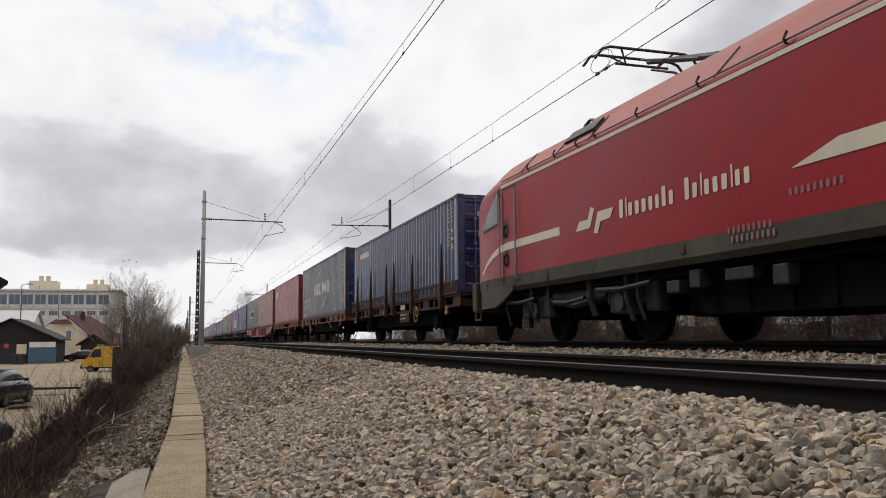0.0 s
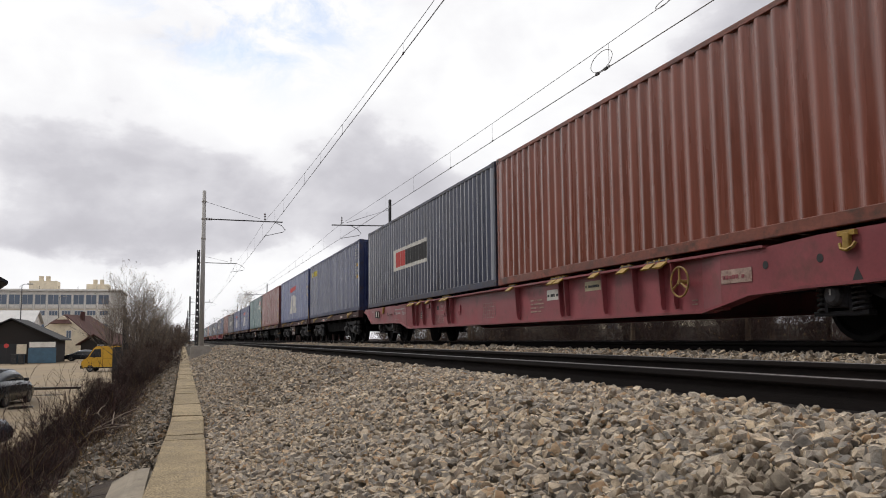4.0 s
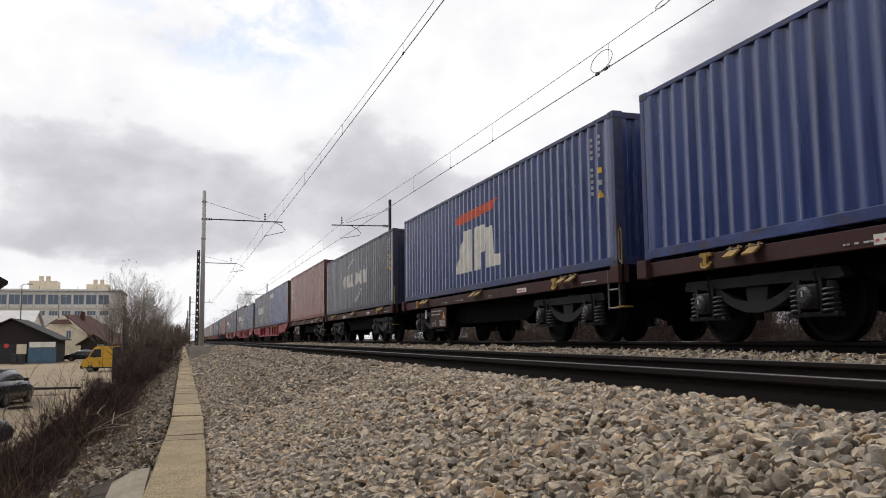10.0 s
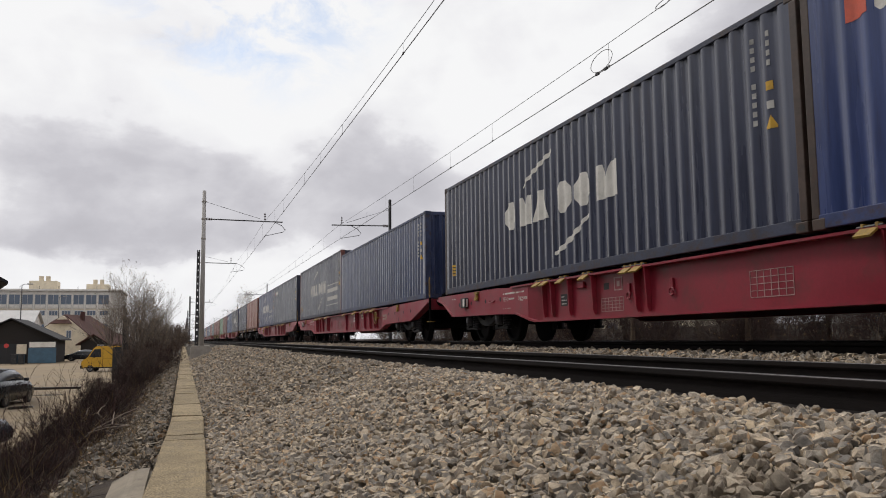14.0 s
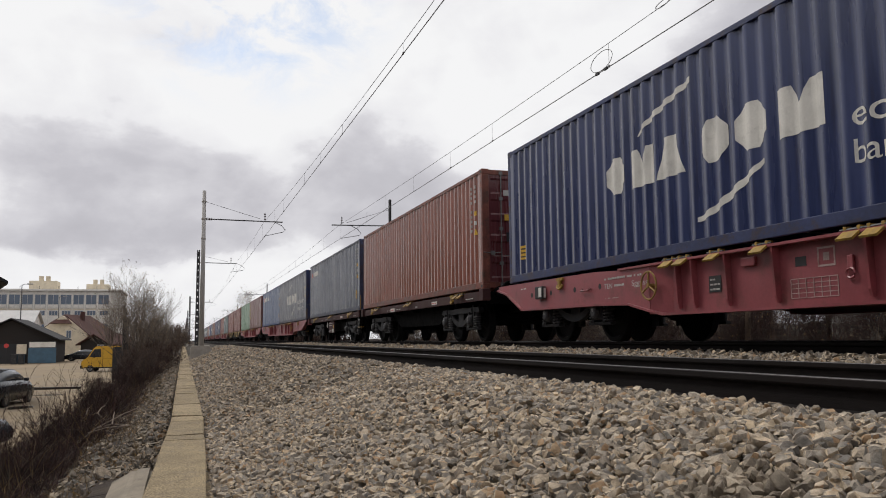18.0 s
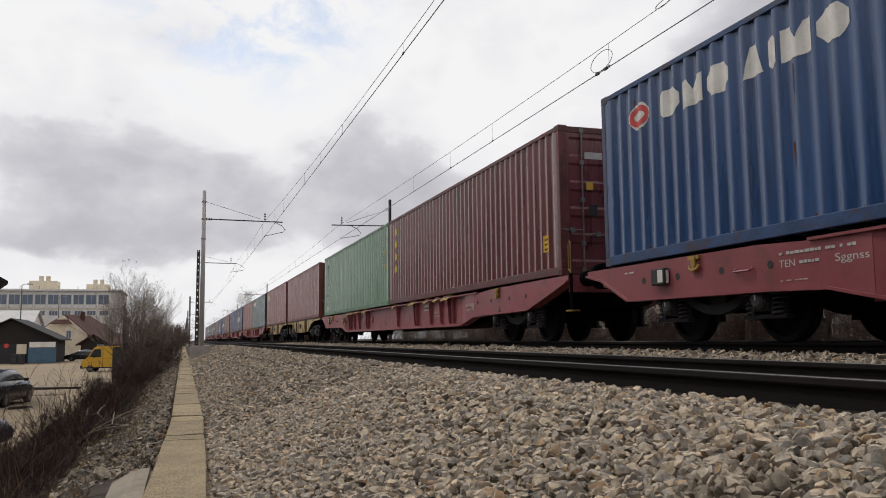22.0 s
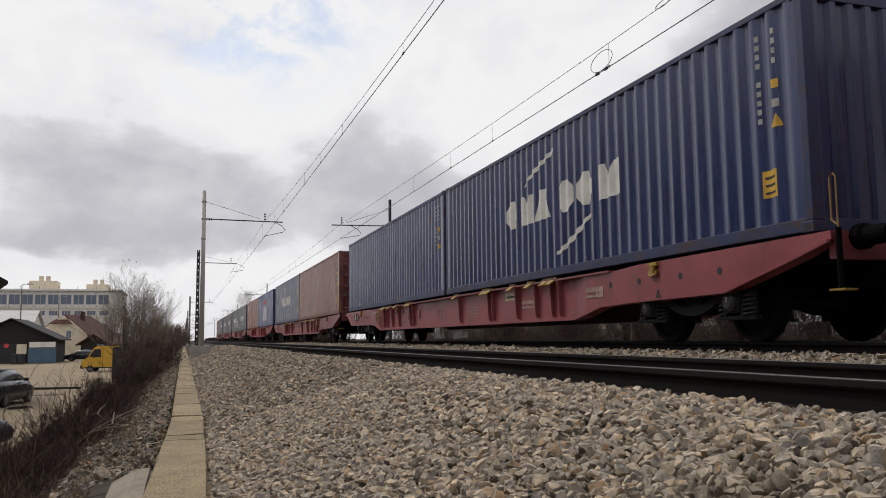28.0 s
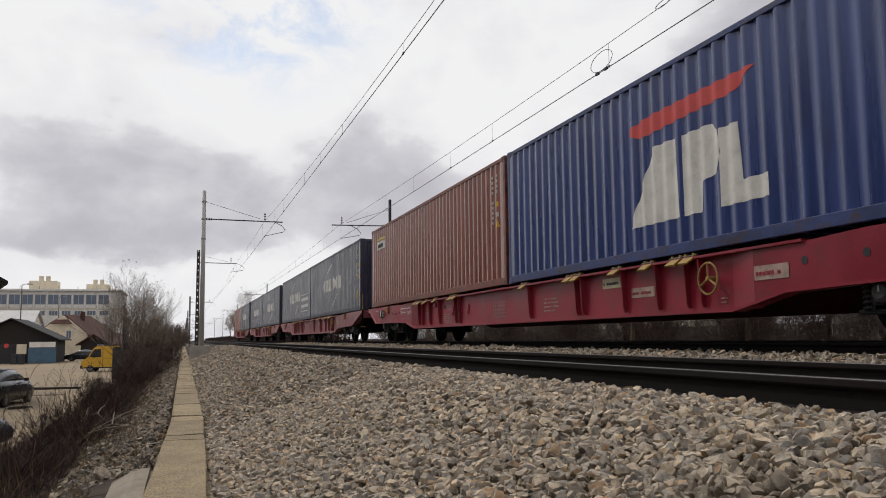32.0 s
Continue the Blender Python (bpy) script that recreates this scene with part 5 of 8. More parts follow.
def red_wagon(place, seed, k):
    """Eighty-foot container wagon with deep red fish-bellied sills."""
    RED = WRED if k in (13, 15, 33) else WOLD
    root = thing("container_wagon", "long %s red steel container wagon with deep ribbed side sills" % ("fresh" if k in (13, 15, 33) else "faded"), "freight wagon", "wagons of the train", (FAR_C, 0, 0))
    E = 24.46
    for s in (-1, 1):
        x0, x1 = s * 1.205, s * 1.165
        bm = BM()
        half = [(-0.20, 1.10), (-0.20, 0.98), (0.25, 0.86), (1.45, 0.57), (3.6, 0.545), (4.45, 0.52), (5.0, 0.41)]
        far_half = [(-0.62, 1.09), (-0.62, 1.0), (-0.15, 0.90), (0.6, 0.57), (3.6, 0.545), (4.45, 0.52), (5.0, 0.41)]
        for flip in (0, 1):
            end_ = (far_half if flip else half) + [(5.0, 1.03), (4.3, 1.03), (3.4, 1.075)]
            part("end_sill", prism(BM(), [(E - y if flip else y, z) for y, z in end_], "x", min(x0, x1), max(x0, x1)), RED, root)
        bm = BM()
        prism(bm, [(4.99, 0.41), (5.35, 0.35), (E - 5.35, 0.35), (E - 4.99, 0.41), (E - 4.99, 1.03), (4.99, 1.03)], "x", min(s * 1.13, s * 1.09), max(s * 1.13, s * 1.09))
        part("side_sill", bm, RED, root)
        bm = BM()
        low = half + [(5.35, 0.35)] + [(E - y, z) for y, z in (far_half + [(5.35, 0.35)])[::-1]]
        for (a, za), (b, zb) in zip(low[1:], low[2:-1]):
            prism(bm, [(a, za), (b, zb), (b, zb + 0.03), (a, za + 0.03)], "x", min(s * 1.25, s * 1.05), max(s * 1.22, s * 1.05))
        part("sill_flange", bm, RED, root)
        bm = BM()
        box(bm, min(s * 1.235, s * 1.08), max(s * 1.235, s * 1.08), 4.2, E - 4.2, 1.032, 1.062)
        part("top_flange", bm, RED, root)
    ribs = [6.0, 6.31, 6.99, 7.89, 9.18, 9.4, 11.31, 15.39, 15.68, 16.96, 17.79, 18.46, 18.81]
    for y in ribs:
        bm = BM()
        prism(bm, [(-1.225, 1.03), (-1.12, 1.03), (-1.12, 0.44), (-1.165, 0.42), (-1.195, 0.50)], "y", y, y + 0.03)
        part("rib", bm, RED, root)
    for y in (1.58, 2.39, 3.39, 4.2, E - 1.02, E - 1.84, E - 2.75, E - 3.6):
        bm = BM()
        tube(bm, [(-1.2085, y, 0.84), (-1.2065, y, 0.84)], 0.045, 14)
        part("bolt_hole", bm, BLACKMARK, root)
    for y in (6.08, 6.37, 7.05, 7.92, 9.18, 9.45, 11.36, 15.44, 15.73, 17.02, 17.86, 18.52, 18.84):
        lashing_flap(root, -1.17, y, 1.085, 0.21)
    rope_hook(root, -1.225, 3.0, 1.05), rope_hook(root, -1.225, E - 2.24, 1.05)
    hand_wheel(root, -1.27, 19.38 if k in (17, 23, 27, 29) else 5.75, 0.76, 0.19)
    mid = (E / 2)
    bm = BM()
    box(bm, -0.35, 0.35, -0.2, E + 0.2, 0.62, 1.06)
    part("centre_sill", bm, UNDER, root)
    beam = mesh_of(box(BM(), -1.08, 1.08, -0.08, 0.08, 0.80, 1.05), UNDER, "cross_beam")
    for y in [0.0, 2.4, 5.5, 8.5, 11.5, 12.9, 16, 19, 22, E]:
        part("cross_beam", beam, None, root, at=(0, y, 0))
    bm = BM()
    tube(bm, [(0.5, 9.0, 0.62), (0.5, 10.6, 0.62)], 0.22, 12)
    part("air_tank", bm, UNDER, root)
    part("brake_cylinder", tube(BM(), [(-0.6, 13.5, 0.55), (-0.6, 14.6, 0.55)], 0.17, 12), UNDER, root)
    for y in (-0.22, E + 0.12):
        bm = BM()
        box(bm, -1.16, 1.16, y, y + 0.10, 0.82, 1.10, 0.01)
        part("headstock", bm, RED, root)
    for y in (2.4, E - 2.4):
        bogie(root, y)
    buffers(root, -0.22, -1, RED), buffers(root, E + 0.22, 1, RED)
    grab_rail(root, -0.30)
    ink = WHITE if RED is WRED else DIMWHITE
    plate(root, -1.2035, E - 4.98, E - 3.72, 0.885, 1.0, WHITE, lines=1, line_mat=ink, frame_only=True)
    plate(root, -1.2035, E - 4.44, E - 4.02, 0.775, 0.89, WHITE, lines=1, line_mat=ink, frame_only=True)
    plate(root, -1.2035, E - 4.2, E - 3.72, 0.62, 0.68, WHITE, lines=1, line_mat=FAINT, frame_only=True)
    sill_words(root, ink, "TEN", -1.2075, E - 3.74, 0.79, 0.078, 0.24)
    sill_words(root, ink, "Sggnss", -1.2075, E - 4.53, 0.79, 0.078, 0.43)
    part("sill_handle", tube(BM(), [(-1.205, E - 3.02, 0.83), (-1.25, E - 3.03, 0.80), (-1.25, E - 3.30, 0.80), (-1.205, E - 3.31, 0.83)], 0.016, 6), RED, root)
    for flip in (0, 1):             # the deep middle joins the ends by a slanted web
        for s in (-1, 1):
            bm = BM()
            web = [(s * 1.204, 4.98), (s * 1.131, 5.46), (s * 1.10, 5.46), (s * 1.10, 4.98)]
            low, top = ([bm.verts.new((x, E - y if flip else y, z)) for x, y in web] for z in (0.375, 1.031))
            for a in range(4):
                bm.faces.new((low[a], low[(a + 1) % 4], top[(a + 1) % 4], top[a]))
            bm.faces.new(low), bm.faces.new(top)
            bmesh.ops.recalc_face_normals(bm, faces=bm.faces)
            part("sill_web", bm, RED, root)
    plate(root, -1.208, 4.43, 4.98, 0.68, 0.84, SOILED, "soiled_plate", 1, RED)
    plate(root, -1.132, 5.5, 5.72, 0.44, 0.56, WHITE, lines=2, line_mat=SOILED, frame_only=True)
    prism_mark = prism(BM(), [(2.84, 0.56), (3.0, 0.56), (2.92, 0.72)], "x", -1.2085, -1.2065)
    part("jacking_mark", prism_mark, BLACKMARK, root)
    plate(root, -1.132, 8.0, 8.6, 0.80, 0.95, CARDW, "card_panel", 1, BLACKMARK)
    plate(root, -1.132, 7.15, 7.75, 0.62, 0.76, SOILED, "soiled_plate", 1, RED) if seed % 2 else plate(root, -1.132, 9.5, 10.05, 0.72, 0.90, WHITE, "white_plate", 1, BLACKMARK)
    plate(root, -1.132, 10.1, 10.8, 0.50, 0.80, WHITE, lines=4, line_mat=SOILED, frame_only=True)
    plate(root, -1.208, E - 0.9, E - 0.5, 0.94, 1.02, WHITE, lines=1, line_mat=WHITE, frame_only=True)
    grid_panel(root, -1.131, 16.14, 16.80, 0.46, 0.66, FAINT)
    part("sill_opening", box(BM(), -1.134, -1.128, 16.56, 16.72, 0.79, 0.89, 0.002), BLACKMARK, root)
    plate(root, -1.133, 17.98, 18.22, 0.60, 0.80, BLACKMARK, "data_plate", 3, DIMWHITE)
    for y0, y1, z0, z1 in ((16.16, 16.18, 0.76, 0.96), (16.38, 16.40, 0.76, 0.96), (16.18, 16.38, 0.76, 0.78), (16.18, 16.38, 0.94, 0.96), (16.24, 16.32, 0.82, 0.90)):
        part("painted_frame", box(BM(), -1.134, -1.130, y0, y1, z0, z1), FAINT, root)
    grid_panel(root, -1.131, 12.6, 13.3, 0.50, 0.80, FAINT)
    for y in (14.85, 15.95):        # tie-down rings on short brackets
        bm = box(BM(), -1.16, -1.128, y - 0.035, y + 0.035, 0.70, 0.84, 0.008)
        tube(bm, [(-1.155, y + 0.055 * math.sin(a * 0.7854), 0.665 + 0.05 * math.cos(a * 0.7854)) for a in range(9)], 0.013, 6)
        part("tie_ring", bm, RED, root)
    part("shelf_bracket", box(BM(), -1.17, -1.128, 17.32, 17.56, 0.86, 0.96, 0.01), RED, root)
    bm = BM()
    box(bm, -1.29, -1.21, E - 1.65, E - 1.33, 0.75, 0.97, 0.02)
    cb = part("card_box", bm, BLACKMARK, root)
    part("consignment_note", box(BM(), -1.26, -1.225, E - 1.663, E - 1.652, 0.77, 0.94), WHITE, cb)
    part("consignment_note", box(BM(), -1.293, -1.288, E - 1.62, E - 1.50, 0.78, 0.945), WHITE, cb)
    MOVERS.append((root, place))


def brown_wagon(place, first, seed, board_y=7.75):
    """One half of a coupled pair: slim red-brown sill over a dark fish-bellied frame."""
    root = thing("container_wagon", "dark container wagon with slim red-brown sill and near-black frame", "freight wagon", "wagons of the train", (FAR_C, 0, 0))
    E = 12.192
    for s in (-1, 1):
        bm = BM()
        box(bm, min(s * 1.21, s * 1.12), max(s * 1.21, s * 1.12), -0.05, E + 0.05, 0.875, 1.07, 0.008)
        part("side_sill", bm, WBROWN, root)
        bm = BM()
        prism(bm, [(2.9, 0.90), (4.1, 0.42), (8.1, 0.42), (9.3, 0.90)], "x", min(s * 0.92, s * 0.86), max(s * 0.92, s * 0.86))
        part("belly_beam", bm, UNDER, root)
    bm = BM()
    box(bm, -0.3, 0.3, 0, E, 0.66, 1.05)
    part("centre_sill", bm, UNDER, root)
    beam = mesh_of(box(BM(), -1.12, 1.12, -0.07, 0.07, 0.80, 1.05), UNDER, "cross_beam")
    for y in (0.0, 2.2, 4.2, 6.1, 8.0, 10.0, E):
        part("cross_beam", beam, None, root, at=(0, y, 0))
    bm = BM()
    tube(bm, [(-0.55, 4.6, 0.62), (-0.55, 5.7, 0.62)], 0.16, 12)
    part("air_tank", bm, UNDER, root)
    for y in (2.05, E - 2.05):
        bogie(root, y)
    if first:
        buffers(root, -0.06, -1, WBROWN)
        bm = BM()
        tube(bm, [(0, E, 0.95), (0, E + 0.70, 0.95)], 0.09, 10)
        part("drawbar", bm, UNDER, root)
    else:
        buffers(root, E + 0.06, 1, WBROWN)
    for y in (0.0, E):
        for s in (-1, 1):
            bm = BM()
            box(bm, s * 1.19 - 0.09, s * 1.19 + 0.09, y - 0.12, y + 0.12, 0.86, 1.112, 0.015)
            part("corner_block", bm, WBROWN, root)
    for y in (1.35, 1.7, 5.8, 6.12, E - 2.4, E - 2.05):
        lashing_flap(root, -1.18, y, 1.085, 0.19, DULLYEL)
    rope_hook(root, -1.22, 2.15, 1.06), rope_hook(root, -1.22, E - 1.4, 1.06)
    if not first:
        ladder_step(root, -1.20, 0.0, 0.48, 1.06)
    plate(root, -1.212, 3.4, 3.85, 0.92, 1.0, WHITE, "white_plate", 1, REDMARK)
    plate(root, -1.212, 6.97, 7.26, 0.90, 0.985, WHITE, lines=1, line_mat=DIMWHITE, frame_only=True)
    plate(root, -1.212, 7.3, 7.58, 0.90, 0.985, WHITE, lines=1, line_mat=DIMWHITE, frame_only=True)
    plate(root, -1.212, 5.1, 5.44, 0.90, 0.97, WHITE, lines=2, line_mat=DIMWHITE, frame_only=True)
    plate(root, -1.212, 8.05, 8.65, 0.90, 0.97, WHITE, lines=1, line_mat=DIMWHITE, frame_only=True)
    plate(root, -1.212, 0.6, 1.2, 0.90, 0.98, WHITE, lines=1, line_mat=DIMWHITE, frame_only=True)
    if not first:
        bm = BM()
        b = board_y
        box(bm, -1.19, -1.16, b, b + 1.26, 0.35, 0.83, 0.008)
        board = part("data_board", bm, WBROWN, root, "red-brown data board with white writing")
        plate(root, -1.192, b + 0.2, b + 1.22, 0.62, 0.82, WHITE, lines=2, line_mat=DIMWHITE, frame_only=True)
        plate(root, -1.192, b + 0.7, b + 1.2, 0.38, 0.50, WHITE, lines=2, line_mat=DIMWHITE, frame_only=True)
        grid_panel(root, -1.192, b + 0.06, b + 0.5, 0.38, 0.52, WHITE)
        warn = prism(BM(), [(b + 0.08, 0.56), (b + 0.26, 0.56), (b + 0.17, 0.72)], "x", -1.196, -1.192)
        part("warning_triangle", warn, YELLOW, root)
        part("hanging_plate", box(BM(), -1.20, -1.19, b + 1.65, b + 1.76, 0.58, 0.81), WHITE, root, "small white plate hung under the sill")
    else:
        plate(root, -1.212, 7.75, 8.25, 0.89, 0.99, WHITE, "white_plate", 1, REDMARK)
    if not first or seed % 2:
        grab_rail(root, -0.10)
    MOVERS.append((root, place))


def ochre_wagon(place, first):
    """One half of an ochre pair: deep panelled sills cut away over the bogies."""
    root = thing("container_wagon", "weathered ochre-yellow container wagon with arched side sills", "freight wagon", "wagons of the train", (FAR_C, 0, 0))
    E = 12.192
    for s in (-1, 1):
        bm = BM()
        half = [(-0.05, 1.10), (-0.05, 1.0), (0.9, 0.99), (1.8, 0.97), (2.6, 0.86), (3.5, 0.58), (4.0, 0.46)]
        prism(bm, half + [(E - y, z) for y, z in half[::-1]], "x", min(s * 1.195, s * 1.15), max(s * 1.195, s * 1.15))
        part("side_sill", bm, WYELL, root)
        bm = BM()
        box(bm, min(s * 1.20, s * 1.10), max(s * 1.20, s * 1.10), 0, E, 1.06, 1.108)
        part("top_flange", bm, STEEL_DK, root)
    for y in (4.15, 4.75, 7.2, 7.8):
        bm = BM()
        prism(bm, [(-1.26, 1.06), (-1.195, 1.06), (-1.195, 0.46), (-1.23, 0.46), (-1.26, 0.56)], "y", y, y + 0.12)
        part("rib", bm, WYELL if y in (4.75, 7.2) else STEEL_DK, root)
    bm = BM()
    box(bm, -0.3, 0.3, 0, E, 0.66, 1.04)
    part("centre_sill", bm, UNDER, root)
    beam = mesh_of(box(BM(), -1.14, 1.14, -0.07, 0.07, 0.84, 1.05), UNDER, "cross_beam")
    for y in (0.0, 2.0, 6.1, 10.0, E):
        part("cross_beam", beam, None, root, at=(0, y, 0))
    for y in (2.05, E - 2.05):
        bogie(root, y)
    if first:
        buffers(root, -0.06, -1, WYELL)
        bm = BM()
        tube(bm, [(0, E, 0.95), (0, E + 0.98, 0.95)], 0.09, 10)
        part("drawbar", bm, UNDER, root)
    else:
        buffers(root, E + 0.06, 1, WYELL)
    hand_wheel(root, -1.27, E - 3.1 if first else E - 3.4, 0.76, 0.27)
    for y in (1.2, 4.4, 7.4, E - 1.5):
        lashing_flap(root, -1.19, y, 1.09)
    plate(root, -1.198, 5.2, 6.9, 0.72, 0.92, WYELL, lines=3, line_mat=BLACKMARK, frame_only=True)
    plate(root, -1.198, 8.1, 8.8, 0.62, 0.8, WHITE, lines=2, line_mat=BLACKMARK, frame_only=True)
    grid_panel(root, -1.197, 5.1, 5.9, 0.50, 0.68, BLACKMARK)
    for y in (6.35, 9.3):
        bm = BM()
        box(bm, -1.24, -1.19, y, y + 0.28, 0.66, 0.92, 0.01)
        part("card_box", bm, STEEL_DK, root)
    ladder_step(root, -1.1, E - 0.3 if first else -0.15, 0.45, 0.95)
    MOVERS.append((root, place))


def flat_wagon(place, stakes, seed):
    """Short two-axle flat wagon with a latticed side; the first one carries tall stakes."""
    root = thing("flat_wagon", "short brown two-axle flat wagon" + (" with upright stakes and drop sides" if stakes else " with open latticed sills"), "freight wagon", "wagons of the train", (FAR_C, 0, 0))
    E = 12.192
    RAIL = WSOOT if stakes else WRUST
    y0, y1 = -0.22, E + 0.22
    for s in (-1, 1):
        for z0, z1, n in ((1.045, 1.105, "top_rail"), (0.80, 0.86, "bottom_rail")):
            bm = BM()
            box(bm, min(s * 1.27, s * 1.20), max(s * 1.27, s * 1.20), y0, y1, z0, z1, 0.006)
            part(n, bm, RAIL, root)
        k = 0
        rnd = random.Random(seed + 7 * s)
        y = y0
        if not stakes:
            for a, b in ((-0.22, 0.25), (0.6, 1.1), (1.5, 2.34), (2.6, 2.79), (2.93, 3.44), (3.89, 4.0), (4.12, 4.24), (6.04, 6.15), (6.33, 6.65), (7.23, 7.57), (7.98, 8.58), (9.24, 9.74), (10.16, 11.01), (11.57, y1)):
                part("side_panel", box(BM(), min(s * 1.255, s * 1.215), max(s * 1.255, s * 1.215), a, b, 0.85, 1.05), RAIL, root)
            for a in (3.6, 5.6, 9.9):
                part("bracket", prism(BM(), [(a - 0.16, 0.81), (a + 0.16, 0.81), (a + 0.09, 0.71), (a - 0.09, 0.71)], "x", min(s * 1.25, s * 1.20), max(s * 1.25, s * 1.20)), RAIL, root)
        while stakes and y < y1 - 0.1:
            w = 0.12 if k % 4 else 0.55
            bm = BM()
            box(bm, min(s * 1.255, s * 1.215), max(s * 1.255, s * 1.215), y, min(y + w, y1), 0.85, 1.05)
            part("strut", bm, RAIL, root)
            y += w + rnd.choice((0.30, 0.38, 0.55))
            k += 1
        bm = BM()
        prism(bm, [(0.6, 0.80), (2.9, 0.44), (E - 2.9, 0.44), (E - 0.6, 0.80)], "x", min(s * 0.98, s * 0.92), max(s * 0.98, s * 0.92))
        part("sole_bar", bm, UNDER, root)
    bm = BM()
    box(bm, -1.2, 1.2, y0, y1, 0.98, 1.04)
    for y in (1.0, 3.0, 5.0, 7.2, 9.2, 11.2):
        box(bm, -1.15, 1.15, y, y + 0.12, 0.80, 0.99)
    part("deck", bm, UNDER, root)
    for a in (2.05, 10.05):
        wheelset(root, a)
        for s in (-1, 1):
            bm = BM()
            box(bm, s * 1.06 - 0.10, s * 1.06 + 0.10, a - 0.16, a + 0.16, 0.34, 0.60, 0.03)
            for k in range(6):
                ln = 0.62 - k * 0.08
                box(bm, s * 1.06 - 0.06, s * 1.06 + 0.06, a - ln, a + ln, 0.60 + k * 0.018, 0.616 + k * 0.018)
            for d in (-0.24, 0.24):
                box(bm, s * 1.06 - 0.03, s * 1.06 + 0.03, a + d - 0.04, a + d + 0.04, 0.30, 0.80)
            part("axle_guard", bm, UNDER, root)
    for y in (y0, y1 - 0.1):
        bm = BM()
        box(bm, -1.24, 1.24, y, y + 0.10, 0.80, 1.10, 0.01)
        part("headstock", bm, RAIL, root)
    buffers(root, y0, -1, RAIL), buffers(root, y1, 1, RAIL)
    hand_wheel(root, -1.33, 3.3 if stakes else (3.55 if seed % 2 else 8.6), 0.72 if stakes else 0.56, 0.20 if stakes else 0.18)
    rope_hook(root, -1.28, 0.7, 0.82), rope_hook(root, -1.28, E - 0.6, 0.82)
    if stakes:
        b = 4.15
        part("data_board", box(BM(), -1.29, -1.27, b, b + 1.0, 0.54, 0.85), WSOOT, root, "brown data board with white writing")
        plate(root, -1.292, b + 0.08, b + 0.95, 0.58, 0.83, YELLOW, lines=2, line_mat=CARDW, frame_only=True)
        plate(root, -1.292, b + 0.45, b + 0.9, 0.90, 1.02, WHITE, "white_plate", 2, BLACKMARK)
        plate(root, -1.292, 7.0, 7.25, 0.86, 0.94, WHITE, "white_plate", 1, BLACKMARK)
    else:
        part("hanging_plate", box(BM(), -1.285, -1.272, 6.87, 7.23, 0.70, 1.07, 0.004), RAIL, root)
        plate(root, -0.982, 4.62 if seed == 2 else 6.3, 4.86 if seed == 2 else 6.5, 0.58, 0.74, CARDW, "pale_sign", 2, BLACKMARK)
        for pts in () if seed == 3 else ([(3.36, 0.915), (3.15, 0.915), (3.18, 0.955), (3.30, 0.955)], [(3.15, 0.915), (3.08, 1.0), (3.13, 1.005), (3.18, 0.955)], [(3.14, 0.93), (2.98, 0.935), (2.96, 0.97), (3.12, 0.97)]):
            part("emblem", prism(BM(), pts, "x", -1.259, -1.256), CARDW, root)
    bm = BM()
    box(bm, -1.0, -0.8, 8.3, 8.8, 0.50, 0.78, 0.02)
    part("brake_box", bm, UNDER, root)
    if stakes:
        for s in (-1, 1):
            for y in (1.0, 3.68, 5.77, 6.72, 8.93, 11.1):
                bm = BM()
                prism(bm, [(s * 1.27, 0.75), (s * 1.36, 0.75), (s * 1.36, 1.3), (s * 1.315, 2.28), (s * 1.285, 2.28), (s * 1.27, 1.3)], "y", y, y + 0.085)
                for v in bm.verts:
                    if v.co.z > 2:
                        v.co.y = y + 0.042 + (v.co.y - y - 0.042) * 0.4
                tube(bm, [(s * 1.30, y + 0.042, 2.27), (s * 1.30, y + 0.042, 2.36)], 0.014, 6)
                box(bm, min(s * 1.28, s * 1.38), max(s * 1.28, s * 1.38), y - 0.05, y + 0.135, 0.80, 1.02, 0.01)
                part("stake", bm, WSOOT, root, "upright steel stake")
            for a, b in ((-0.1, 0.95), (1.15, 3.6), (3.85, 5.7), (6.9, 8.85), (9.1, 11.05), (11.25, 12.3)):
                bm = BM()
                box(bm, min(s * 1.29, s * 1.262), max(s * 1.29, s * 1.262), a, b, 1.10, 1.16, 0.006)
                side = part("drop_side", bm, WSOOT, root, "latticed brown drop side")
                bm = BM()
                box(bm, min(s * 1.29, s * 1.262), max(s * 1.29, s * 1.262), a, b, 1.36, 1.42, 0.006)
                part("top_rail", bm, WSOOT, side)
                n = 6
                for k in range(n + 1):
                    yy = a + (b - a - 0.07) * k / n
                    bm = BM()
                    box(bm, min(s * 1.28, s * 1.266), max(s * 1.28, s * 1.266), yy, yy + 0.07, 1.12, 1.38)
                    part("slat", bm, WSOOT, side)
    MOVERS.append((root, place))


for k, (spec, place) in enumerate(zip(BOXES, PLACES)):
    container(spec, place)
flat_wagon(PLACES[0], True, 1), flat_wagon(PLACES[1], False, 2), flat_wagon(PLACES[2], False, 3)
for n, k in enumerate((3, 13, 15, 17, 21, 23, 27, 29, 31, 33, 35, 37, 39)):
    red_wagon(PLACES[k], n, k)
for n, k in enumerate((5, 7, 9, 11, 19)):
    brown_wagon(PLACES[k], True, n), brown_wagon(PLACES[k + 1], False, n, 8.4 if k in (9, 11) else 5.43)
ochre_wagon(PLACES[25], True), ochre_wagon(PLACES[26], False)

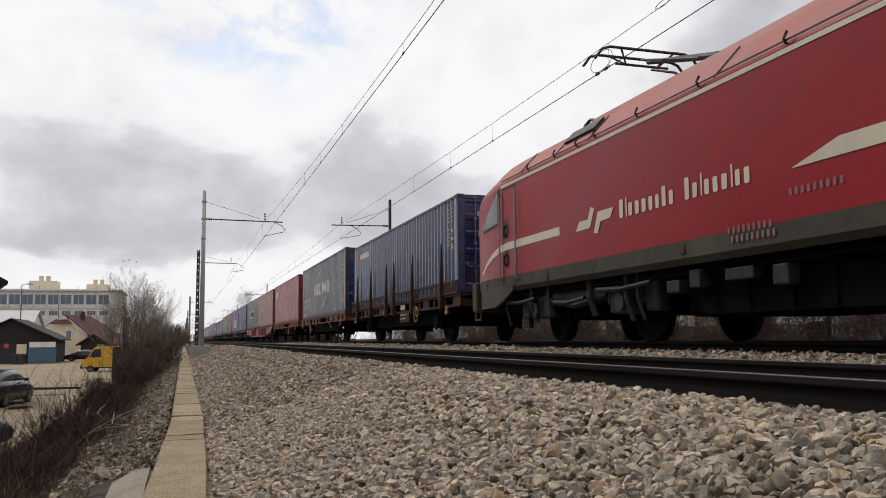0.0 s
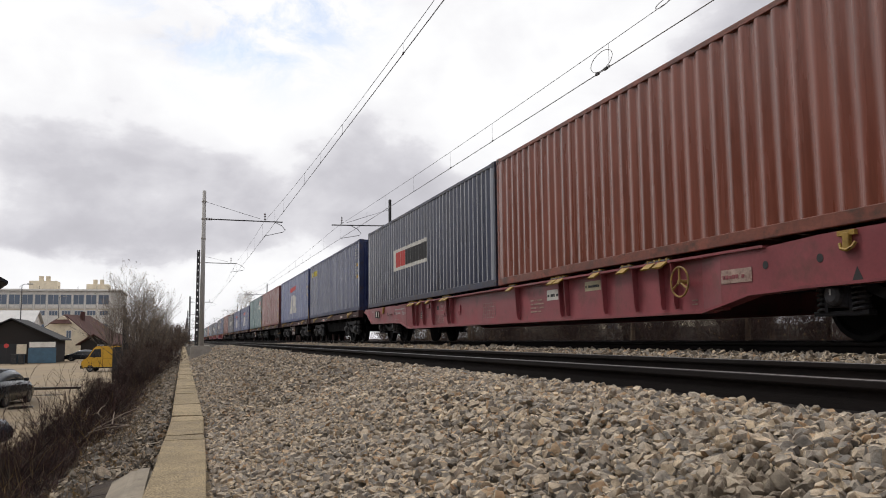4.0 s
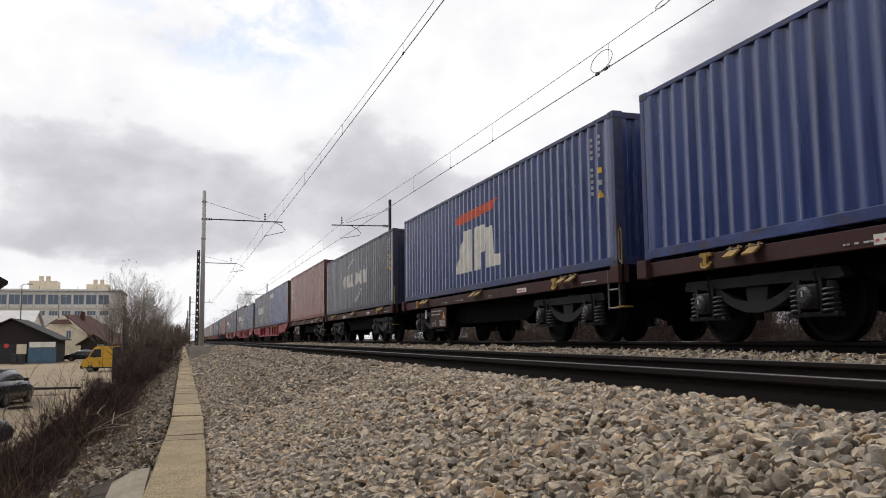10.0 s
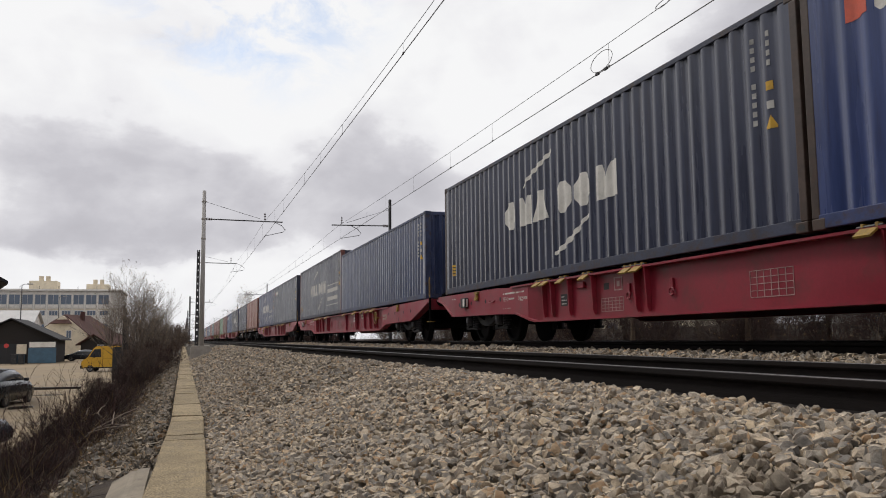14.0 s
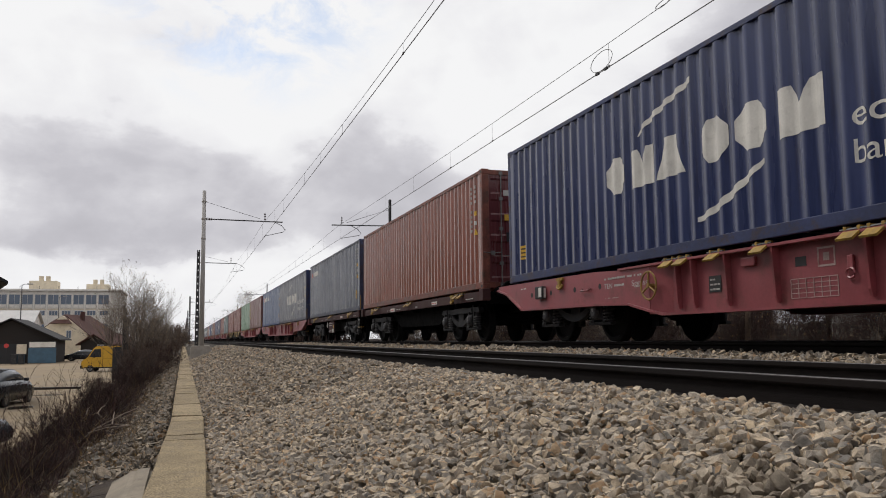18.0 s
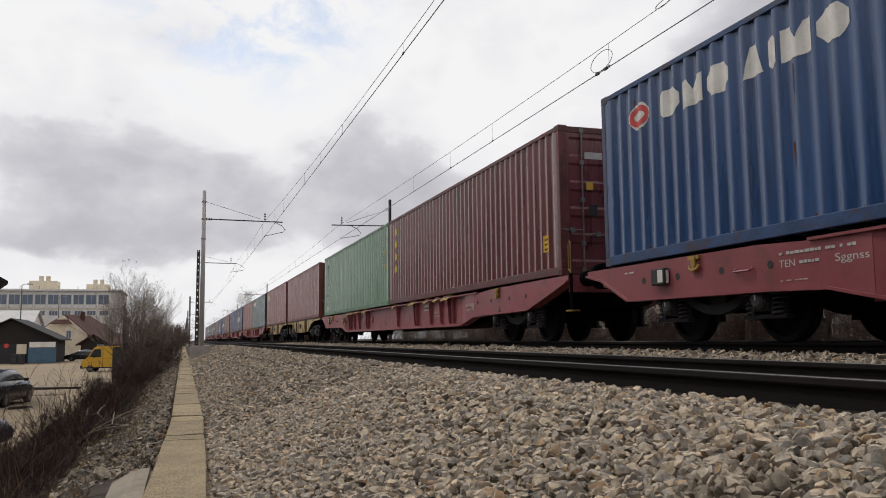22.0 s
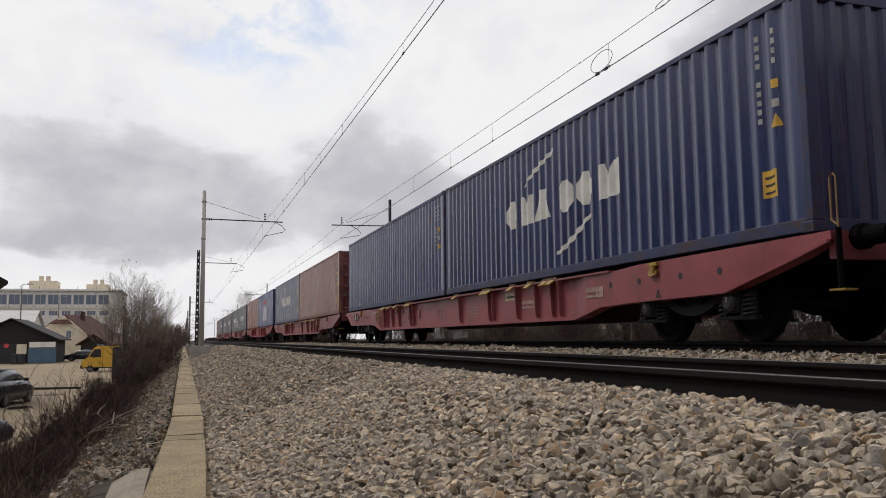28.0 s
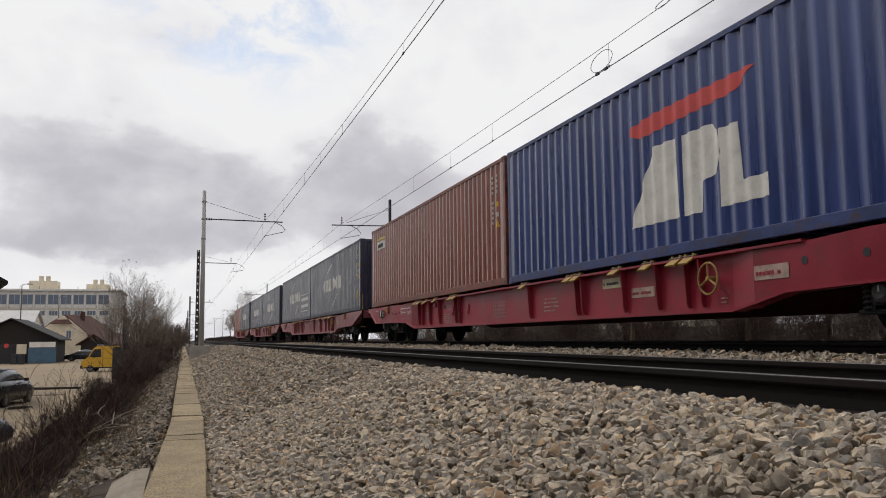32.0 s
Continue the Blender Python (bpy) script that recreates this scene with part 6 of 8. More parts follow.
# ------------------------------------------------------------------ locomotive
LOCO_RED = material("loco_red", (0.278, 0.010, 0.017), 0.38, vary=0.10, scale=0.9, fine=20, bump=0.03, stain=(0.18, 0.022, 0.026), stain_amount=0.5, spec=0.28)
LOCO_ROOF = material("loco_roof_red", (0.30, 0.060, 0.042), 0.55, vary=0.16, scale=1.1, fine=24, bump=0.05, stain=(0.15, 0.06, 0.04), stain_amount=0.75)
LOCO_GREY = material("loco_skirt_grey", (0.066, 0.058, 0.045), 0.75, vary=0.3, scale=1.6, fine=20, bump=0.08, stain=(0.038, 0.031, 0.026), stain_amount=0.8, spec=0.3)
LETTER = material("worn_lettering", (0.21, 0.115, 0.11), 0.6, vary=0.2, scale=3, fine=30, bump=0.03)
CREAM = material("cream_stripe", (0.60, 0.54, 0.42), 0.5, vary=0.1, scale=2, fine=30, bump=0.03)
GEAR = material("loco_running_gear", (0.028, 0.027, 0.028), 0.55, metal=0.2, vary=0.4, scale=4, fine=30, bump=0.2, stain=(0.07, 0.062, 0.055), stain_amount=0.7, spec=0.3)
GLASSY = material("cab_glass", (0.02, 0.022, 0.025), 0.08, vary=0.05, bump=0.0)


def locomotive(place):
    """Place: its tail end. The body reaches forward from y = 0 to y = -18.9."""
    root = thing("locomotive", "red electric locomotive with grey skirt and folded pantograph", "locomotive", "", (FAR_C, 0, 0))
    n = -18.9
    # cross-section of one half, from the skirt's foot to the roof's edge
    side = [(1.40, 0.94), (1.46, 1.02), (1.47, 1.23), (1.47, 2.96), (1.44, 3.06), (1.06, 3.46), (0.95, 3.53)]

    def ends(y):
        """How far the section is drawn in near the rounded ends: in width, in roof height."""
        d = min(-y, y - n)
        k = max(0.0, min(1.0, d / 1.9))
        e = math.sqrt(1 - (1 - k) ** 2)
        return 0.80 + 0.20 * e, 0.25 + 0.75 * e

    ys = [0.0, -0.05, -0.15, -0.35, -0.65, -1.0, -1.4, -1.9, -2.6, -4.5, -7, -9.5, -12, -14.5, -16.3, -17.0, -17.5, -17.9, -18.25, -18.55, -18.75, -18.85, n]

    def skin(lo, hi, mat, name, out=0.0):
        bm = BM()
        pts = [p for p in side if lo - 1e-6 <= p[1] <= hi + 1e-6]
        for s in (-1, 1):
            rows = []
            for y in ys:
                w, r = ends(y)
                rows.append([bm.verts.new((s * (x * w + out), y, z if z < 1.9 else 1.9 + (z - 1.9) * (0.55 + 0.45 * r))) for x, z in pts])
            for a, b in zip(rows, rows[1:]):
                for i in range(len(pts) - 1):
                    bm.faces.new((a[i], a[i + 1], b[i + 1], b[i]))
        bmesh.ops.recalc_face_normals(bm, faces=bm.faces)
        return part(name, bm, mat, root, smooth=False)

    skin(0.94, 1.23, LOCO_GREY, "skirt")
    skin(1.23, 3.06, LOCO_RED, "body_side")
    skin(3.06, 3.53, LOCO_ROOF, "roof_flank")
    bm = BM()
    rows = []
    for y in ys:
        w, r = ends(y)
        z = 1.9 + 1.63 * (0.55 + 0.45 * r)
        rows.append([bm.verts.new((x * w, y, z + (0.10 * r if x == 0 else 0))) for x in (-0.95, -0.5, 0, 0.5, 0.95)])
    for a, b in zip(rows, rows[1:]):
        for i in range(4):
            bm.faces.new((a[i], a[i + 1], b[i + 1], b[i]))
    part("roof", bm, LOCO_ROOF, root)
    for y in (0.0, n):
        bm = BM()
        w, r = ends(y)
        ring_ = [(x * w, z if z < 1.9 else 1.9 + (z - 1.9) * (0.55 + 0.45 * r)) for x, z in side]
        prism(bm, ring_ + [(-x, z) for x, z in ring_[::-1]], "y", y - 0.02, y + 0.02)
        part("front_wall", bm, LOCO_RED, root)
        d = 1 if y == 0 else -1
        bm = BM()
        prism(bm, [(-0.95, 2.05), (0.95, 2.05), (0.85, 2.72), (-0.85, 2.72)], "y", y + d * 0.022, y + d * 0.03)
        part("windscreen", bm, GLASSY, root, "dark tinted windscreen")
        bm = BM()
        box(bm, -1.38, 1.38, min(y - d * 0.15, y + d * 0.10), max(y - d * 0.15, y + d * 0.10), 0.62, 1.22, 0.03)
        part("buffer_beam", bm, LOCO_GREY, root)
        buffers(root, y + d * 0.08, d, LOCO_GREY)
        for s in (-1, 1):
            bm = BM()
            tube(bm, [(s * 0.85, y + d * 0.02, 1.55), (s * 0.85, y + d * 0.06, 1.55)], 0.11, 14)
            part("headlight", bm, GLASSY, root)
    bm = BM()
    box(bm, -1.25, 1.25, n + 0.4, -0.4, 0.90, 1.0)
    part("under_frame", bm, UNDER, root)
    S = -1.474      # the side towards the camera
    def on_side(y0, y1, low, high, mat, name, out=0.004, k=10):
        lo = low if callable(low) else (lambda y: low)
        hi = high if callable(high) else (lambda y: high)
        bm = BM()
        pts = [(y0 + (y1 - y0) * i / k) for i in range(k + 1)]
        a = [bm.verts.new((S * ends(y)[0] - out, y, lo(y))) for y in pts]
        b = [bm.verts.new((S * ends(y)[0] - out, y, hi(y))) for y in pts]
        for i in range(k):
            bm.faces.new((a[i + 1], a[i], b[i], b[i + 1]))
        return part(name, bm, mat, root)
    on_side(-17.0, -1.9, 2.93, 2.985, CREAM, "cream_line")
    # cab side window, door with hand rails
    on_side(-1.78, -0.75, lambda y: 2.30 - (y + 1.78) * 0.05, lambda y: 2.92 - max(0, (y + 1.78)) * 0.52, GLASSY, "cab_window", 0.003)
    on_side(-1.80, -1.70, 2.26, 2.95, BLACKMARK, "window_post", 0.006, 1)
    on_side(-1.80, -0.72, lambda y: 2.25 - (y + 1.78) * 0.05, lambda y: 2.30 - (y + 1.78) * 0.05, BLACKMARK, "window_seal", 0.006)
    for y0, y1, z0, z1 in ((-2.62, -2.59, 1.02, 2.90), (-1.98, -1.95, 1.02, 2.90), (-2.62, -1.95, 2.88, 2.91)):
        on_side(y0, y1, z0, z1, BLACKMARK, "door_joint", 0.003, 1)
    for y in (-2.68, -1.90):
        bm = BM()
        tube(bm, [(S + 0.01, y, 1.15), (S - 0.05, y, 1.2), (S - 0.05, y, 2.75), (S + 0.01, y, 2.8)], 0.016, 6)
        part("hand_rail", bm, GALV, root)
    for z in (1.55, 2.10):
        bm = BM()
        tube(bm, [(S - 0.005, -2.12, z + 0.10), (S - 0.04, -2.12, z + 0.05), (S - 0.04, -2.12, z - 0.08), (S - 0.005, -2.12, z - 0.12)], 0.025, 6)
        part("door_handle", bm, BLACKMARK, root)
    # livery: sweeping cream stripe, arrow emblem, lettering bars
    on_side(-4.45, -0.62, lambda y: 1.72 if y < -2.2 else 1.72 - (y + 2.2) ** 2 * 0.155, lambda y: 1.86 if y < -2.2 else 1.86 - (y + 2.2) ** 2 * 0.19, CREAM, "cream_stripe")
    def flat(pieces, y0, z0, mat, name):
        bm = BM()
        for pts in pieces:
            bm.faces.new([bm.verts.new((S - 0.004, y0 - u, z0 + v)) for u, v in pts])
        bmesh.ops.remove_doubles(bm, verts=bm.verts, dist=1e-4)
        return part(name, bm, mat, root)
    flat([[(0, 0.08), (0.46, 0.08), (0.40, 0.22), (0.12, 0.22)], [(0.46, 0.08), (0.62, 0.36), (0.50, 0.39), (0.40, 0.22)]], -5.03, 1.62, CREAM, "emblem")
    flat([[(0.80, 0.14), (1.08, 0.15), (1.20, 0.29), (0.72, 0.29)], [(0.58, -0.01), (0.70, -0.03), (0.80, 0.14), (0.72, 0.29)]], -5.03, 1.62, CREAM, "emblem")
    y = -6.38
    for w, h in ((0.13, 0.26), (0.03, 0.27), (0.13, 0.18), (0.13, 0.18), (0.13, 0.18), (0.12, 0.18), (0.11, 0.18), (0.12, 0.26), (0.12, 0.18), (0, 0), (0.12, 0.27), (0.12, 0.18), (0.03, 0.27), (0.12, 0.18), (0.12, 0.18), (0.13, 0.18), (0.03, 0.26), (0.11, 0.18), (0.12, 0.18)):
        if w > 0.05:
            flat([[(0.012, 0), (w - 0.042, 0), (w - 0.03, 0.02), (w - 0.03, h - 0.02), (w - 0.042, h), (0.012, h), (0, h - 0.02), (0, 0.02)]], y, 1.72, CREAM, "lettering_mark")
        elif w:
            flat([[(0, 0), (w, 0), (w, h), (0, h)]], y, 1.72, CREAM, "lettering_mark")
        y -= (w or 0.14) + 0.042
    on_side(-16.3, -9.8, lambda y: 1.74, lambda y: 1.92 if y < -10.1 else 1.92 - (y + 10.1) * 0.6, CREAM, "cream_stripe")
    for a, b, z in ((-10.55, -9.75, 1.47), (-9.55, -8.75, 1.20), (-9.6, -8.8, 1.10)):
        yy = b
        while yy > a + 0.05:
            on_side(yy - 0.042, yy, z, z + 0.078, LETTER, "number_bar", 0.004, 1)
            yy -= 0.085
    # roof: cooler grille, grab hooks, insulators and the folded pantograph
    bm = BM()
    prism(bm, [(-1.26, 3.26), (-1.08, 3.45), (-1.11, 3.48), (-1.29, 3.29)], "y", -5.35, -4.3)
    part("roof_grille", bm, STEEL_DK, root, "dark roof grille")
    for y in (-3.2, -4.3, -5.1, -5.7, -6.9, -8.3, -9.8, -11.2, -13.0, -15.0):
        bm = BM()
        tube(bm, [(S + 0.02, y, 3.04), (S - 0.03, y - 0.03, 3.08), (S - 0.01, y - 0.06, 3.15)], 0.016, 6)
        part("roof_hook", bm, STEEL_DK, root)
    on_side(-17.0, -1.95, 3.045, 3.07, BLACKMARK, "gutter", 0.012)
    bm = BM()
    hatch = [(0.98, 3.48), (0.86, 3.66), (-0.86, 3.66), (-0.98, 3.48)]
    prism(bm, hatch, "y", -14.6, -4.2)
    for v in bm.verts:
        if v.co.y > -5 and v.co.z > 3.6:
            v.co.y -= 0.45
    part("roof_hatch", bm, LOCO_ROOF, root)
    for y in (-2.75, -4.22, -5.45, -8.6, -11.5):
        bm = BM()
        prism(bm, [(-1.445, 3.06), (-1.065, 3.465), (-1.075, 3.475), (-1.455, 3.07)], "y", y, y + 0.018)
        part("panel_joint", bm, BLACKMARK, root)
    bm = BM()
    tube(bm, [(-0.75, -4.0, 3.52), (-0.75, -4.05, 3.68), (-0.75, -4.25, 3.74), (-0.75, -4.45, 3.68)], 0.03, 6)
    part("roof_cable", bm, BLACKMARK, root)
    for py, up in ((-6.6, 1.0), (-13.6, 0.0)):
        base = 3.62
        d = 1 if up else -1
        p = part("pantograph", box(BM(), -0.45, 0.45, py - 0.7, py + 0.7, base + 0.20, base + 0.26, 0.01), STEEL_DK, root, "raised black pantograph" if up else "folded black pantograph")
        for sx in (-0.4, 0.4):
            for dy in (-0.6, 0.6):
                bm = BM()
                insulator(bm, (sx, py + dy, base - 0.05), (sx, py + dy, base + 0.20), 0.06, 3)
                part("insulator", bm, PORCELAIN, p)
        knee = (0, py - d * 0.2, base + 0.46)
        top = (0, py + d * 1.7, base + (0.98 if up else 0.5))
        bm = BM()
        tube(bm, [(0, py + d * 0.4, base + 0.28), knee], 0.075, 8)
        part("lower_arm", bm, STEEL_DK, p)
        bm = BM()
        tube(bm, [knee, top], 0.06, 8, 0.04)
        part("upper_arm", bm, STEEL_DK, p)
        bm = BM()
        tube(bm, [(0.12, py + d * 0.6, base + 0.30), (0.1, py + d * 1.1, base + (0.62 if up else 0.42)), (0, py + d * 1.6, top[2] - 0.16)], 0.022, 6)
        tube(bm, [(-0.3, py - d * 0.1, base + 0.42), (-0.25, py + d * 1.5, top[2] - 0.05)], 0.018, 6)
        part("steady_rod", bm, STEEL_DK, p)
        bm = BM()
        for dy in (0.0, 0.42):
            z = top[2] + 0.20
            yy = top[1] + d * dy
            tube(bm, [(-0.98, yy, z - 0.22), (-0.85, yy, z - 0.05), (-0.70, yy, z), (0.70, yy, z), (0.85, yy, z - 0.05), (0.98, yy, z - 0.22)], 0.024, 6)
        for sx in (-0.5, 0.5):
            tube(bm, [(sx, top[1], z), (sx * 0.6, top[1] + d * 0.2, top[2]), (sx, top[1] + d * 0.42, z)], 0.018, 6)
        tube(bm, [(-0.5, top[1] + d * 0.2, top[2]), (0.5, top[1] + d * 0.2, top[2])], 0.022, 6)
        part("collector_head", bm, STEEL_DK, p)
    # bogies, transformer, pipes
    for y in (-4.5, -14.4):
        b = part("bogie", box(BM(), -1.03, 1.03, -0.5, 0.5, 0.45, 0.85, 0.03), UNDER, root, "near-black two-axle locomotive bogie", at=(0, y, 0))
        for s in (-1, 1):
            bm = BM()
            prism(bm, [(-2.0, 0.62), (-1.8, 0.84), (1.8, 0.84), (2.0, 0.62), (1.7, 0.50), (0.9, 0.62), (-0.9, 0.62), (-1.7, 0.50)], "x", min(s * 1.02, s * 1.20), max(s * 1.02, s * 1.20))
            for dy in (-1.5, 1.5):
                box(bm, min(s * 1.05, s * 1.26), max(s * 1.05, s * 1.26), dy - 0.22, dy + 0.22, 0.40, 0.78, 0.05)
                tube(bm, [(s * 1.26, dy, 0.57), (s * 1.32, dy, 0.57)], 0.13, 14)
                tube(bm, [(s * 1.16, dy - 0.42, 0.56), (s * 1.16, dy - 0.42, 0.90)], 0.09, 10)
                tube(bm, [(s * 1.16, dy + 0.42, 0.56), (s * 1.16, dy + 0.42, 0.90)], 0.09, 10)
            tube(bm, [(s * 1.22, -1.0, 0.70), (s * 1.24, 0.0, 0.58), (s * 1.22, 1.0, 0.70)], 0.05, 8)
            box(bm, min(s * 1.10, s * 1.20), max(s * 1.10, s * 1.20), 2.0, 2.3, 0.25, 0.80, 0.02)
            part("side_frame", bm, GEAR, b)
        for dy in (-1.5, 1.5):
            wheelset(b, dy)
    bm = BM()
    box(bm, -1.05, 1.05, -11.6, -7.3, 0.32, 0.94, 0.08)
    part("transformer_tank", bm, UNDER, root)
    for y0, z0, z1, r in ((-1.7, 0.30, 0.92, 0.03), (-2.9, 0.34, 0.94, 0.05), (-3.6, 0.45, 0.94, 0.035), (-5.1, 0.40, 0.94, 0.05), (-6.2, 0.30, 0.94, 0.04), (-6.5, 0.30, 0.94, 0.025)):
        part("sand_pipe", tube(BM(), [(-1.30, y0, z1), (-1.32, y0 - 0.03, (z0 + z1) / 2), (-1.26, y0 - 0.10, z0)], r, 8), GEAR, root)
    for y0, y1, z0 in ((-1.8, -3.1, 0.74), (-3.9, -5.0, 0.66), (-5.4, -6.9, 0.78)):
        part("brake_pipe", tube(BM(), [(-1.34, y0, z0), (-1.36, (y0 + y1) / 2, z0 - 0.03), (-1.34, y1, z0 + 0.02)], 0.035, 8), GEAR, root)
    for y0, w, z0, h in ((-7.3, 0.28, 0.62, 0.16), (-7.8, 0.22, 0.66, 0.22), (-8.5, 0.5, 0.70, 0.14), (-9.3, 0.24, 0.60, 0.22)):
        bm = BM()
        box(bm, -1.36, -1.20, y0 - w, y0, z0, z0 + h, 0.02)
        part("equipment_box", bm, GEAR, root)
    # dark apron of the transformer with its sloped end, cable ducts and brake gear behind the pipes
    for s in (-1, 1):
        part("tank_apron", prism(BM(), [(-7.0, 0.95), (-7.9, 0.34), (-11.2, 0.34), (-12.0, 0.95)], "x", min(s * 1.06, s * 1.18), max(s * 1.06, s * 1.18)), UNDER, root)
        part("underframe", box(BM(), min(s * 1.0, s * 1.30), max(s * 1.0, s * 1.30), -16.8, -2.2, 0.84, 0.985), UNDER, root)
    for y0 in (-2.45, -3.35, -5.75, -6.75):
        part("brake_unit", box(BM(), -1.24, -1.06, y0 - 0.16, y0 + 0.16, 0.42, 0.86, 0.04), GEAR, root)
    for y0 in (-8.1, -8.7, -9.4, -10.0):
        part("tank_rib", box(BM(), -1.205, -1.18, y0 - 0.02, y0 + 0.02, 0.38, 0.90), UNDER, root)
    # deep skirt under the cab, with its step holes, and the shunter's step frame at the corner
    for s in (-1, 1):
        bm = BM()
        rows = []
        for y, z in ((0.0, 0.66), (-0.4, 0.66), (-0.9, 0.66), (-1.45, 0.66), (-1.9, 0.78), (-2.4, 0.96)):
            x = s * (1.466 * ends(y)[0])
            rows.append([bm.verts.new(p) for p in ((x, y, z), (x, y, 1.05), (x - s * 0.05, y, 1.05), (x - s * 0.05, y, z))])
        for a, b in zip(rows, rows[1:]):
            for i in range(4):
                k = (i + 1) % 4
                bm.faces.new((a[i], a[k], b[k], b[i]))
        bm.faces.new(rows[0]), bm.faces.new(rows[-1])
        bmesh.ops.recalc_face_normals(bm, faces=bm.faces)
        part("cab_skirt", bm, LOCO_GREY, root)
        bm = BM()
        xa, xb = min(s * 1.24, s * 1.20), max(s * 1.24, s * 1.20)
        for y0, y1, z0, z1 in ((-0.02, 0.34, 1.02, 1.20), (-0.02, 0.34, 0.74, 0.86), (-0.02, 0.34, 0.44, 0.48), (-0.02, 0.06, 0.86, 1.02), (0.28, 0.34, 0.86, 1.02), (-0.02, 0.02, 0.48, 0.74), (0.31, 0.34, 0.48, 0.74)):
            box(bm, xa, xb, y0, y1, z0, z1)
        part("step_frame", bm, LOCO_GREY, root, "grey corner step frame with two openings")
    for y0, y1, z0, z1 in ((-0.95, -0.70, 1.06, 1.17), (-2.55, -2.05, 1.04, 1.17), (-3.95, -3.80, 1.06, 1.20), (-7.9, -7.8, 1.08, 1.19)):
        on_side(y0, y1, z0, z1, BLACKMARK, "skirt_opening", 0.003, 2)
    for z in (1.50, 2.05):
        on_side(-2.22, -2.04, z - 0.10, z + 0.24, BLACKMARK, "handle_recess", 0.003, 2)
    MOVERS.append((root, place))


locomotive(PLACES[0] - 1.50)

# ------------------------------------------------------------------ vegetation
BARK = material("bark", (0.115, 0.088, 0.068), 0.9, vary=0.3, scale=3, fine=30, bump=0.3, spec=0.2, islands=0.3)
GREYTWIG = material("grey_twigs", (0.19, 0.155, 0.125), 0.9, vary=0.3, scale=2, fine=20, bump=0.0, spec=0.15, islands=0.4)
TWIG = material("bare_twigs", (0.12, 0.092, 0.077), 0.9, vary=0.3, scale=2, fine=20, bump=0.0, spec=0.15, islands=0.5)
DARKTWIG = material("dark_bramble", (0.058, 0.037, 0.033), 0.9, vary=0.35, scale=1.2, fine=14, bump=0.0, spec=0.15, islands=0.5)
DRYGRASS = material("dead_grass", (0.155, 0.112, 0.065), 0.9, vary=0.3, scale=1.5, fine=20, bump=0.0, spec=0.15, islands=0.45)
BUDS = material("dry_leaves", (0.27, 0.19, 0.11), 0.85, vary=0.3, scale=2, fine=20, bump=0.0, spec=0.2, islands=0.5)
PALEWOOD = material("dead_branch", (0.22, 0.175, 0.14), 0.9, vary=0.2, scale=3, fine=30, bump=0.2, spec=0.2)


def segments_mesh(name, segs, mat, sides=3):
    """Many thin tapered sticks in one mesh: rows of (from, to, radius, end radius)."""
    a = np.array([s[0] for s in segs], float)
    b = np.array([s[1] for s in segs], float)
    r0 = np.array([s[2] for s in segs], float)[:, None]
    r1 = np.array([s[3] for s in segs], float)[:, None]
    d = b - a
    d /= np.linalg.norm(d, axis=1)[:, None] + 1e-9
    ref = np.where(np.abs(d[:, 2:3]) > 0.9, np.array([[1.0, 0, 0]]), np.array([[0, 0, 1.0]]))
    u = np.cross(d, ref)
    u /= np.linalg.norm(u, axis=1)[:, None] + 1e-9
    v = np.cross(d, u)
    V = np.zeros((len(segs), sides * 2, 3))
    for k in range(sides):
        t = 2 * math.pi * k / sides
        w = u * math.cos(t) + v * math.sin(t)
        V[:, k], V[:, sides + k] = a + w * r0, b + w * r1
    F = []
    for k in range(sides):
        j = (k + 1) % sides
        F += [(k, j, sides + j), (k, sides + j, sides + k)]
    F = (np.array(F)[None] + (np.arange(len(segs)) * sides * 2)[:, None, None]).reshape(-1, 3).astype(np.int32)
    V = V.reshape(-1, 3).astype(np.float32)
    me = bpy.data.meshes.new(name)
    me.vertices.add(len(V)), me.loops.add(F.size), me.polygons.add(len(F))
    me.vertices.foreach_set("co", V.ravel())
    me.loops.foreach_set("vertex_index", F.ravel())
    me.polygons.foreach_set("loop_start", np.arange(0, F.size, 3, dtype=np.int32))
    me.update(calc_edges=True)
    me.materials.append(mat)
    return me


def grow(rnd, p, d, length, r, level, thick, thin, leaves, wide=0.65, dense=1.0):
    """One limb and what springs from it."""
    n = 4 if level > 0 else 2
    q = Vector(p)
    for i in range(n):
        d = (d + Vector((rnd.gauss(0, 0.13), rnd.gauss(0, 0.13), rnd.gauss(0.05, 0.08)))).normalized()
        e = q + d * (length / n)
        ra, rb = r * (1 - 0.75 * i / n), r * (1 - 0.75 * (i + 1) / n)
        if level > 0:
            (thick if level > 1 else thin).append((q[:], e[:], ra, rb))
        q = e
        if level > 0 and i > 0 or (level > 0 and n == 2):
            for _ in range(max(1, round(dense * (rnd.choice((2, 3, 3)) if level > 1 else rnd.choice((2, 3, 4)))))):
                side = Vector((rnd.gauss(0, 1), rnd.gauss(0, 1), rnd.gauss(0.25, 0.5))).normalized()
                grow(rnd, q, (d * 0.75 + side * wide).normalized(), length * rnd.uniform(0.38, 0.60), rb * 0.64 + 0.0018, level - 1, thick, thin, leaves, wide, dense)
    if level == 0:
        thin.append((tuple(p), q[:], r, r * 0.25))
        leaves.append(q[:])


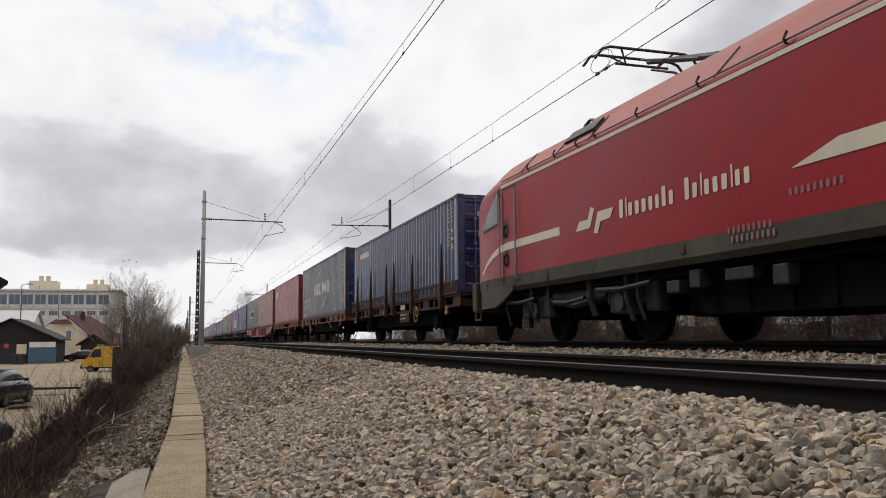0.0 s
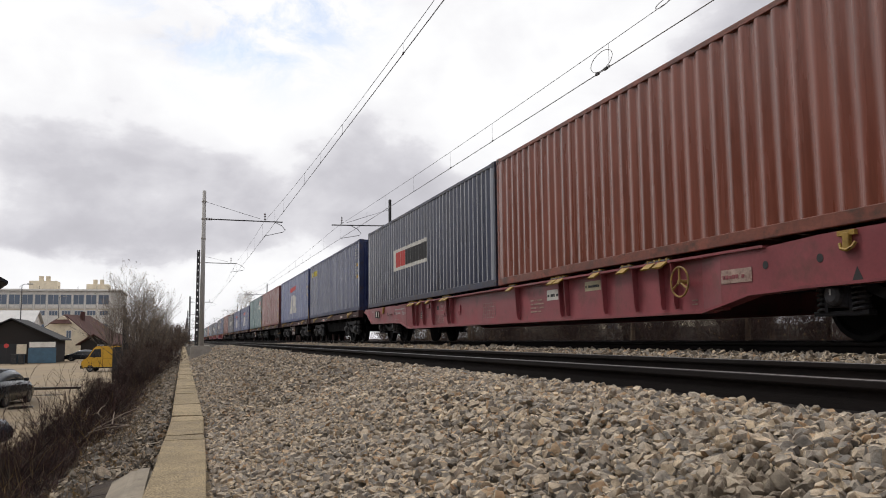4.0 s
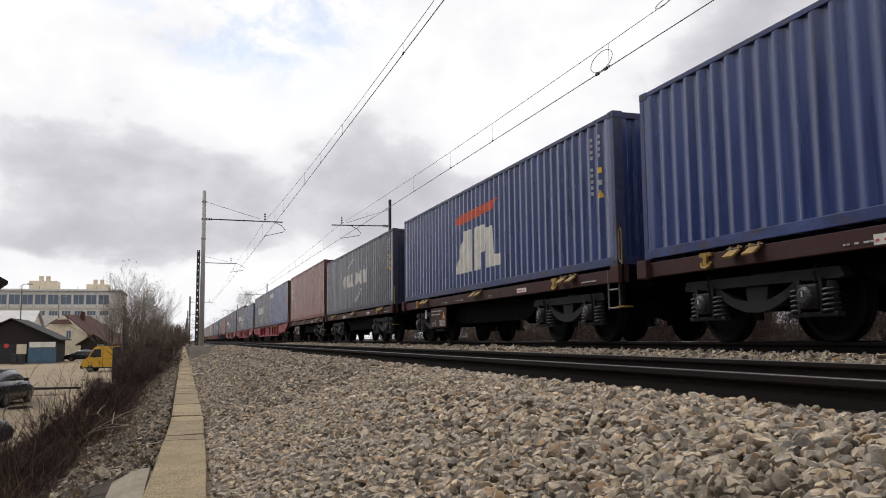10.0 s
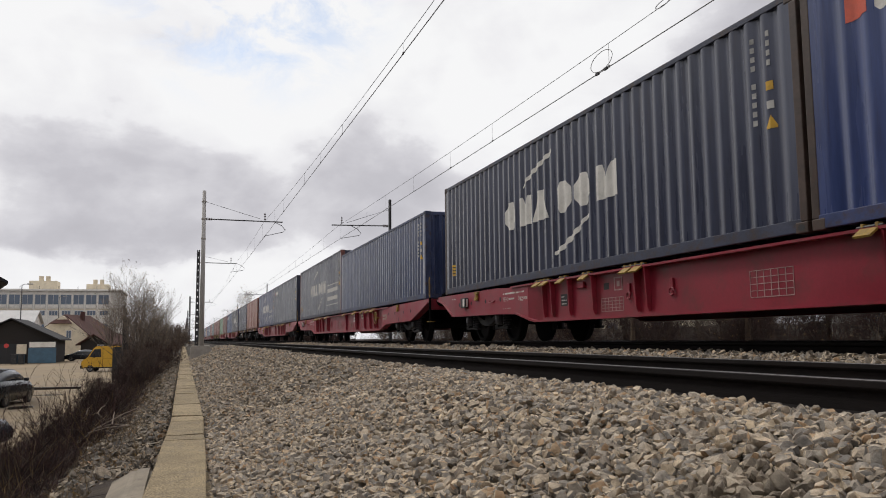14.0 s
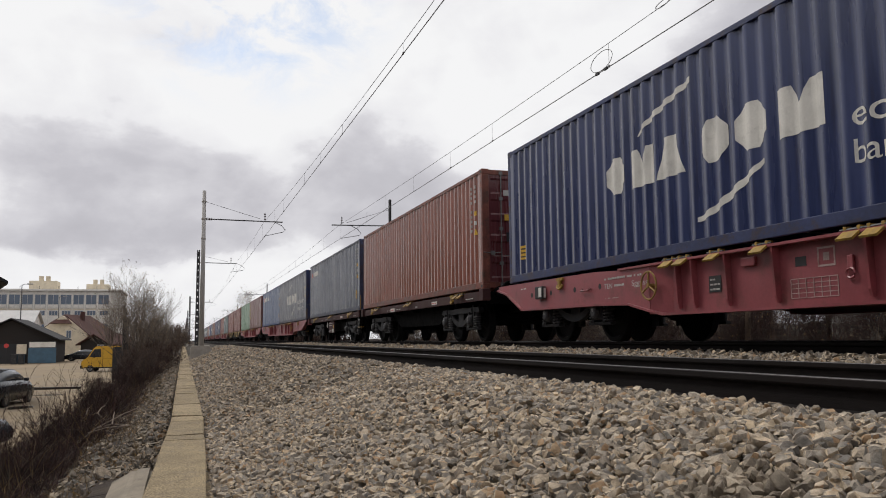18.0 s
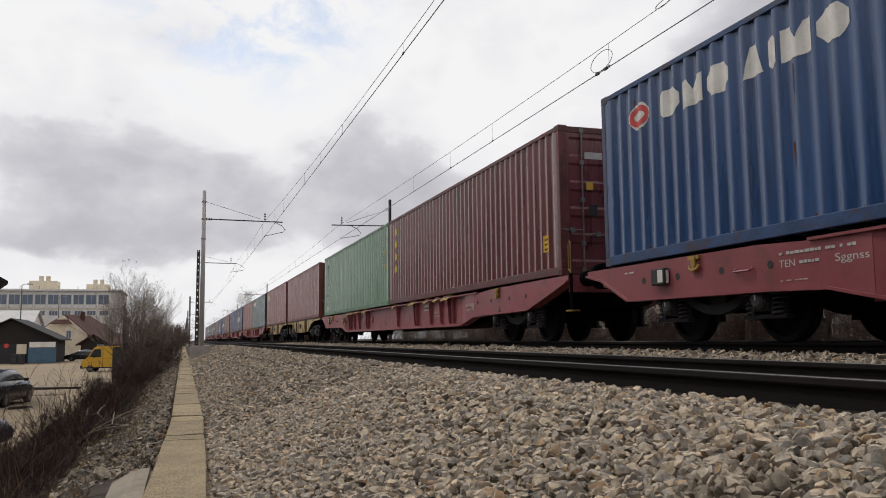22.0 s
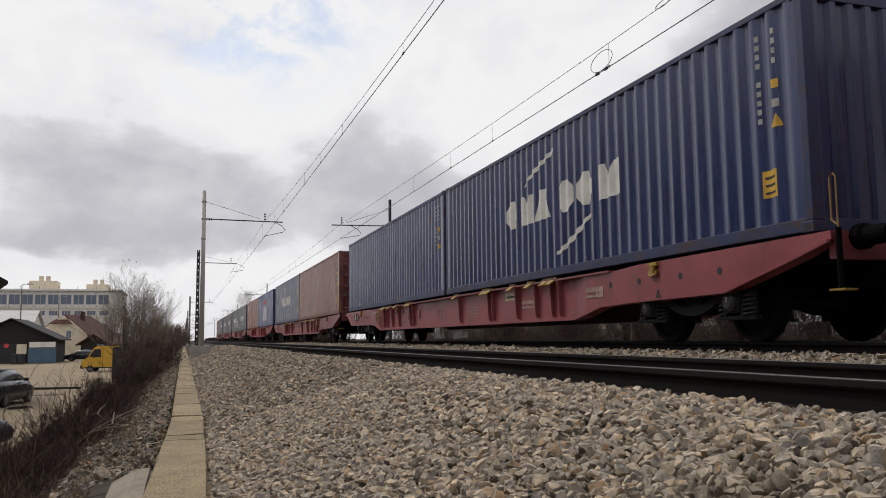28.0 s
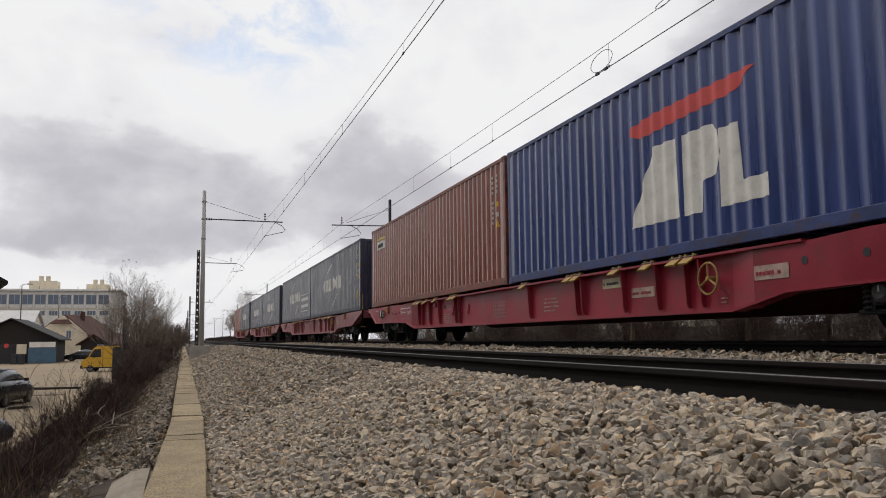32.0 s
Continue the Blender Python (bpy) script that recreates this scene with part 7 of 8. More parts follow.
def leaf_mesh(name, places, size, mat, rnd):
    V, F = [], []
    for p in places:
        a, b = Vector((rnd.gauss(0, 1), rnd.gauss(0, 1), rnd.gauss(0, 1))).normalized(), Vector((rnd.gauss(0, 1), rnd.gauss(0, 1), rnd.gauss(0, 1))).normalized()
        s = size * rnd.uniform(0.6, 1.3)
        k = len(V)
        c = Vector(p)
        V += [(c - a * s)[:], (c + b * s * 0.4)[:], (c + a * s)[:], (c - b * s * 0.4)[:]]
        F.append((k, k + 1, k + 2, k + 3))
    me = bpy.data.meshes.new(name)
    me.from_pydata(V, [], F)
    me.materials.append(mat)
    return me


def bare_plant(name, label, category, seed, stems, height, lean, r, level, twig, leaf_share=0.0, group="", leaf_size=0.03, wide=0.65, dense=1.0):
    """A leafless shrub or tree, built at the origin."""
    rnd = random.Random(seed)
    thick, thin, leaves = [], [], []
    for k in range(stems):
        a = rnd.uniform(0, 6.28)
        base = Vector((math.cos(a), math.sin(a), 0)) * rnd.uniform(0, 0.06 * stems if stems > 1 else 0)
        d = Vector((rnd.gauss(0, lean), rnd.gauss(0, lean), 1)).normalized()
        grow(rnd, base - Vector((0, 0, 0.15)), d, height * rnd.uniform(0.65, 1.0), r * rnd.uniform(0.7, 1.1), level, thick, thin, leaves, wide, dense)
    root = thing(name, label, category, group)
    part("trunk" if stems == 1 else "branchwork", segments_mesh("stems", thick, BARK, 5 if stems == 1 else 4), BARK, root)
    if stems > 1:
        tagged(root.children[0], kind="stuff")
    part("crown", segments_mesh("twigs", thin, twig, 3), twig, root)
    if leaf_share:
        part("leaves", leaf_mesh("leaves", [p for p in leaves if rnd.random() < leaf_share], leaf_size, BUDS, rnd), BUDS, root)
    return root


def set_out(proto, spots):
    """Moves a plant to the first spot and copies it to the rest: (x, y, turn, size)."""
    for k, (x, y, turn, size) in enumerate(spots):
        m = Matrix.LocRotScale((x, y, ground_z(x, y)), Euler((0, 0, turn)), None)
        ob = proto if k == 0 else copy_thing(proto, m)
        ob.matrix_basis = m
        ob.scale = (size, size, size)


G = "shrubs along the line"
s1 = bare_plant("shrub", "tall bare many-stemmed shrub with a few dry leaves", "shrub", 3, 7, 2.25, 0.13, 0.028, 3, GREYTWIG, 0.06, G, 0.03, 0.42, 0.66)
s2 = bare_plant("shrub", "dense bare brown shrub on the embankment", "shrub", 8, 10, 1.35, 0.26, 0.018, 3, TWIG, 0.05, G, 0.03, 0.5)
s3 = bare_plant("bramble", "low dark tangled bramble bush", "shrub", 15, 14, 0.95, 0.55, 0.012, 3, DARKTWIG, 0.0, G)
s0 = bare_plant("shrub", "tall young tree-like shrub with dry brown leaves", "shrub", 5, 3, 2.6, 0.10, 0.034, 3, GREYTWIG, 0.55, G, 0.036, 0.48, 0.75)
set_out(s0, [(-2.35, 37.5, 1.4, 1.25), (-1.85, 36.0, 0.3, 1.15), (-1.95, 40.0, 2.9, 1.1), (-7.9, 96.0, 2.2, 1.9), (-6.6, 92.0, 4.0, 1.8)])
set_out(s1, [(-1.65, 31.5, 2.1, 0.98), (-1.75, 34.0, 0.3, 1.08), (-1.35, 36.5, 5.1, 0.95), (-1.65, 39.0, 3.0, 1.15), (-1.15, 42.0, 1.2, 0.85), (-1.40, 46.0, 4.4, 1.0)])
set_out(s2, [(-1.20, 26.0, 0, 0.6), (-1.35, 28.5, 1.0, 0.65), (-1.20, 33.0, 2.0, 0.6), (-1.15, 37.0, 3.0, 0.65), (-1.20, 44.0, 4.0, 0.85), (-1.30, 48.0, 5.0, 1.1), (-0.80, 53.0, 0.6, 1.0), (-0.90, 58.0, 1.7, 1.2), (-0.80, 64.0, 2.7, 1.2),
              (-0.80, 72.0, 3.7, 1.3), (-0.80, 82.0, 4.4, 1.4), (-0.70, 95.0, 5.7, 1.4), (-1.00, 112.0, 0.2, 1.6), (-1.65, 30.0, 2.5, 0.6), (-1.60, 34, 1.4, 0.65), (-1.85, 40, 4.4, 0.7)])
set_out(s3, [(-1.6, 9.0, 0, 0.55), (-1.9, 10.5, 1, 0.32), (-1.9, 13.5, 3, 0.32), (-1.5, 17.0, 5, 0.6), (-1.9, 19.0, 0.5, 0.35), (-1.4, 20.5, 1.5, 0.6), (-1.7, 23.0, 3.5, 0.55), (-1.3, 24.0, 4.5, 0.7), (-1.1, 27.0, 5.5, 0.8),
              (-0.9, 30.5, 0.1, 0.9), (-1.2, 33.0, 2.2, 0.9), (-2.0, 25.5, 0.9, 0.4), (-1.2, 15.2, 1.1, 0.5), (-1.4, 11.7, 0.4, 0.5), (-1.5, 6.2, 0.9, 0.5), (-1.9, 7.4, 2.9, 0.3), (-1.3, 4.9, 3.9, 0.4)])


s4 = bare_plant("sapling", "thin bare upright sapling on the slope", "sapling", 33, 3, 0.80, 0.20, 0.008, 2, DARKTWIG, 0.0, G, 0.03, 0.45, 0.3)
set_out(s4, [(-2.3, 12.6, 0, 1.3), (-2.7, 14.2, 1, 1.5), (-2.2, 15.0, 2, 1.4), (-3.0, 16.0, 3, 1.6), (-2.0, 17.6, 4, 1.4), (-2.5, 18.6, 5, 1.7), (-1.75, 20.5, 0.5, 1.5), (-2.1, 22.0, 1.5, 1.4), (-2.2, 10.6, 2.5, 1.0), (-1.8, 12.2, 3.3, 1.0), (-1.5, 18.0, 4.1, 1.1),
             (-3.3, 18.0, 0.2, 1.6), (-2.6, 20.2, 2.2, 1.8), (-2.9, 21.6, 4.2, 1.7), (-2.4, 23.6, 0.8, 1.8), (-1.9, 24.8, 3.1, 1.6), (-2.7, 25.4, 5.2, 1.8), (-2.4, 16.6, 1.9, 1.5), (-2.0, 14.0, 4.7, 1.2)])


def brushwood():
    """The tangle of dead stalks and runners that covers the slope."""
    rnd = random.Random(9)
    segs, grass = [], []
    for _ in range(12500):
        y = 2.8 + 46 * rnd.random() ** 1.9
        x = max(-3.3, -1.6 - 0.055 * y) + (rnd.random() ** 0.8) * (max(-3.3, -1.6 - 0.055 * y) * -1 - 0.85 - (0.30 if y < 11 else 0.0)) if y > 9 else -1.0 - 2.2 * rnd.random() - 0.2 * rnd.random()
        p = Vector((x, y, ground_z(x, y) - 0.03))
        d = Vector((rnd.gauss(0, 0.5), rnd.gauss(0, 0.5), rnd.uniform(0.25, 1.2))).normalized()
        ln = rnd.uniform(0.12, 0.50) * (0.5 if x < -2.3 else 0.75 if x < -1.8 else 1.0)
        if rnd.random() < 0.025:
            ln *= 2.6
        r = rnd.uniform(0.0022, 0.0058)
        for k in range(3):
            e = p + d * ln / 3
            segs.append((p[:], e[:], r, r * 0.75))
            p, r = e, r * 0.75
            d = (d + Vector((rnd.gauss(0, 0.3), rnd.gauss(0, 0.3), -0.16))).normalized()
    for _ in range(8000):           # the densest tangle, low on the slope
        y = 7 + 13 * rnd.random() ** 1.2
        x = rnd.uniform(-3.0, -0.98 if y < 11 else -0.74)
        p = Vector((x, y, ground_z(x, y) - 0.03))
        d = Vector((rnd.gauss(0, 0.6), rnd.gauss(0, 0.6), rnd.uniform(0.2, 1.0))).normalized()
        ln, r = rnd.uniform(0.12, 0.42) * (0.6 if x < -2.3 or x > -1.15 else 1.0), rnd.uniform(0.0025, 0.006)
        for k in range(2):
            e = p + d * ln / 2
            segs.append((p[:], e[:], r, r * 0.75))
            p, r = e, r * 0.75
            d = (d + Vector((rnd.gauss(0, 0.4), rnd.gauss(0, 0.4), -0.3))).normalized()
    for _ in range(5200):
        y = 9 + 34 * rnd.random() ** 1.5
        x = rnd.uniform(-3.9, -2.2)
        p = Vector((x, y, ground_z(x, y) - 0.03))
        d = Vector((rnd.gauss(0, 0.5), rnd.gauss(0, 0.5), rnd.uniform(0.3, 1.0))).normalized()
        e = p + d * rnd.uniform(0.10, 0.32)
        segs.append((p[:], e[:], 0.005, 0.002))
    for _ in range(5200):
        y = 3.5 + 40 * rnd.random() ** 1.4
        x = rnd.uniform(-4.2, -0.55 - (0.45 if y < 10 else 0.0))
        p = Vector((x, y, ground_z(x, y) - 0.02))
        d = Vector((rnd.gauss(0, 0.7), rnd.gauss(0, 0.7), 0.7)).normalized()
        e = p + d * rnd.uniform(0.07, 0.22)
        grass.append((p[:], e[:], 0.004, 0.001))
    for _ in range(4200):
        y = 3.2 + 24 * rnd.random() ** 1.2
        x = rnd.uniform(-1.35, -0.26 if y > 7.4 else -0.66)
        p = Vector((x, y, ground_z(x, y)))
        d = Vector((rnd.gauss(0, 0.8), rnd.gauss(0, 0.8), 0.8)).normalized()
        e = p + d * rnd.uniform(0.05, 0.15)
        grass.append((p[:], e[:], 0.004, 0.001))
    for _ in range(1100):
        y = 4.0 + 30 * rnd.random() ** 1.6
        x = rnd.uniform(max(-3.2, -1.5 - 0.055 * y), -0.95 - (0.3 if y < 10 else 0.0))
        p = Vector((x, y, ground_z(x, y)))
        d = Vector((rnd.gauss(0, 0.4), rnd.gauss(0, 0.4), 1.0)).normalized()
        ln, r = rnd.uniform(0.25, 0.7), rnd.uniform(0.0025, 0.0045)
        for k in range(3):
            e = p + d * ln / 3
            grass.append((p[:], e[:], r, r * 0.75))
            p, r = e, r * 0.75
            d = (d + Vector((rnd.gauss(0, 0.3), rnd.gauss(0, 0.3), -0.12))).normalized()
    ob = new("brushwood", segments_mesh("brushwood", segs, DARKTWIG))
    tagged(ob, "tangle of dead brown stalks and brambles on the bank", "brushwood", kind="stuff")
    ob = new("dead_grass", segments_mesh("dead_grass", grass, DRYGRASS))
    tagged(ob, "tufts of straw-coloured dead grass on the bank", "grass", kind="stuff")


brushwood()


def rubble():
    """Loose stones spilt down the bank beside the trough."""
    a = strewn(-0.98, -0.22, 3.0, 34, 420, 0.07, 41, hug=lambda x: ground_z(x, 0), skip=(-0.66, -0.1, 4.0, 7.25))
    b = strewn(-1.5, -0.8, 4.2, 20, 130, 0.07, 42, hug=lambda x: ground_z(x, 0))
    c = strewn(-0.9, -0.25, 34, 60, 60, 0.14, 43, hug=lambda x: ground_z(x, 0))
    d = strewn(-0.34, -0.16, 7.3, 32, 420, 0.06, 45, hug=lambda x: -0.93)
    ob = new("rubble", stones_mesh("rubble", *[np.concatenate(v) for v in zip(a, b, c, d)], 44, SIMPLE))
    tagged(ob, "grey ballast stones spilt down the bank", "stones", kind="stuff")


rubble()
bm = BM()
prism(bm, [(-0.62, -1.25), (-0.25, -1.05), (-0.22, -0.93), (-0.36, -0.94), (-0.64, -1.09)], "y", -0.8, 2.3)
bmesh.ops.bevel(bm, geom=bm.edges[:], offset=0.03, segments=2, affect="EDGES")
SLAB = material("weathered_slab", (0.25, 0.215, 0.17), 0.95, vary=0.2, scale=2.5, fine=30, bump=0.5, stain=(0.10, 0.085, 0.065), stain_amount=0.7, spec=0.2)
solid("concrete_slab", bm, SLAB, "pale broken concrete slab lying beside the trough", "slab", at=(0.02, 4.9, 0.0))
for x, y, s, a in ((-0.95, 6.3, 0.11, 0.4), (-1.02, 5.7, 0.10, 1.3), (-0.62, 7.6, 0.10, 2.0)):
    o = new("boulder", stones_mesh("boulder", np.array([0.0]), np.array([0.0]), np.array([0.0]), np.array([s * 1.7]), int(a * 10)))
    o.location = (x, y, ground_z(x, y) + s * 0.25)
    tagged(o, "pale grey loose boulder on the bank", "boulder", "boulders on the bank")


for x, y, s in ((-1.55, 26.5, 0.11), (-0.62, 34.0, 0.13), (-0.75, 30.5, 0.12)):
    o = new("litter", stones_mesh("litter", np.array([0.0]), np.array([0.0]), np.array([0.0]), np.array([s]), int(y)))
    o.data.materials[0] = WHITE
    o.location = (x, y, ground_z(x, y) + s * 0.3)
    tagged(o, "crumpled white litter on the bank", "litter", "litter on the bank")


def fallen_branch(pts, seed):
    bm = BM()
    tube(bm, pts, 0.013, 6, 0.005)
    rnd = random.Random(seed)
    for p in pts[1:]:
        d = Vector((rnd.gauss(0, 0.5), rnd.gauss(0, 0.5), rnd.uniform(0.0, 0.4)))
        tube(bm, [p, Vector(p) + d * 0.5, Vector(p) + d * 0.9 + Vector((0, 0.1, -0.05))], 0.010, 5, 0.003)
    return solid("fallen_branch", bm, PALEWOOD, "pale dead branch fallen on the bank", "branch", group="dead branches on the bank")


def on_bank(x, y, h=0.06):
    return (x, y, ground_z(x, y) + h)


fallen_branch([on_bank(-1.25, 11.5, 0.10), on_bank(-1.05, 11.6, 0.16), on_bank(-0.85, 11.6, 0.12), on_bank(-0.62, 11.5, 0.05)], 1)
fallen_branch([on_bank(-1.55, 14.2, 0.16), on_bank(-1.4, 13.9, 0.34), on_bank(-1.2, 13.5, 0.30), on_bank(-1.0, 12.9, 0.10)], 4)
fallen_branch([on_bank(-1.9, 13.0, 0.3), on_bank(-1.6, 12.9, 0.32), on_bank(-1.3, 12.6, 0.2), on_bank(-1.05, 12.2, 0.08)], 2)

# ------------------------------------------------------------------ the yard below the bank
WALLW = material("white_render", (0.80, 0.765, 0.70), 0.85, vary=0.12, scale=0.6, fine=8, bump=0.1, stain=(0.35, 0.32, 0.28), stain_amount=0.45, spec=0.3)
WALLC = material("cream_render", (0.68, 0.60, 0.46), 0.85, vary=0.12, scale=0.8, fine=8, bump=0.1, stain=(0.34, 0.29, 0.22), stain_amount=0.4, spec=0.3)
ROOFRED = material("brown_roof_tiles", (0.080, 0.036, 0.030), 0.85, vary=0.25, scale=1.5, fine=10, bump=0.3, stain=(0.06, 0.035, 0.03), stain_amount=0.5, spec=0.3)
ROOFDK = material("dark_roof_sheet", (0.024, 0.023, 0.025), 0.8, vary=0.25, scale=0.8, fine=10, bump=0.2, stain=(0.055, 0.05, 0.048), stain_amount=0.4, spec=0.3)
ROOFLT = material("pale_roof_sheet", (0.42, 0.41, 0.40), 0.6, vary=0.15, scale=0.8, fine=8, bump=0.2)
DARKWOOD = material("dark_boards", (0.022, 0.018, 0.016), 0.85, vary=0.3, scale=2, fine=20, bump=0.2)
WINGLASS = material("window_glass", (0.11, 0.145, 0.20), 0.10, vary=0.15, scale=0.3, fine=4, bump=0.0)
WINFRAME = material("window_frame", (0.55, 0.53, 0.50), 0.6, vary=0.1)
BLUEGATE = material("blue_sheet", (0.065, 0.13, 0.19), 0.6, vary=0.2, scale=2, fine=12, bump=0.1)
VANYEL = material("van_yellow", (0.58, 0.33, 0.02), 0.35, vary=0.06, scale=2, fine=20, bump=0.02, stain=(0.3, 0.18, 0.04), stain_amount=0.3)
CARBLACK = material("car_black", (0.014, 0.015, 0.018), 0.22, vary=0.1, scale=2, fine=20, bump=0.0)
CARNAVY = material("car_dark_blue", (0.014, 0.019, 0.036), 0.25, metal=0.1, vary=0.08, scale=2, fine=20, bump=0.0)
CARGLASS = material("car_window", (0.10, 0.11, 0.12), 0.08, vary=0.1, bump=0.0, spec=0.8)
TAIL = material("tail_lamp", (0.10, 0.008, 0.010), 0.2, vary=0.1)
CHROME = material("wheel_alloy", (0.16, 0.16, 0.16), 0.3, metal=0.9, vary=0.1)
TYRE = material("tyre", (0.02, 0.02, 0.02), 0.85, vary=0.2)

bm = BM()
for ya, yb, xr in ((9, 24, -3.85), (24, 40, -3.9), (40, 70, -4.0), (70, 150, -4.2)):
    box(bm, -70, xr, ya, yb, YARD_Z - 0.2, YARD_Z + 0.012)
solid("yard", bm, YARD, "pale gravel yard with tyre tracks and wet patches", "yard", "structure")


WATER = material("puddle_water", (0.05, 0.045, 0.04), 0.04, vary=0.1, scale=1, fine=6, bump=0.02, depth=0.002)
for px, py, rx, ry in ((-6.1, 36.5, 0.5, 0.9), (-7.6, 36.0, 0.7, 0.7), (-6.2, 44.5, 0.7, 0.5), (-8.5, 52.0, 1.6, 0.6)):
    rnd_ = random.Random(int(px * 10))
    bm = BM()
    rim = [(px + rx * math.cos(a) * k, py + ry * math.sin(a) * k) for a, k in [(2 * math.pi * i / 18, rnd_.uniform(0.75, 1.15)) for i in range(18)]]
    prism(bm, rim, "z", YARD_Z + 0.008, YARD_Z + 0.018)
    solid("puddle", bm, WATER, "shallow puddle on the gravel yard", "puddle", group="puddles in the yard")


KERB = material("wet_timber", (0.035, 0.03, 0.027), 0.7, vary=0.3, scale=2, fine=20, bump=0.2)
solid("timber_beam", box(BM(), -7.7, -5.3, 49.6, 49.8, YARD_Z + 0.012, YARD_Z + 0.13, 0.01), KERB, "dark wet timber beam lying across the yard", "beam")


def house(name, label, x, y, w, d, eave, ridge, wall_mat, roof_mat, turn=0.0, windows=(), hip=0.0, over=0.4, base=YARD_Z, chimney=None, door=None):
    """A gabled house, its gable towards -y; windows: (along, up, wide, high) on the gable."""
    root = thing(name, label, name.replace("_", " "), "", (x, y, base))
    root.rotation_euler = (0, 0, turn)
    bm = BM()
    prism(bm, [(-w / 2, -0.3), (w / 2, -0.3), (w / 2, eave), (0, ridge - 0.12), (-w / 2, eave)], "y", 0, d)
    part("wall", bm, wall_mat, root)
    k = (ridge - eave) / (w / 2)
    for s in (-1, 1):
        bm = BM()
        xe = s * (w / 2 + over)
        ze = eave - over * k
        rows = [(-over, 0), (d + over, 0)]
        v = []
        for yy, _ in rows:
            yr = yy + (hip if yy < 0 else -hip)
            v.append([bm.verts.new(p) for p in ((xe, yy, ze), (0, yr, ridge), (0, yr, ridge + 0.14), (xe, yy, ze + 0.14))])
        for i in range(4):
            j = (i + 1) % 4
            bm.faces.new((v[0][i], v[0][j], v[1][j], v[1][i]))
        bm.faces.new(v[0]), bm.faces.new(v[1])
        bmesh.ops.recalc_face_normals(bm, faces=bm.faces)
        part("roof", bm, roof_mat, root)
    if hip:
        bm = BM()
        zz = ridge - hip * 0.9
        xx = (ridge - zz) / k
        vs = [bm.verts.new(p) for p in ((-xx, -over, zz), (xx, -over, zz), (0, hip - over, ridge + 0.14))]
        bm.faces.new(vs)
        r = bmesh.ops.extrude_face_region(bm, geom=bm.faces[:])
        for q in [g for g in r["geom"] if isinstance(g, bmesh.types.BMVert)]:
            q.co.z -= 0.12
        part("hipped_end", bm, roof_mat, root)
    for a, u, ww, hh in windows:
        win = part("window", box(BM(), a - ww / 2 - 0.08, a + ww / 2 + 0.08, -0.05, 0.02, u - 0.08, u + hh + 0.08, 0.01), WINFRAME, root)
        part("pane", box(BM(), a - ww / 2, a - 0.03, -0.06, -0.04, u, u + hh), WINGLASS, win)
        part("pane", box(BM(), a + 0.03, a + ww / 2, -0.06, -0.04, u, u + hh), WINGLASS, win)
    if chimney:
        part("chimney", box(BM(), chimney - 0.3, chimney + 0.3, d * 0.4, d * 0.4 + 0.6, ridge - 0.9, ridge + 0.7, 0.02), ROOFRED, root)
    if door:
        a, ww, hh, m = door
        part("door", box(BM(), a - ww / 2, a + ww / 2, -0.06, 0.0, 0, hh), m, root)
    return root


house("house", "cream house with brown hipped roof and small windows", -19.3, 150, 8.6, 12, 4.0, 7.05, WALLC, ROOFRED, -0.3, ((-1.5, 3.0, 1.5, 0.7), (1.2, 3.2, 0.7, 1.2), (0.0, 0.9, 1.2, 1.2)), 1.5, 0.6, chimney=1.2)
house("outbuilding", "low brown-roofed outbuilding beside the house", -13.6, 145, 5.2, 8, 2.3, 3.7, DARKWOOD, ROOFRED, -0.5, ((1.0, 1.0, 1.0, 1.0),), 0.0, 0.6)
house("barn", "dark timber shed with sheet roof and open front", -20.0, 112, 9.6, 10, 3.1, 5.4, DARKWOOD, ROOFDK, 0.0, (), 0.0, 0.7, door=(-0.6, 3.4, 2.4, BLACKMARK))
house("workshop", "long pale-roofed workshop behind the shed", -21.6, 140, 8.0, 18, 5.6, 7.3, WALLW, ROOFLT, math.pi / 2, ((1.2, 1.2, 1.4, 1.0),), 0.0, 0.4)
house("yard_house", "house at the yard's edge, dark roof corner overhanging", -12.72, 38.9, 9.0, 9, 5.60, 8.2, WALLC, ROOFDK, 0.26, ((1.5, 2.9, 1.0, 1.2),), 0.0, 0.9)


# Unseen dark blocks, added so the container sides reflect less sky low down.
for sx, sy, sw, sd, se, sr in ((-17.5, 2.0, 10.0, 33.0, 9.6, 13.2), (-19.0, -34.0, 10.0, 34.0, 8.6, 12.0), (-21.0, -76.0, 10.0, 40.0, 8.0, 11.4)):
    house("goods_shed", "tall dark timber shed, unseen, added to darken the train's reflections", sx, sy, sw, sd, se, sr, DARKWOOD, ROOFDK, 0.0, (), 0.0, 0.6)


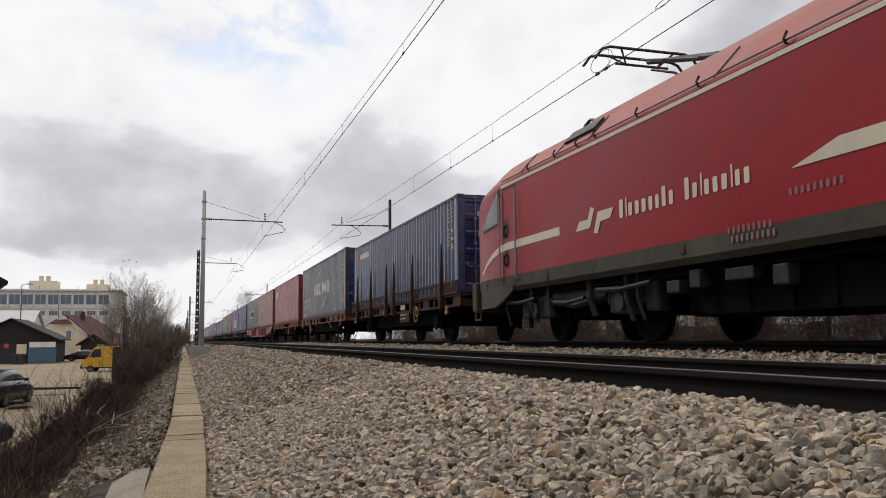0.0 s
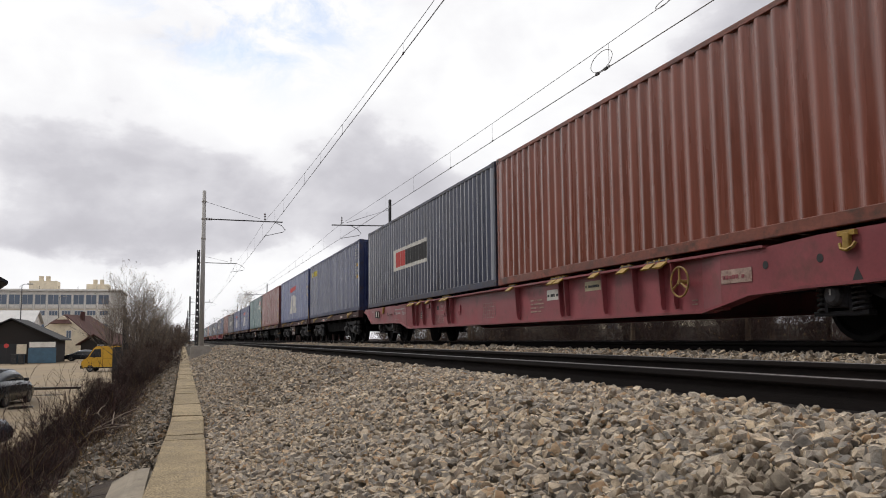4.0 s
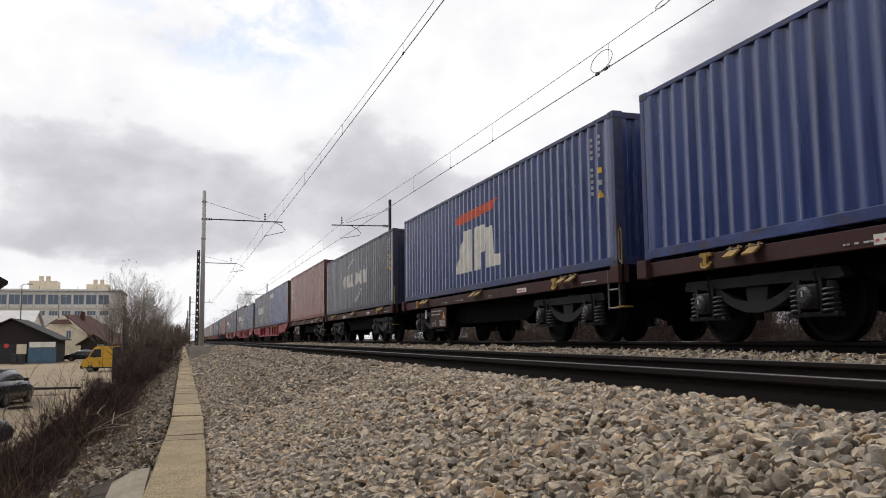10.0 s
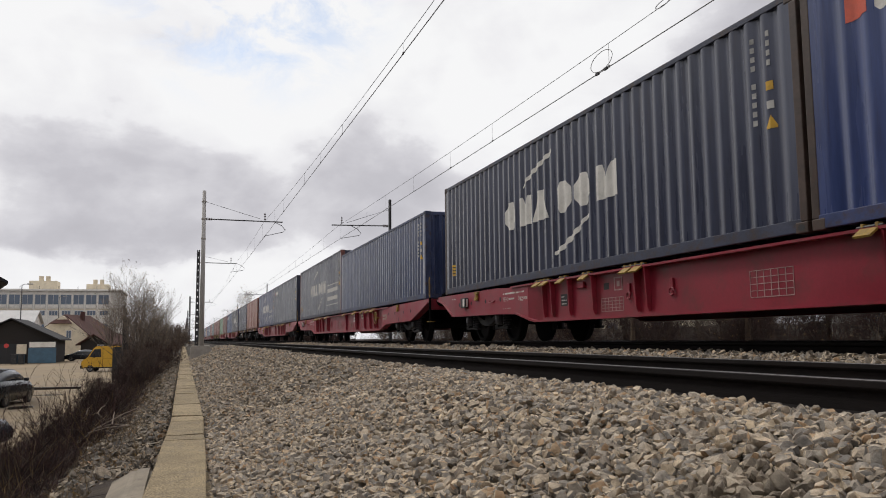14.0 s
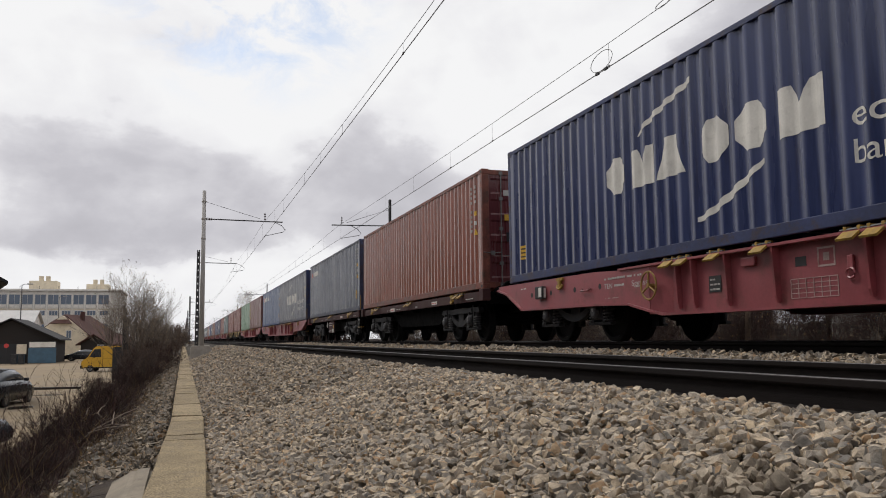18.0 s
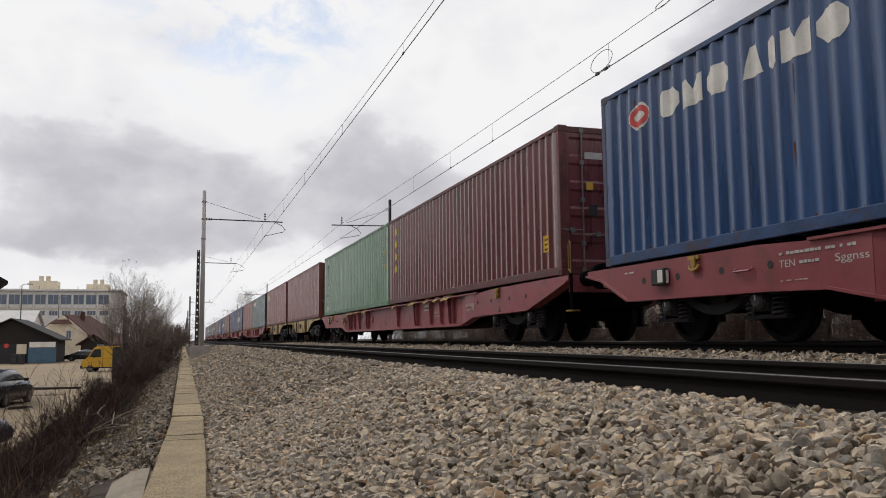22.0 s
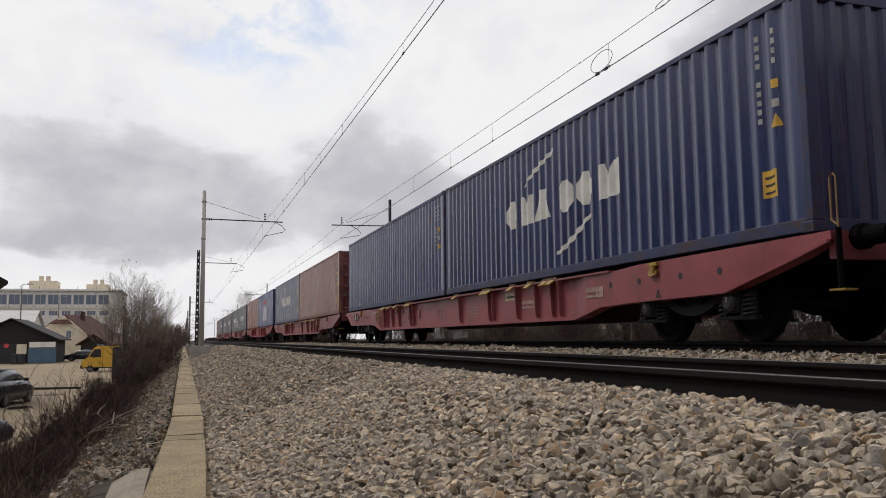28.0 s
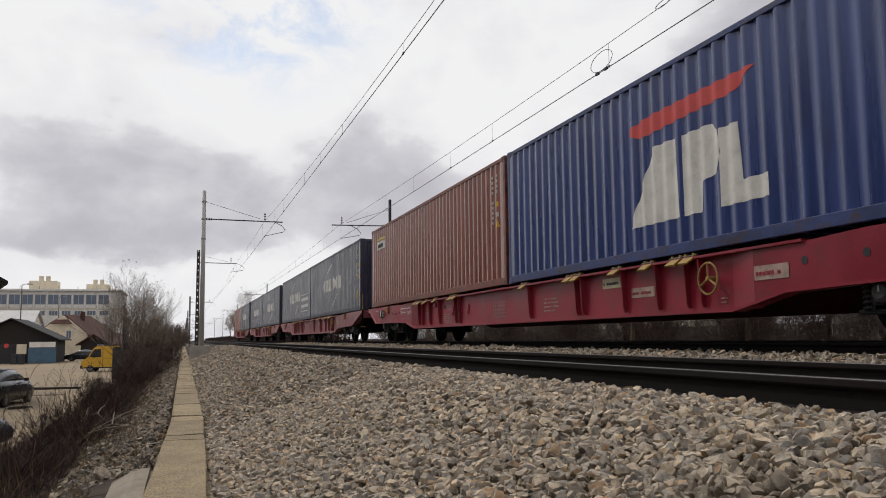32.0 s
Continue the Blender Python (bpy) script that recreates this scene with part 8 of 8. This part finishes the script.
def factory():
    root = thing("factory", "long pale factory building with a band of large windows", "factory", "", (0, 210, YARD_Z))
    x0, x1, top = -72.0, -14.5, 14.4
    part("wall", box(BM(), x0, x1, 0, 22, -0.3, top), WALLW, root)
    part("roof", box(BM(), x0 - 0.5, x1 + 0.5, -0.6, 22.6, top, top + 0.45, 0.05), WALLW, root)
    k, x = 0, x0 + 1.0
    while x + 2.9 < x1:
        win = part("window", box(BM(), x - 0.1, x + 2.35, -0.10, 0.02, 10.4, 13.6, 0.02), WINFRAME, root)
        for j in range(2):
            part("pane", box(BM(), x + j * 1.13 + 0.04, x + j * 1.13 + 1.08, -0.12, -0.09, 11.35, 13.5), WINGLASS, win)
            part("panel", box(BM(), x + j * 1.13 + 0.04, x + j * 1.13 + 1.08, -0.12, -0.09, 10.5, 11.22), WALLW, win)
        part("pilaster", box(BM(), x + 2.38, x + 2.66, -0.35, 0.01, 0, top, 0.03), WALLW, root)
        for z in (8.7, 5.6, 2.6):
            lower = part("window", box(BM(), x + 0.3, x + 2.2, -0.07, 0.02, z, z + 1.15, 0.02), WINFRAME, root)
            for j in range(3):
                part("pane", box(BM(), x + 0.38 + j * 0.61, x + 0.88 + j * 0.61, -0.09, -0.06, z + 0.1, z + 1.05), WINGLASS, lower)
        x += 2.72
        k += 1
    for a, b, h in ((-35.0, -29.0, 2.2), (-22.5, -17.5, 1.5), (-52, -46, 2.0)):
        ph = part("penthouse", box(BM(), a, b, 4, 10, top + 0.44, top + 0.44 + h, 0.05), WALLC, root)
        for i in range(2):
            part("chimney_block", box(BM(), (a + b) / 2 - 1.2 + i * 1.5, (a + b) / 2 - 0.3 + i * 1.5, 6, 7, top + 0.42 + h, top + 1.7 + h, 0.03), WALLC, ph)
    for i in range(14):
        xx = x0 + 3 + i * 4.1
        part("rail_post", box(BM(), xx, xx + 0.09, -0.3, -0.2, top + 0.42, top + 1.15), STEEL_DK, root)
    return root


factory()
part("band", box(BM(), -71.9, -14.6, -0.06, 0.0, 10.02, 10.3), WALLC, bpy.data.objects["factory"])


def lamp_post(x, y, h, turn):
    root = thing("street_lamp", "tall thin grey street lamp with one arm", "street lamp", "street lamps in the yard", (x, y, YARD_Z))
    bm = BM()
    tube(bm, [(0, 0, -0.2), (0, 0, h)], 0.085, 8, 0.05)
    part("pole", bm, STEEL_DK, root)
    bm = BM()
    tube(bm, [(0, 0, h - 0.05), (0.3 * turn, 0, h + 0.1), (0.95 * turn, 0, h + 0.12)], 0.035, 6)
    part("arm", bm, STEEL_DK, root)
    part("lamp_head", box(BM(), min(0.6 * turn, 1.3 * turn), max(0.6 * turn, 1.3 * turn), -0.14, 0.14, h + 0.05, h + 0.19, 0.04), GALV, root)


lamp_post(-19.6, 115, 9.8, 1), lamp_post(-21.2, 160, 10.5, 1)


def wheel(root, x, y, r, w=0.2):
    s = 1 if x > 0 else -1
    bm = BM()
    lathe(bm, [(-w / 2, r * 0.66), (-w / 2, r * 0.94), (-w * 0.3, r), (w * 0.3, r), (w / 2, r * 0.94), (w / 2, r * 0.66)], (0, 0, 0), "x", 20)
    t = part("wheel", bm, TYRE, root, at=(x, y, r))
    bm = BM()
    lathe(bm, [(s * w * 0.30, 0.02), (s * w * 0.42, r * 0.2), (s * w * 0.36, r * 0.62), (s * w * 0.52, r * 0.67)], (0, 0, 0), "x", 16)
    part("rim", bm, CHROME, t)


def car(name, label, x, y, turn, paint_mat):
    """A saloon, its tail towards -y."""
    root = thing(name, label, "car", "cars parked in the yard", (x, y, YARD_Z + 0.012))
    root.rotation_euler = (0, 0, turn)
    L_, W_ = 4.6, 0.89

    def loft(rows, mat, nm):
        bm = BM()
        rings = []
        for yy, zb, zt, wb, wt in rows:
            rings.append([bm.verts.new(p) for p in ((-wb * 0.94, yy, zb), (-wb, yy, zb + (zt - zb) * 0.35), (-wb * 0.985, yy, zb + (zt - zb) * 0.72), (-wt, yy, zt), (0, yy, zt + 0.025), (wt, yy, zt), (wb * 0.985, yy, zb + (zt - zb) * 0.72), (wb, yy, zb + (zt - zb) * 0.35), (wb * 0.94, yy, zb))])
        for a, b in zip(rings, rings[1:]):
            for i in range(9):
                j = (i + 1) % 9
                bm.faces.new((a[i], a[j], b[j], b[i]))
        bm.faces.new(rings[0]), bm.faces.new(rings[-1])
        bmesh.ops.recalc_face_normals(bm, faces=bm.faces)
        return part(nm, bm, mat, root, smooth=True)
    loft([(-2.30, 0.40, 0.72, 0.74, 0.62), (-2.26, 0.26, 0.96, 0.84, 0.74), (-2.0, 0.22, 1.02, 0.89, 0.80), (-1.3, 0.20, 1.02, 0.90, 0.82), (0.9, 0.20, 0.98, 0.90, 0.82), (1.7, 0.20, 0.88, 0.89, 0.78), (2.15, 0.24, 0.74, 0.84, 0.66), (2.30, 0.34, 0.60, 0.74, 0.55)], paint_mat, "body")
    loft([(-1.85, 0.98, 1.02, 0.72, 0.66), (-1.05, 0.98, 1.38, 0.76, 0.58), (-0.3, 0.98, 1.46, 0.77, 0.58), (0.35, 0.98, 1.42, 0.77, 0.58), (1.35, 0.95, 0.97, 0.75, 0.68)], CARGLASS, "cabin_glass")
    loft([(-1.08, 1.375, 1.405, 0.57, 0.52), (-0.3, 1.45, 1.49, 0.58, 0.54), (0.38, 1.41, 1.44, 0.57, 0.52)], paint_mat, "roof")
    for s in (-1, 1):
        for yy in (-1.42, 1.40):
            wheel(root, s * 0.80, yy, 0.33)
        bm = BM()
        box(bm, min(s * 0.50, s * 0.82), max(s * 0.50, s * 0.82), -2.30, -2.10, 0.70, 0.88, 0.03)
        part("tail_lamp", bm, TAIL, root, "red tail lamp")
        bm = BM()
        box(bm, min(s * 0.88, s * 1.06), max(s * 0.88, s * 1.06), 0.62, 0.74, 0.95, 1.08, 0.03)
        part("mirror", bm, paint_mat, root)
    part("plate", box(BM(), -0.26, 0.26, -2.305, -2.29, 0.56, 0.67), WHITE, root, "blank pale plate")
    part("bumper", box(BM(), -0.80, 0.80, -2.34, -2.16, 0.30, 0.52, 0.05), CARBLACK, root)


car("parked_car", "black saloon parked on the gravel yard", -7.35, 38.4, -0.14, CARBLACK)
car("parked_car", "dark blue saloon parked below the bank", -6.15, 21.5, 1.45 + math.pi, CARNAVY)


car("parked_car", "dark saloon parked before the outbuilding", -12.9, 122, 1.5, CARBLACK)
car("parked_car", "dark grey saloon parked before the outbuilding", -10.4, 124, 1.4, CARBLACK)


def van():
    root = thing("delivery_van", "yellow high-roofed van parked in the yard", "van", "", (-5.75, 77.2, YARD_Z + 0.012))
    root.rotation_euler = (0, 0, radians(80))
    root.scale = (0.9, 0.9, 0.88)
    bm = BM()
    prism(bm, [(-2.7, 0.35), (-2.7, 2.35), (-2.55, 2.48), (1.25, 2.48), (1.5, 2.36), (2.18, 1.30), (2.58, 1.12), (2.68, 0.90), (2.68, 0.35)], "x", -0.98, 0.98)
    bmesh.ops.bevel(bm, geom=bm.edges[:], offset=0.07, segments=2, affect="EDGES")
    part("body", bm, VANYEL, root)
    for s in (-1, 1):
        bm = BM()
        prism(bm, [(0.85, 1.42), (1.98, 1.42), (1.48, 2.18), (0.90, 2.20)], "x", min(s * 0.975, s * 0.99), max(s * 0.975, s * 0.99))
        part("side_window", bm, GLASSY, root)
        for y0, y1, z0, z1 in ((0.70, 0.73, 0.5, 2.3), (-0.55, -0.52, 0.5, 2.35), (-0.55, 0.70, 1.28, 1.30), (-2.65, 2.4, 0.36, 0.46)):
            part("door_seam", box(BM(), min(s * 0.975, s * 0.987), max(s * 0.975, s * 0.987), y0, y1, z0, z1), CARBLACK, root)
        for yy in (-1.6, 1.85):
            wheel(root, s * 0.88, yy, 0.34)
        part("headlight", box(BM(), min(s * 0.55, s * 0.9), max(s * 0.55, s * 0.9), 2.52, 2.67, 0.82, 1.05, 0.03), CHROME, root)
        part("mirror", box(BM(), min(s * 0.98, s * 1.18), max(s * 0.98, s * 1.18), 1.42, 1.52, 1.35, 1.68, 0.03), CARBLACK, root)
    bm = BM()
    prism(bm, [(1.55, 2.30), (2.16, 1.34), (2.20, 1.36), (1.60, 2.32)], "x", -0.82, 0.82)
    part("windscreen", bm, GLASSY, root)
    part("bumper", box(BM(), -0.98, 0.98, 2.5, 2.75, 0.32, 0.62, 0.05), CARBLACK, root)


van()
bm = BM()
prism(bm, [(-0.77, 0), (0.86, 0), (0.86, 2.48), (0.05, 2.52), (-0.02, 2.25), (-0.77, 2.2)], "y", -1.2, 1.2)
bmesh.ops.bevel(bm, geom=bm.edges[:], offset=0.03, segments=2, affect="EDGES")
solid("dark_crate", bm, BLACKMARK, "large dark timber crate behind the shrubs", "crate", at=(-3.75, 61, YARD_Z))
bm = BM()
tube(bm, [(0, 0, -0.3), (0, 0, 3.75)], 0.16, 10, 0.15)
solid("black_post", bm, BLACKMARK, "thick black post standing among the shrubs", "post", at=(-2.8, 45, YARD_Z + 0.05))
o = thing("blue_shelter", "blue sheet-metal gate with a pale sign", "gate", "", (-16.4, 110.9, YARD_Z))
part("panel", box(BM(), -1.5, 1.6, 0, 0.12, 0.05, 1.9, 0.02), BLUEGATE, o)
part("sign", box(BM(), -1.4, 1.5, -0.02, 0.1, 1.95, 2.6, 0.01), WALLW, o)
part("pale_board", box(BM(), -2.8, -1.7, 0.02, 0.1, 1.2, 2.35, 0.01), WALLC, o)
for xx in (-1.5, 1.5):
    part("gate_post", box(BM(), xx - 0.06, xx + 0.06, 0.02, 0.14, 0, 2.7), STEEL_DK, o)
o = thing("waste_bins", "two dark wheeled waste bins beside the shed", "bin", "", (-18.9, 106, YARD_Z))
for xx in (0, 0.75):
    b = part("bin", box(BM(), xx, xx + 0.62, 0, 0.7, 0.06, 1.15, 0.04), CARBLACK, o)
    part("lid", box(BM(), xx - 0.03, xx + 0.65, -0.04, 0.74, 1.15, 1.22, 0.02), STEEL_DK, b)
o = thing("round_sign", "round red sign on a thin post", "sign", "", (-19.4, 106, YARD_Z))
part("pole", tube(BM(), [(0, 0, -0.1), (0, 0, 2.4)], 0.03, 6), STEEL_DK, o)
part("disc", tube(BM(), [(0, -0.04, 2.2), (0, -0.08, 2.2)], 0.26, 18), REDMARK, o)
t1 = bare_plant("tree", "bare round-crowned tree far along the line", "tree", 21, 1, 8.2, 0.05, 0.17, 4, TWIG, 0.25, "bare trees far along the line", 0.12)
set_out(t1, [(12.9, 160, 0, 1.05), (12.2, 195, 2.0, 0.85), (13.5, 230, 4, 0.95), (-6, 190, 1.0, 0.8), (-10, 240, 3.0, 0.9), (14.5, 280, 0.7, 1.0), (-3.0, 300, 5.0, 0.9), (-24, 185, 2.4, 0.75)])

# ------------------------------------------------------------------ beyond the train
FENCE = material("grey_boards", (0.125, 0.112, 0.100), 0.9, vary=0.3, scale=1.5, fine=16, bump=0.2, stain=(0.07, 0.06, 0.05), stain_amount=0.5, spec=0.2)
BALC = material("grey_balcony", (0.34, 0.33, 0.31), 0.85, vary=0.15, scale=0.8, fine=8, bump=0.1, stain=(0.2, 0.19, 0.18), stain_amount=0.4, spec=0.3)
r1 = bare_plant("shrub", "bare grey-brown thicket beyond the far track", "shrub", 33, 6, 2.0, 0.26, 0.024, 3, GREYTWIG, 0.0, "thicket beyond the far track")
r2 = bare_plant("shrub", "bare brown shrub beyond the far track", "shrub", 37, 6, 2.6, 0.25, 0.028, 3, TWIG, 0.03, "thicket beyond the far track")
rnd = random.Random(50)
spots1, spots2 = [], []
for k in range(44):
    y = 6 + k * 1.7 + rnd.uniform(-0.6, 0.6)
    (spots1 if k % 3 else spots2).append((rnd.uniform(12.6, 19.5) + 0.05 * y, y, rnd.uniform(0, 6.28), rnd.uniform(0.7, 1.15)))
for k in range(16):
    spots1.append((rnd.uniform(12.5, 16), 82 + k * 8, rnd.uniform(0, 6.28), rnd.uniform(1.0, 1.6)))
set_out(r1, spots1)
set_out(r2, spots2)
r3 = bare_plant("shrub", "low dense dark shrub beyond the far track", "shrub", 41, 9, 1.5, 0.34, 0.020, 3, DARKTWIG, 0.05, "thicket beyond the far track")
set_out(r3, [(13.6, 13.0, 0.4, 1.1), (14.2, 15.5, 2.0, 1.2), (13.2, 17.6, 3.1, 1.0), (14.8, 19.4, 4.4, 1.25), (13.5, 21.5, 5.2, 1.05), (14.4, 24.0, 1.0, 1.2), (13.4, 27.0, 2.7, 1.1), (15.0, 30.5, 3.9, 1.3), (13.8, 35.0, 5.6, 1.2)])


def thicket():
    """Dense low growth behind the far track."""
    rnd = random.Random(77)
    segs = []
    for _ in range(11000):
        y = 3 + 85 * rnd.random() ** 1.9
        x = rnd.uniform(11.4, 21) + 0.06 * y
        p = Vector((x, y, ground_z(x, y) - 0.03))
        d = Vector((rnd.gauss(0, 0.35), rnd.gauss(0, 0.35), rnd.uniform(0.6, 1.4))).normalized()
        ln, r = rnd.uniform(0.5, 2.0), rnd.uniform(0.005, 0.013)
        for k in range(3):
            e = p + d * ln / 3
            segs.append((p[:], e[:], r, r * 0.7))
            p, r = e, r * 0.7
            d = (d + Vector((rnd.gauss(0, 0.22), rnd.gauss(0, 0.22), -0.06))).normalized()
    for _ in range(5200):
        y = 80 + 420 * rnd.random() ** 1.5
        x = rnd.uniform(11.6, 16.0)
        p = Vector((x, y, ground_z(x, y) - 0.03))
        k = 1 + y / 130
        segs.append((p[:], (p + Vector((rnd.gauss(0, 0.4), rnd.gauss(0, 0.8), rnd.uniform(1.0, 2.6))))[:], 0.022 * k, 0.010 * k))
    ob = new("thicket", segments_mesh("thicket", segs, DARKTWIG))
    tagged(ob, "dense dark leafless undergrowth beyond the far track", "undergrowth", kind="stuff")


thicket()


def board_fence(x, y0, y1, h):
    root = thing("fence", "weathered grey board fence beyond the track", "fence", "", (x, y0, ground_z(x, y0)))
    n = int((y1 - y0) / 0.9)
    bm = BM()
    me = mesh_of(box(BM(), -0.02, 0.02, 0, 0.84, -0.1, h), FENCE, "board")
    for k in range(n):
        o = part("board", me, FENCE, root, at=(0, k * 0.9, 0.03 * math.sin(k * 2.3)))
    bm.free()


board_fence(24.5, 14, 70, 1.45)
t2 = bare_plant("tree", "slender bare young tree beyond the far track", "tree", 61, 1, 4.6, 0.06, 0.085, 3, GREYTWIG, 0.0, "young trees beyond the far track")
rnd = random.Random(8)
set_out(t2, [(rnd.uniform(12.8, 20), 7 + 2.6 * k + rnd.uniform(-1, 1), rnd.uniform(0, 6.28), rnd.uniform(0.8, 1.2)) for k in range(22)])


def flats(x, y, w, d, storeys, turn, wall_mat, label):
    """A block of flats with balconies on its long side, which looks towards the track."""
    root = thing("apartment_building", label, "apartment building", "houses beyond the track", (x, y, ground_z(x, y)))
    root.rotation_euler = (0, 0, turn)
    h = storeys * 2.8
    part("wall", box(BM(), 0, d, 0, w, -0.5, h), wall_mat, root)
    part("roof", box(BM(), -0.4, d + 0.4, -0.4, w + 0.4, h, h + 0.35, 0.03), ROOFDK, root)
    n = int(w / 3.4)
    for s in range(storeys):
        for k in range(n):
            yy = 0.8 + k * 3.4
            win = part("window", box(BM(), -0.06, 0.02, yy, yy + 1.7, s * 2.8 + 0.9, s * 2.8 + 2.3, 0.01), WINFRAME, root)
            part("pane", box(BM(), -0.08, -0.05, yy + 0.08, yy + 0.80, s * 2.8 + 1.0, s * 2.8 + 2.2), WINGLASS, win)
            part("pane", box(BM(), -0.08, -0.05, yy + 0.90, yy + 1.62, s * 2.8 + 1.0, s * 2.8 + 2.2), WINGLASS, win)
            if k % 2 == 0:
                bal = part("balcony", box(BM(), -1.3, 0.01, yy - 0.5, yy + 2.4, s * 2.8 - 0.08, s * 2.8 + 0.08), BALC, root)
                part("railing", box(BM(), -1.32, -1.26, yy - 0.5, yy + 2.4, s * 2.8 + 0.06, s * 2.8 + 0.95), BALC, bal)
    return root


flats(42, 20, 26, 11, 3, 0.0, BALC, "grey-white block of flats with balconies beyond the thicket")
flats(40, 62, 16, 10, 2, 0.1, WALLC, "tan two-storey house beyond the thicket")
flats(46, 92, 24, 10, 2, -0.05, WALLC, "cream row house beyond the thicket")


ballast_stones(BED)


def motions():
    """The train rolls past towards the camera at a steady pace; its wheels turn with it."""
    for root, place in MOVERS:
        p = root.location.copy()
        walk(root, [(t, pose(p.x, place - s, p.z)) for t, s in SPEED_ROWS])
    lead = WHEELSETS[0]
    walk(lead, [(k / FPS, pose(0, 0, 0, math.degrees(14.07 * k / FPS / 0.46) % 360)) for k in range(32 * FPS + 1)])
    for w in WHEELSETS[1:]:
        w.rotation_mode = "QUATERNION"
        w.animation_data_create()
        w.animation_data.action = lead.animation_data.action
        w.animation_data.action_slot = lead.animation_data.action_slot


motions()
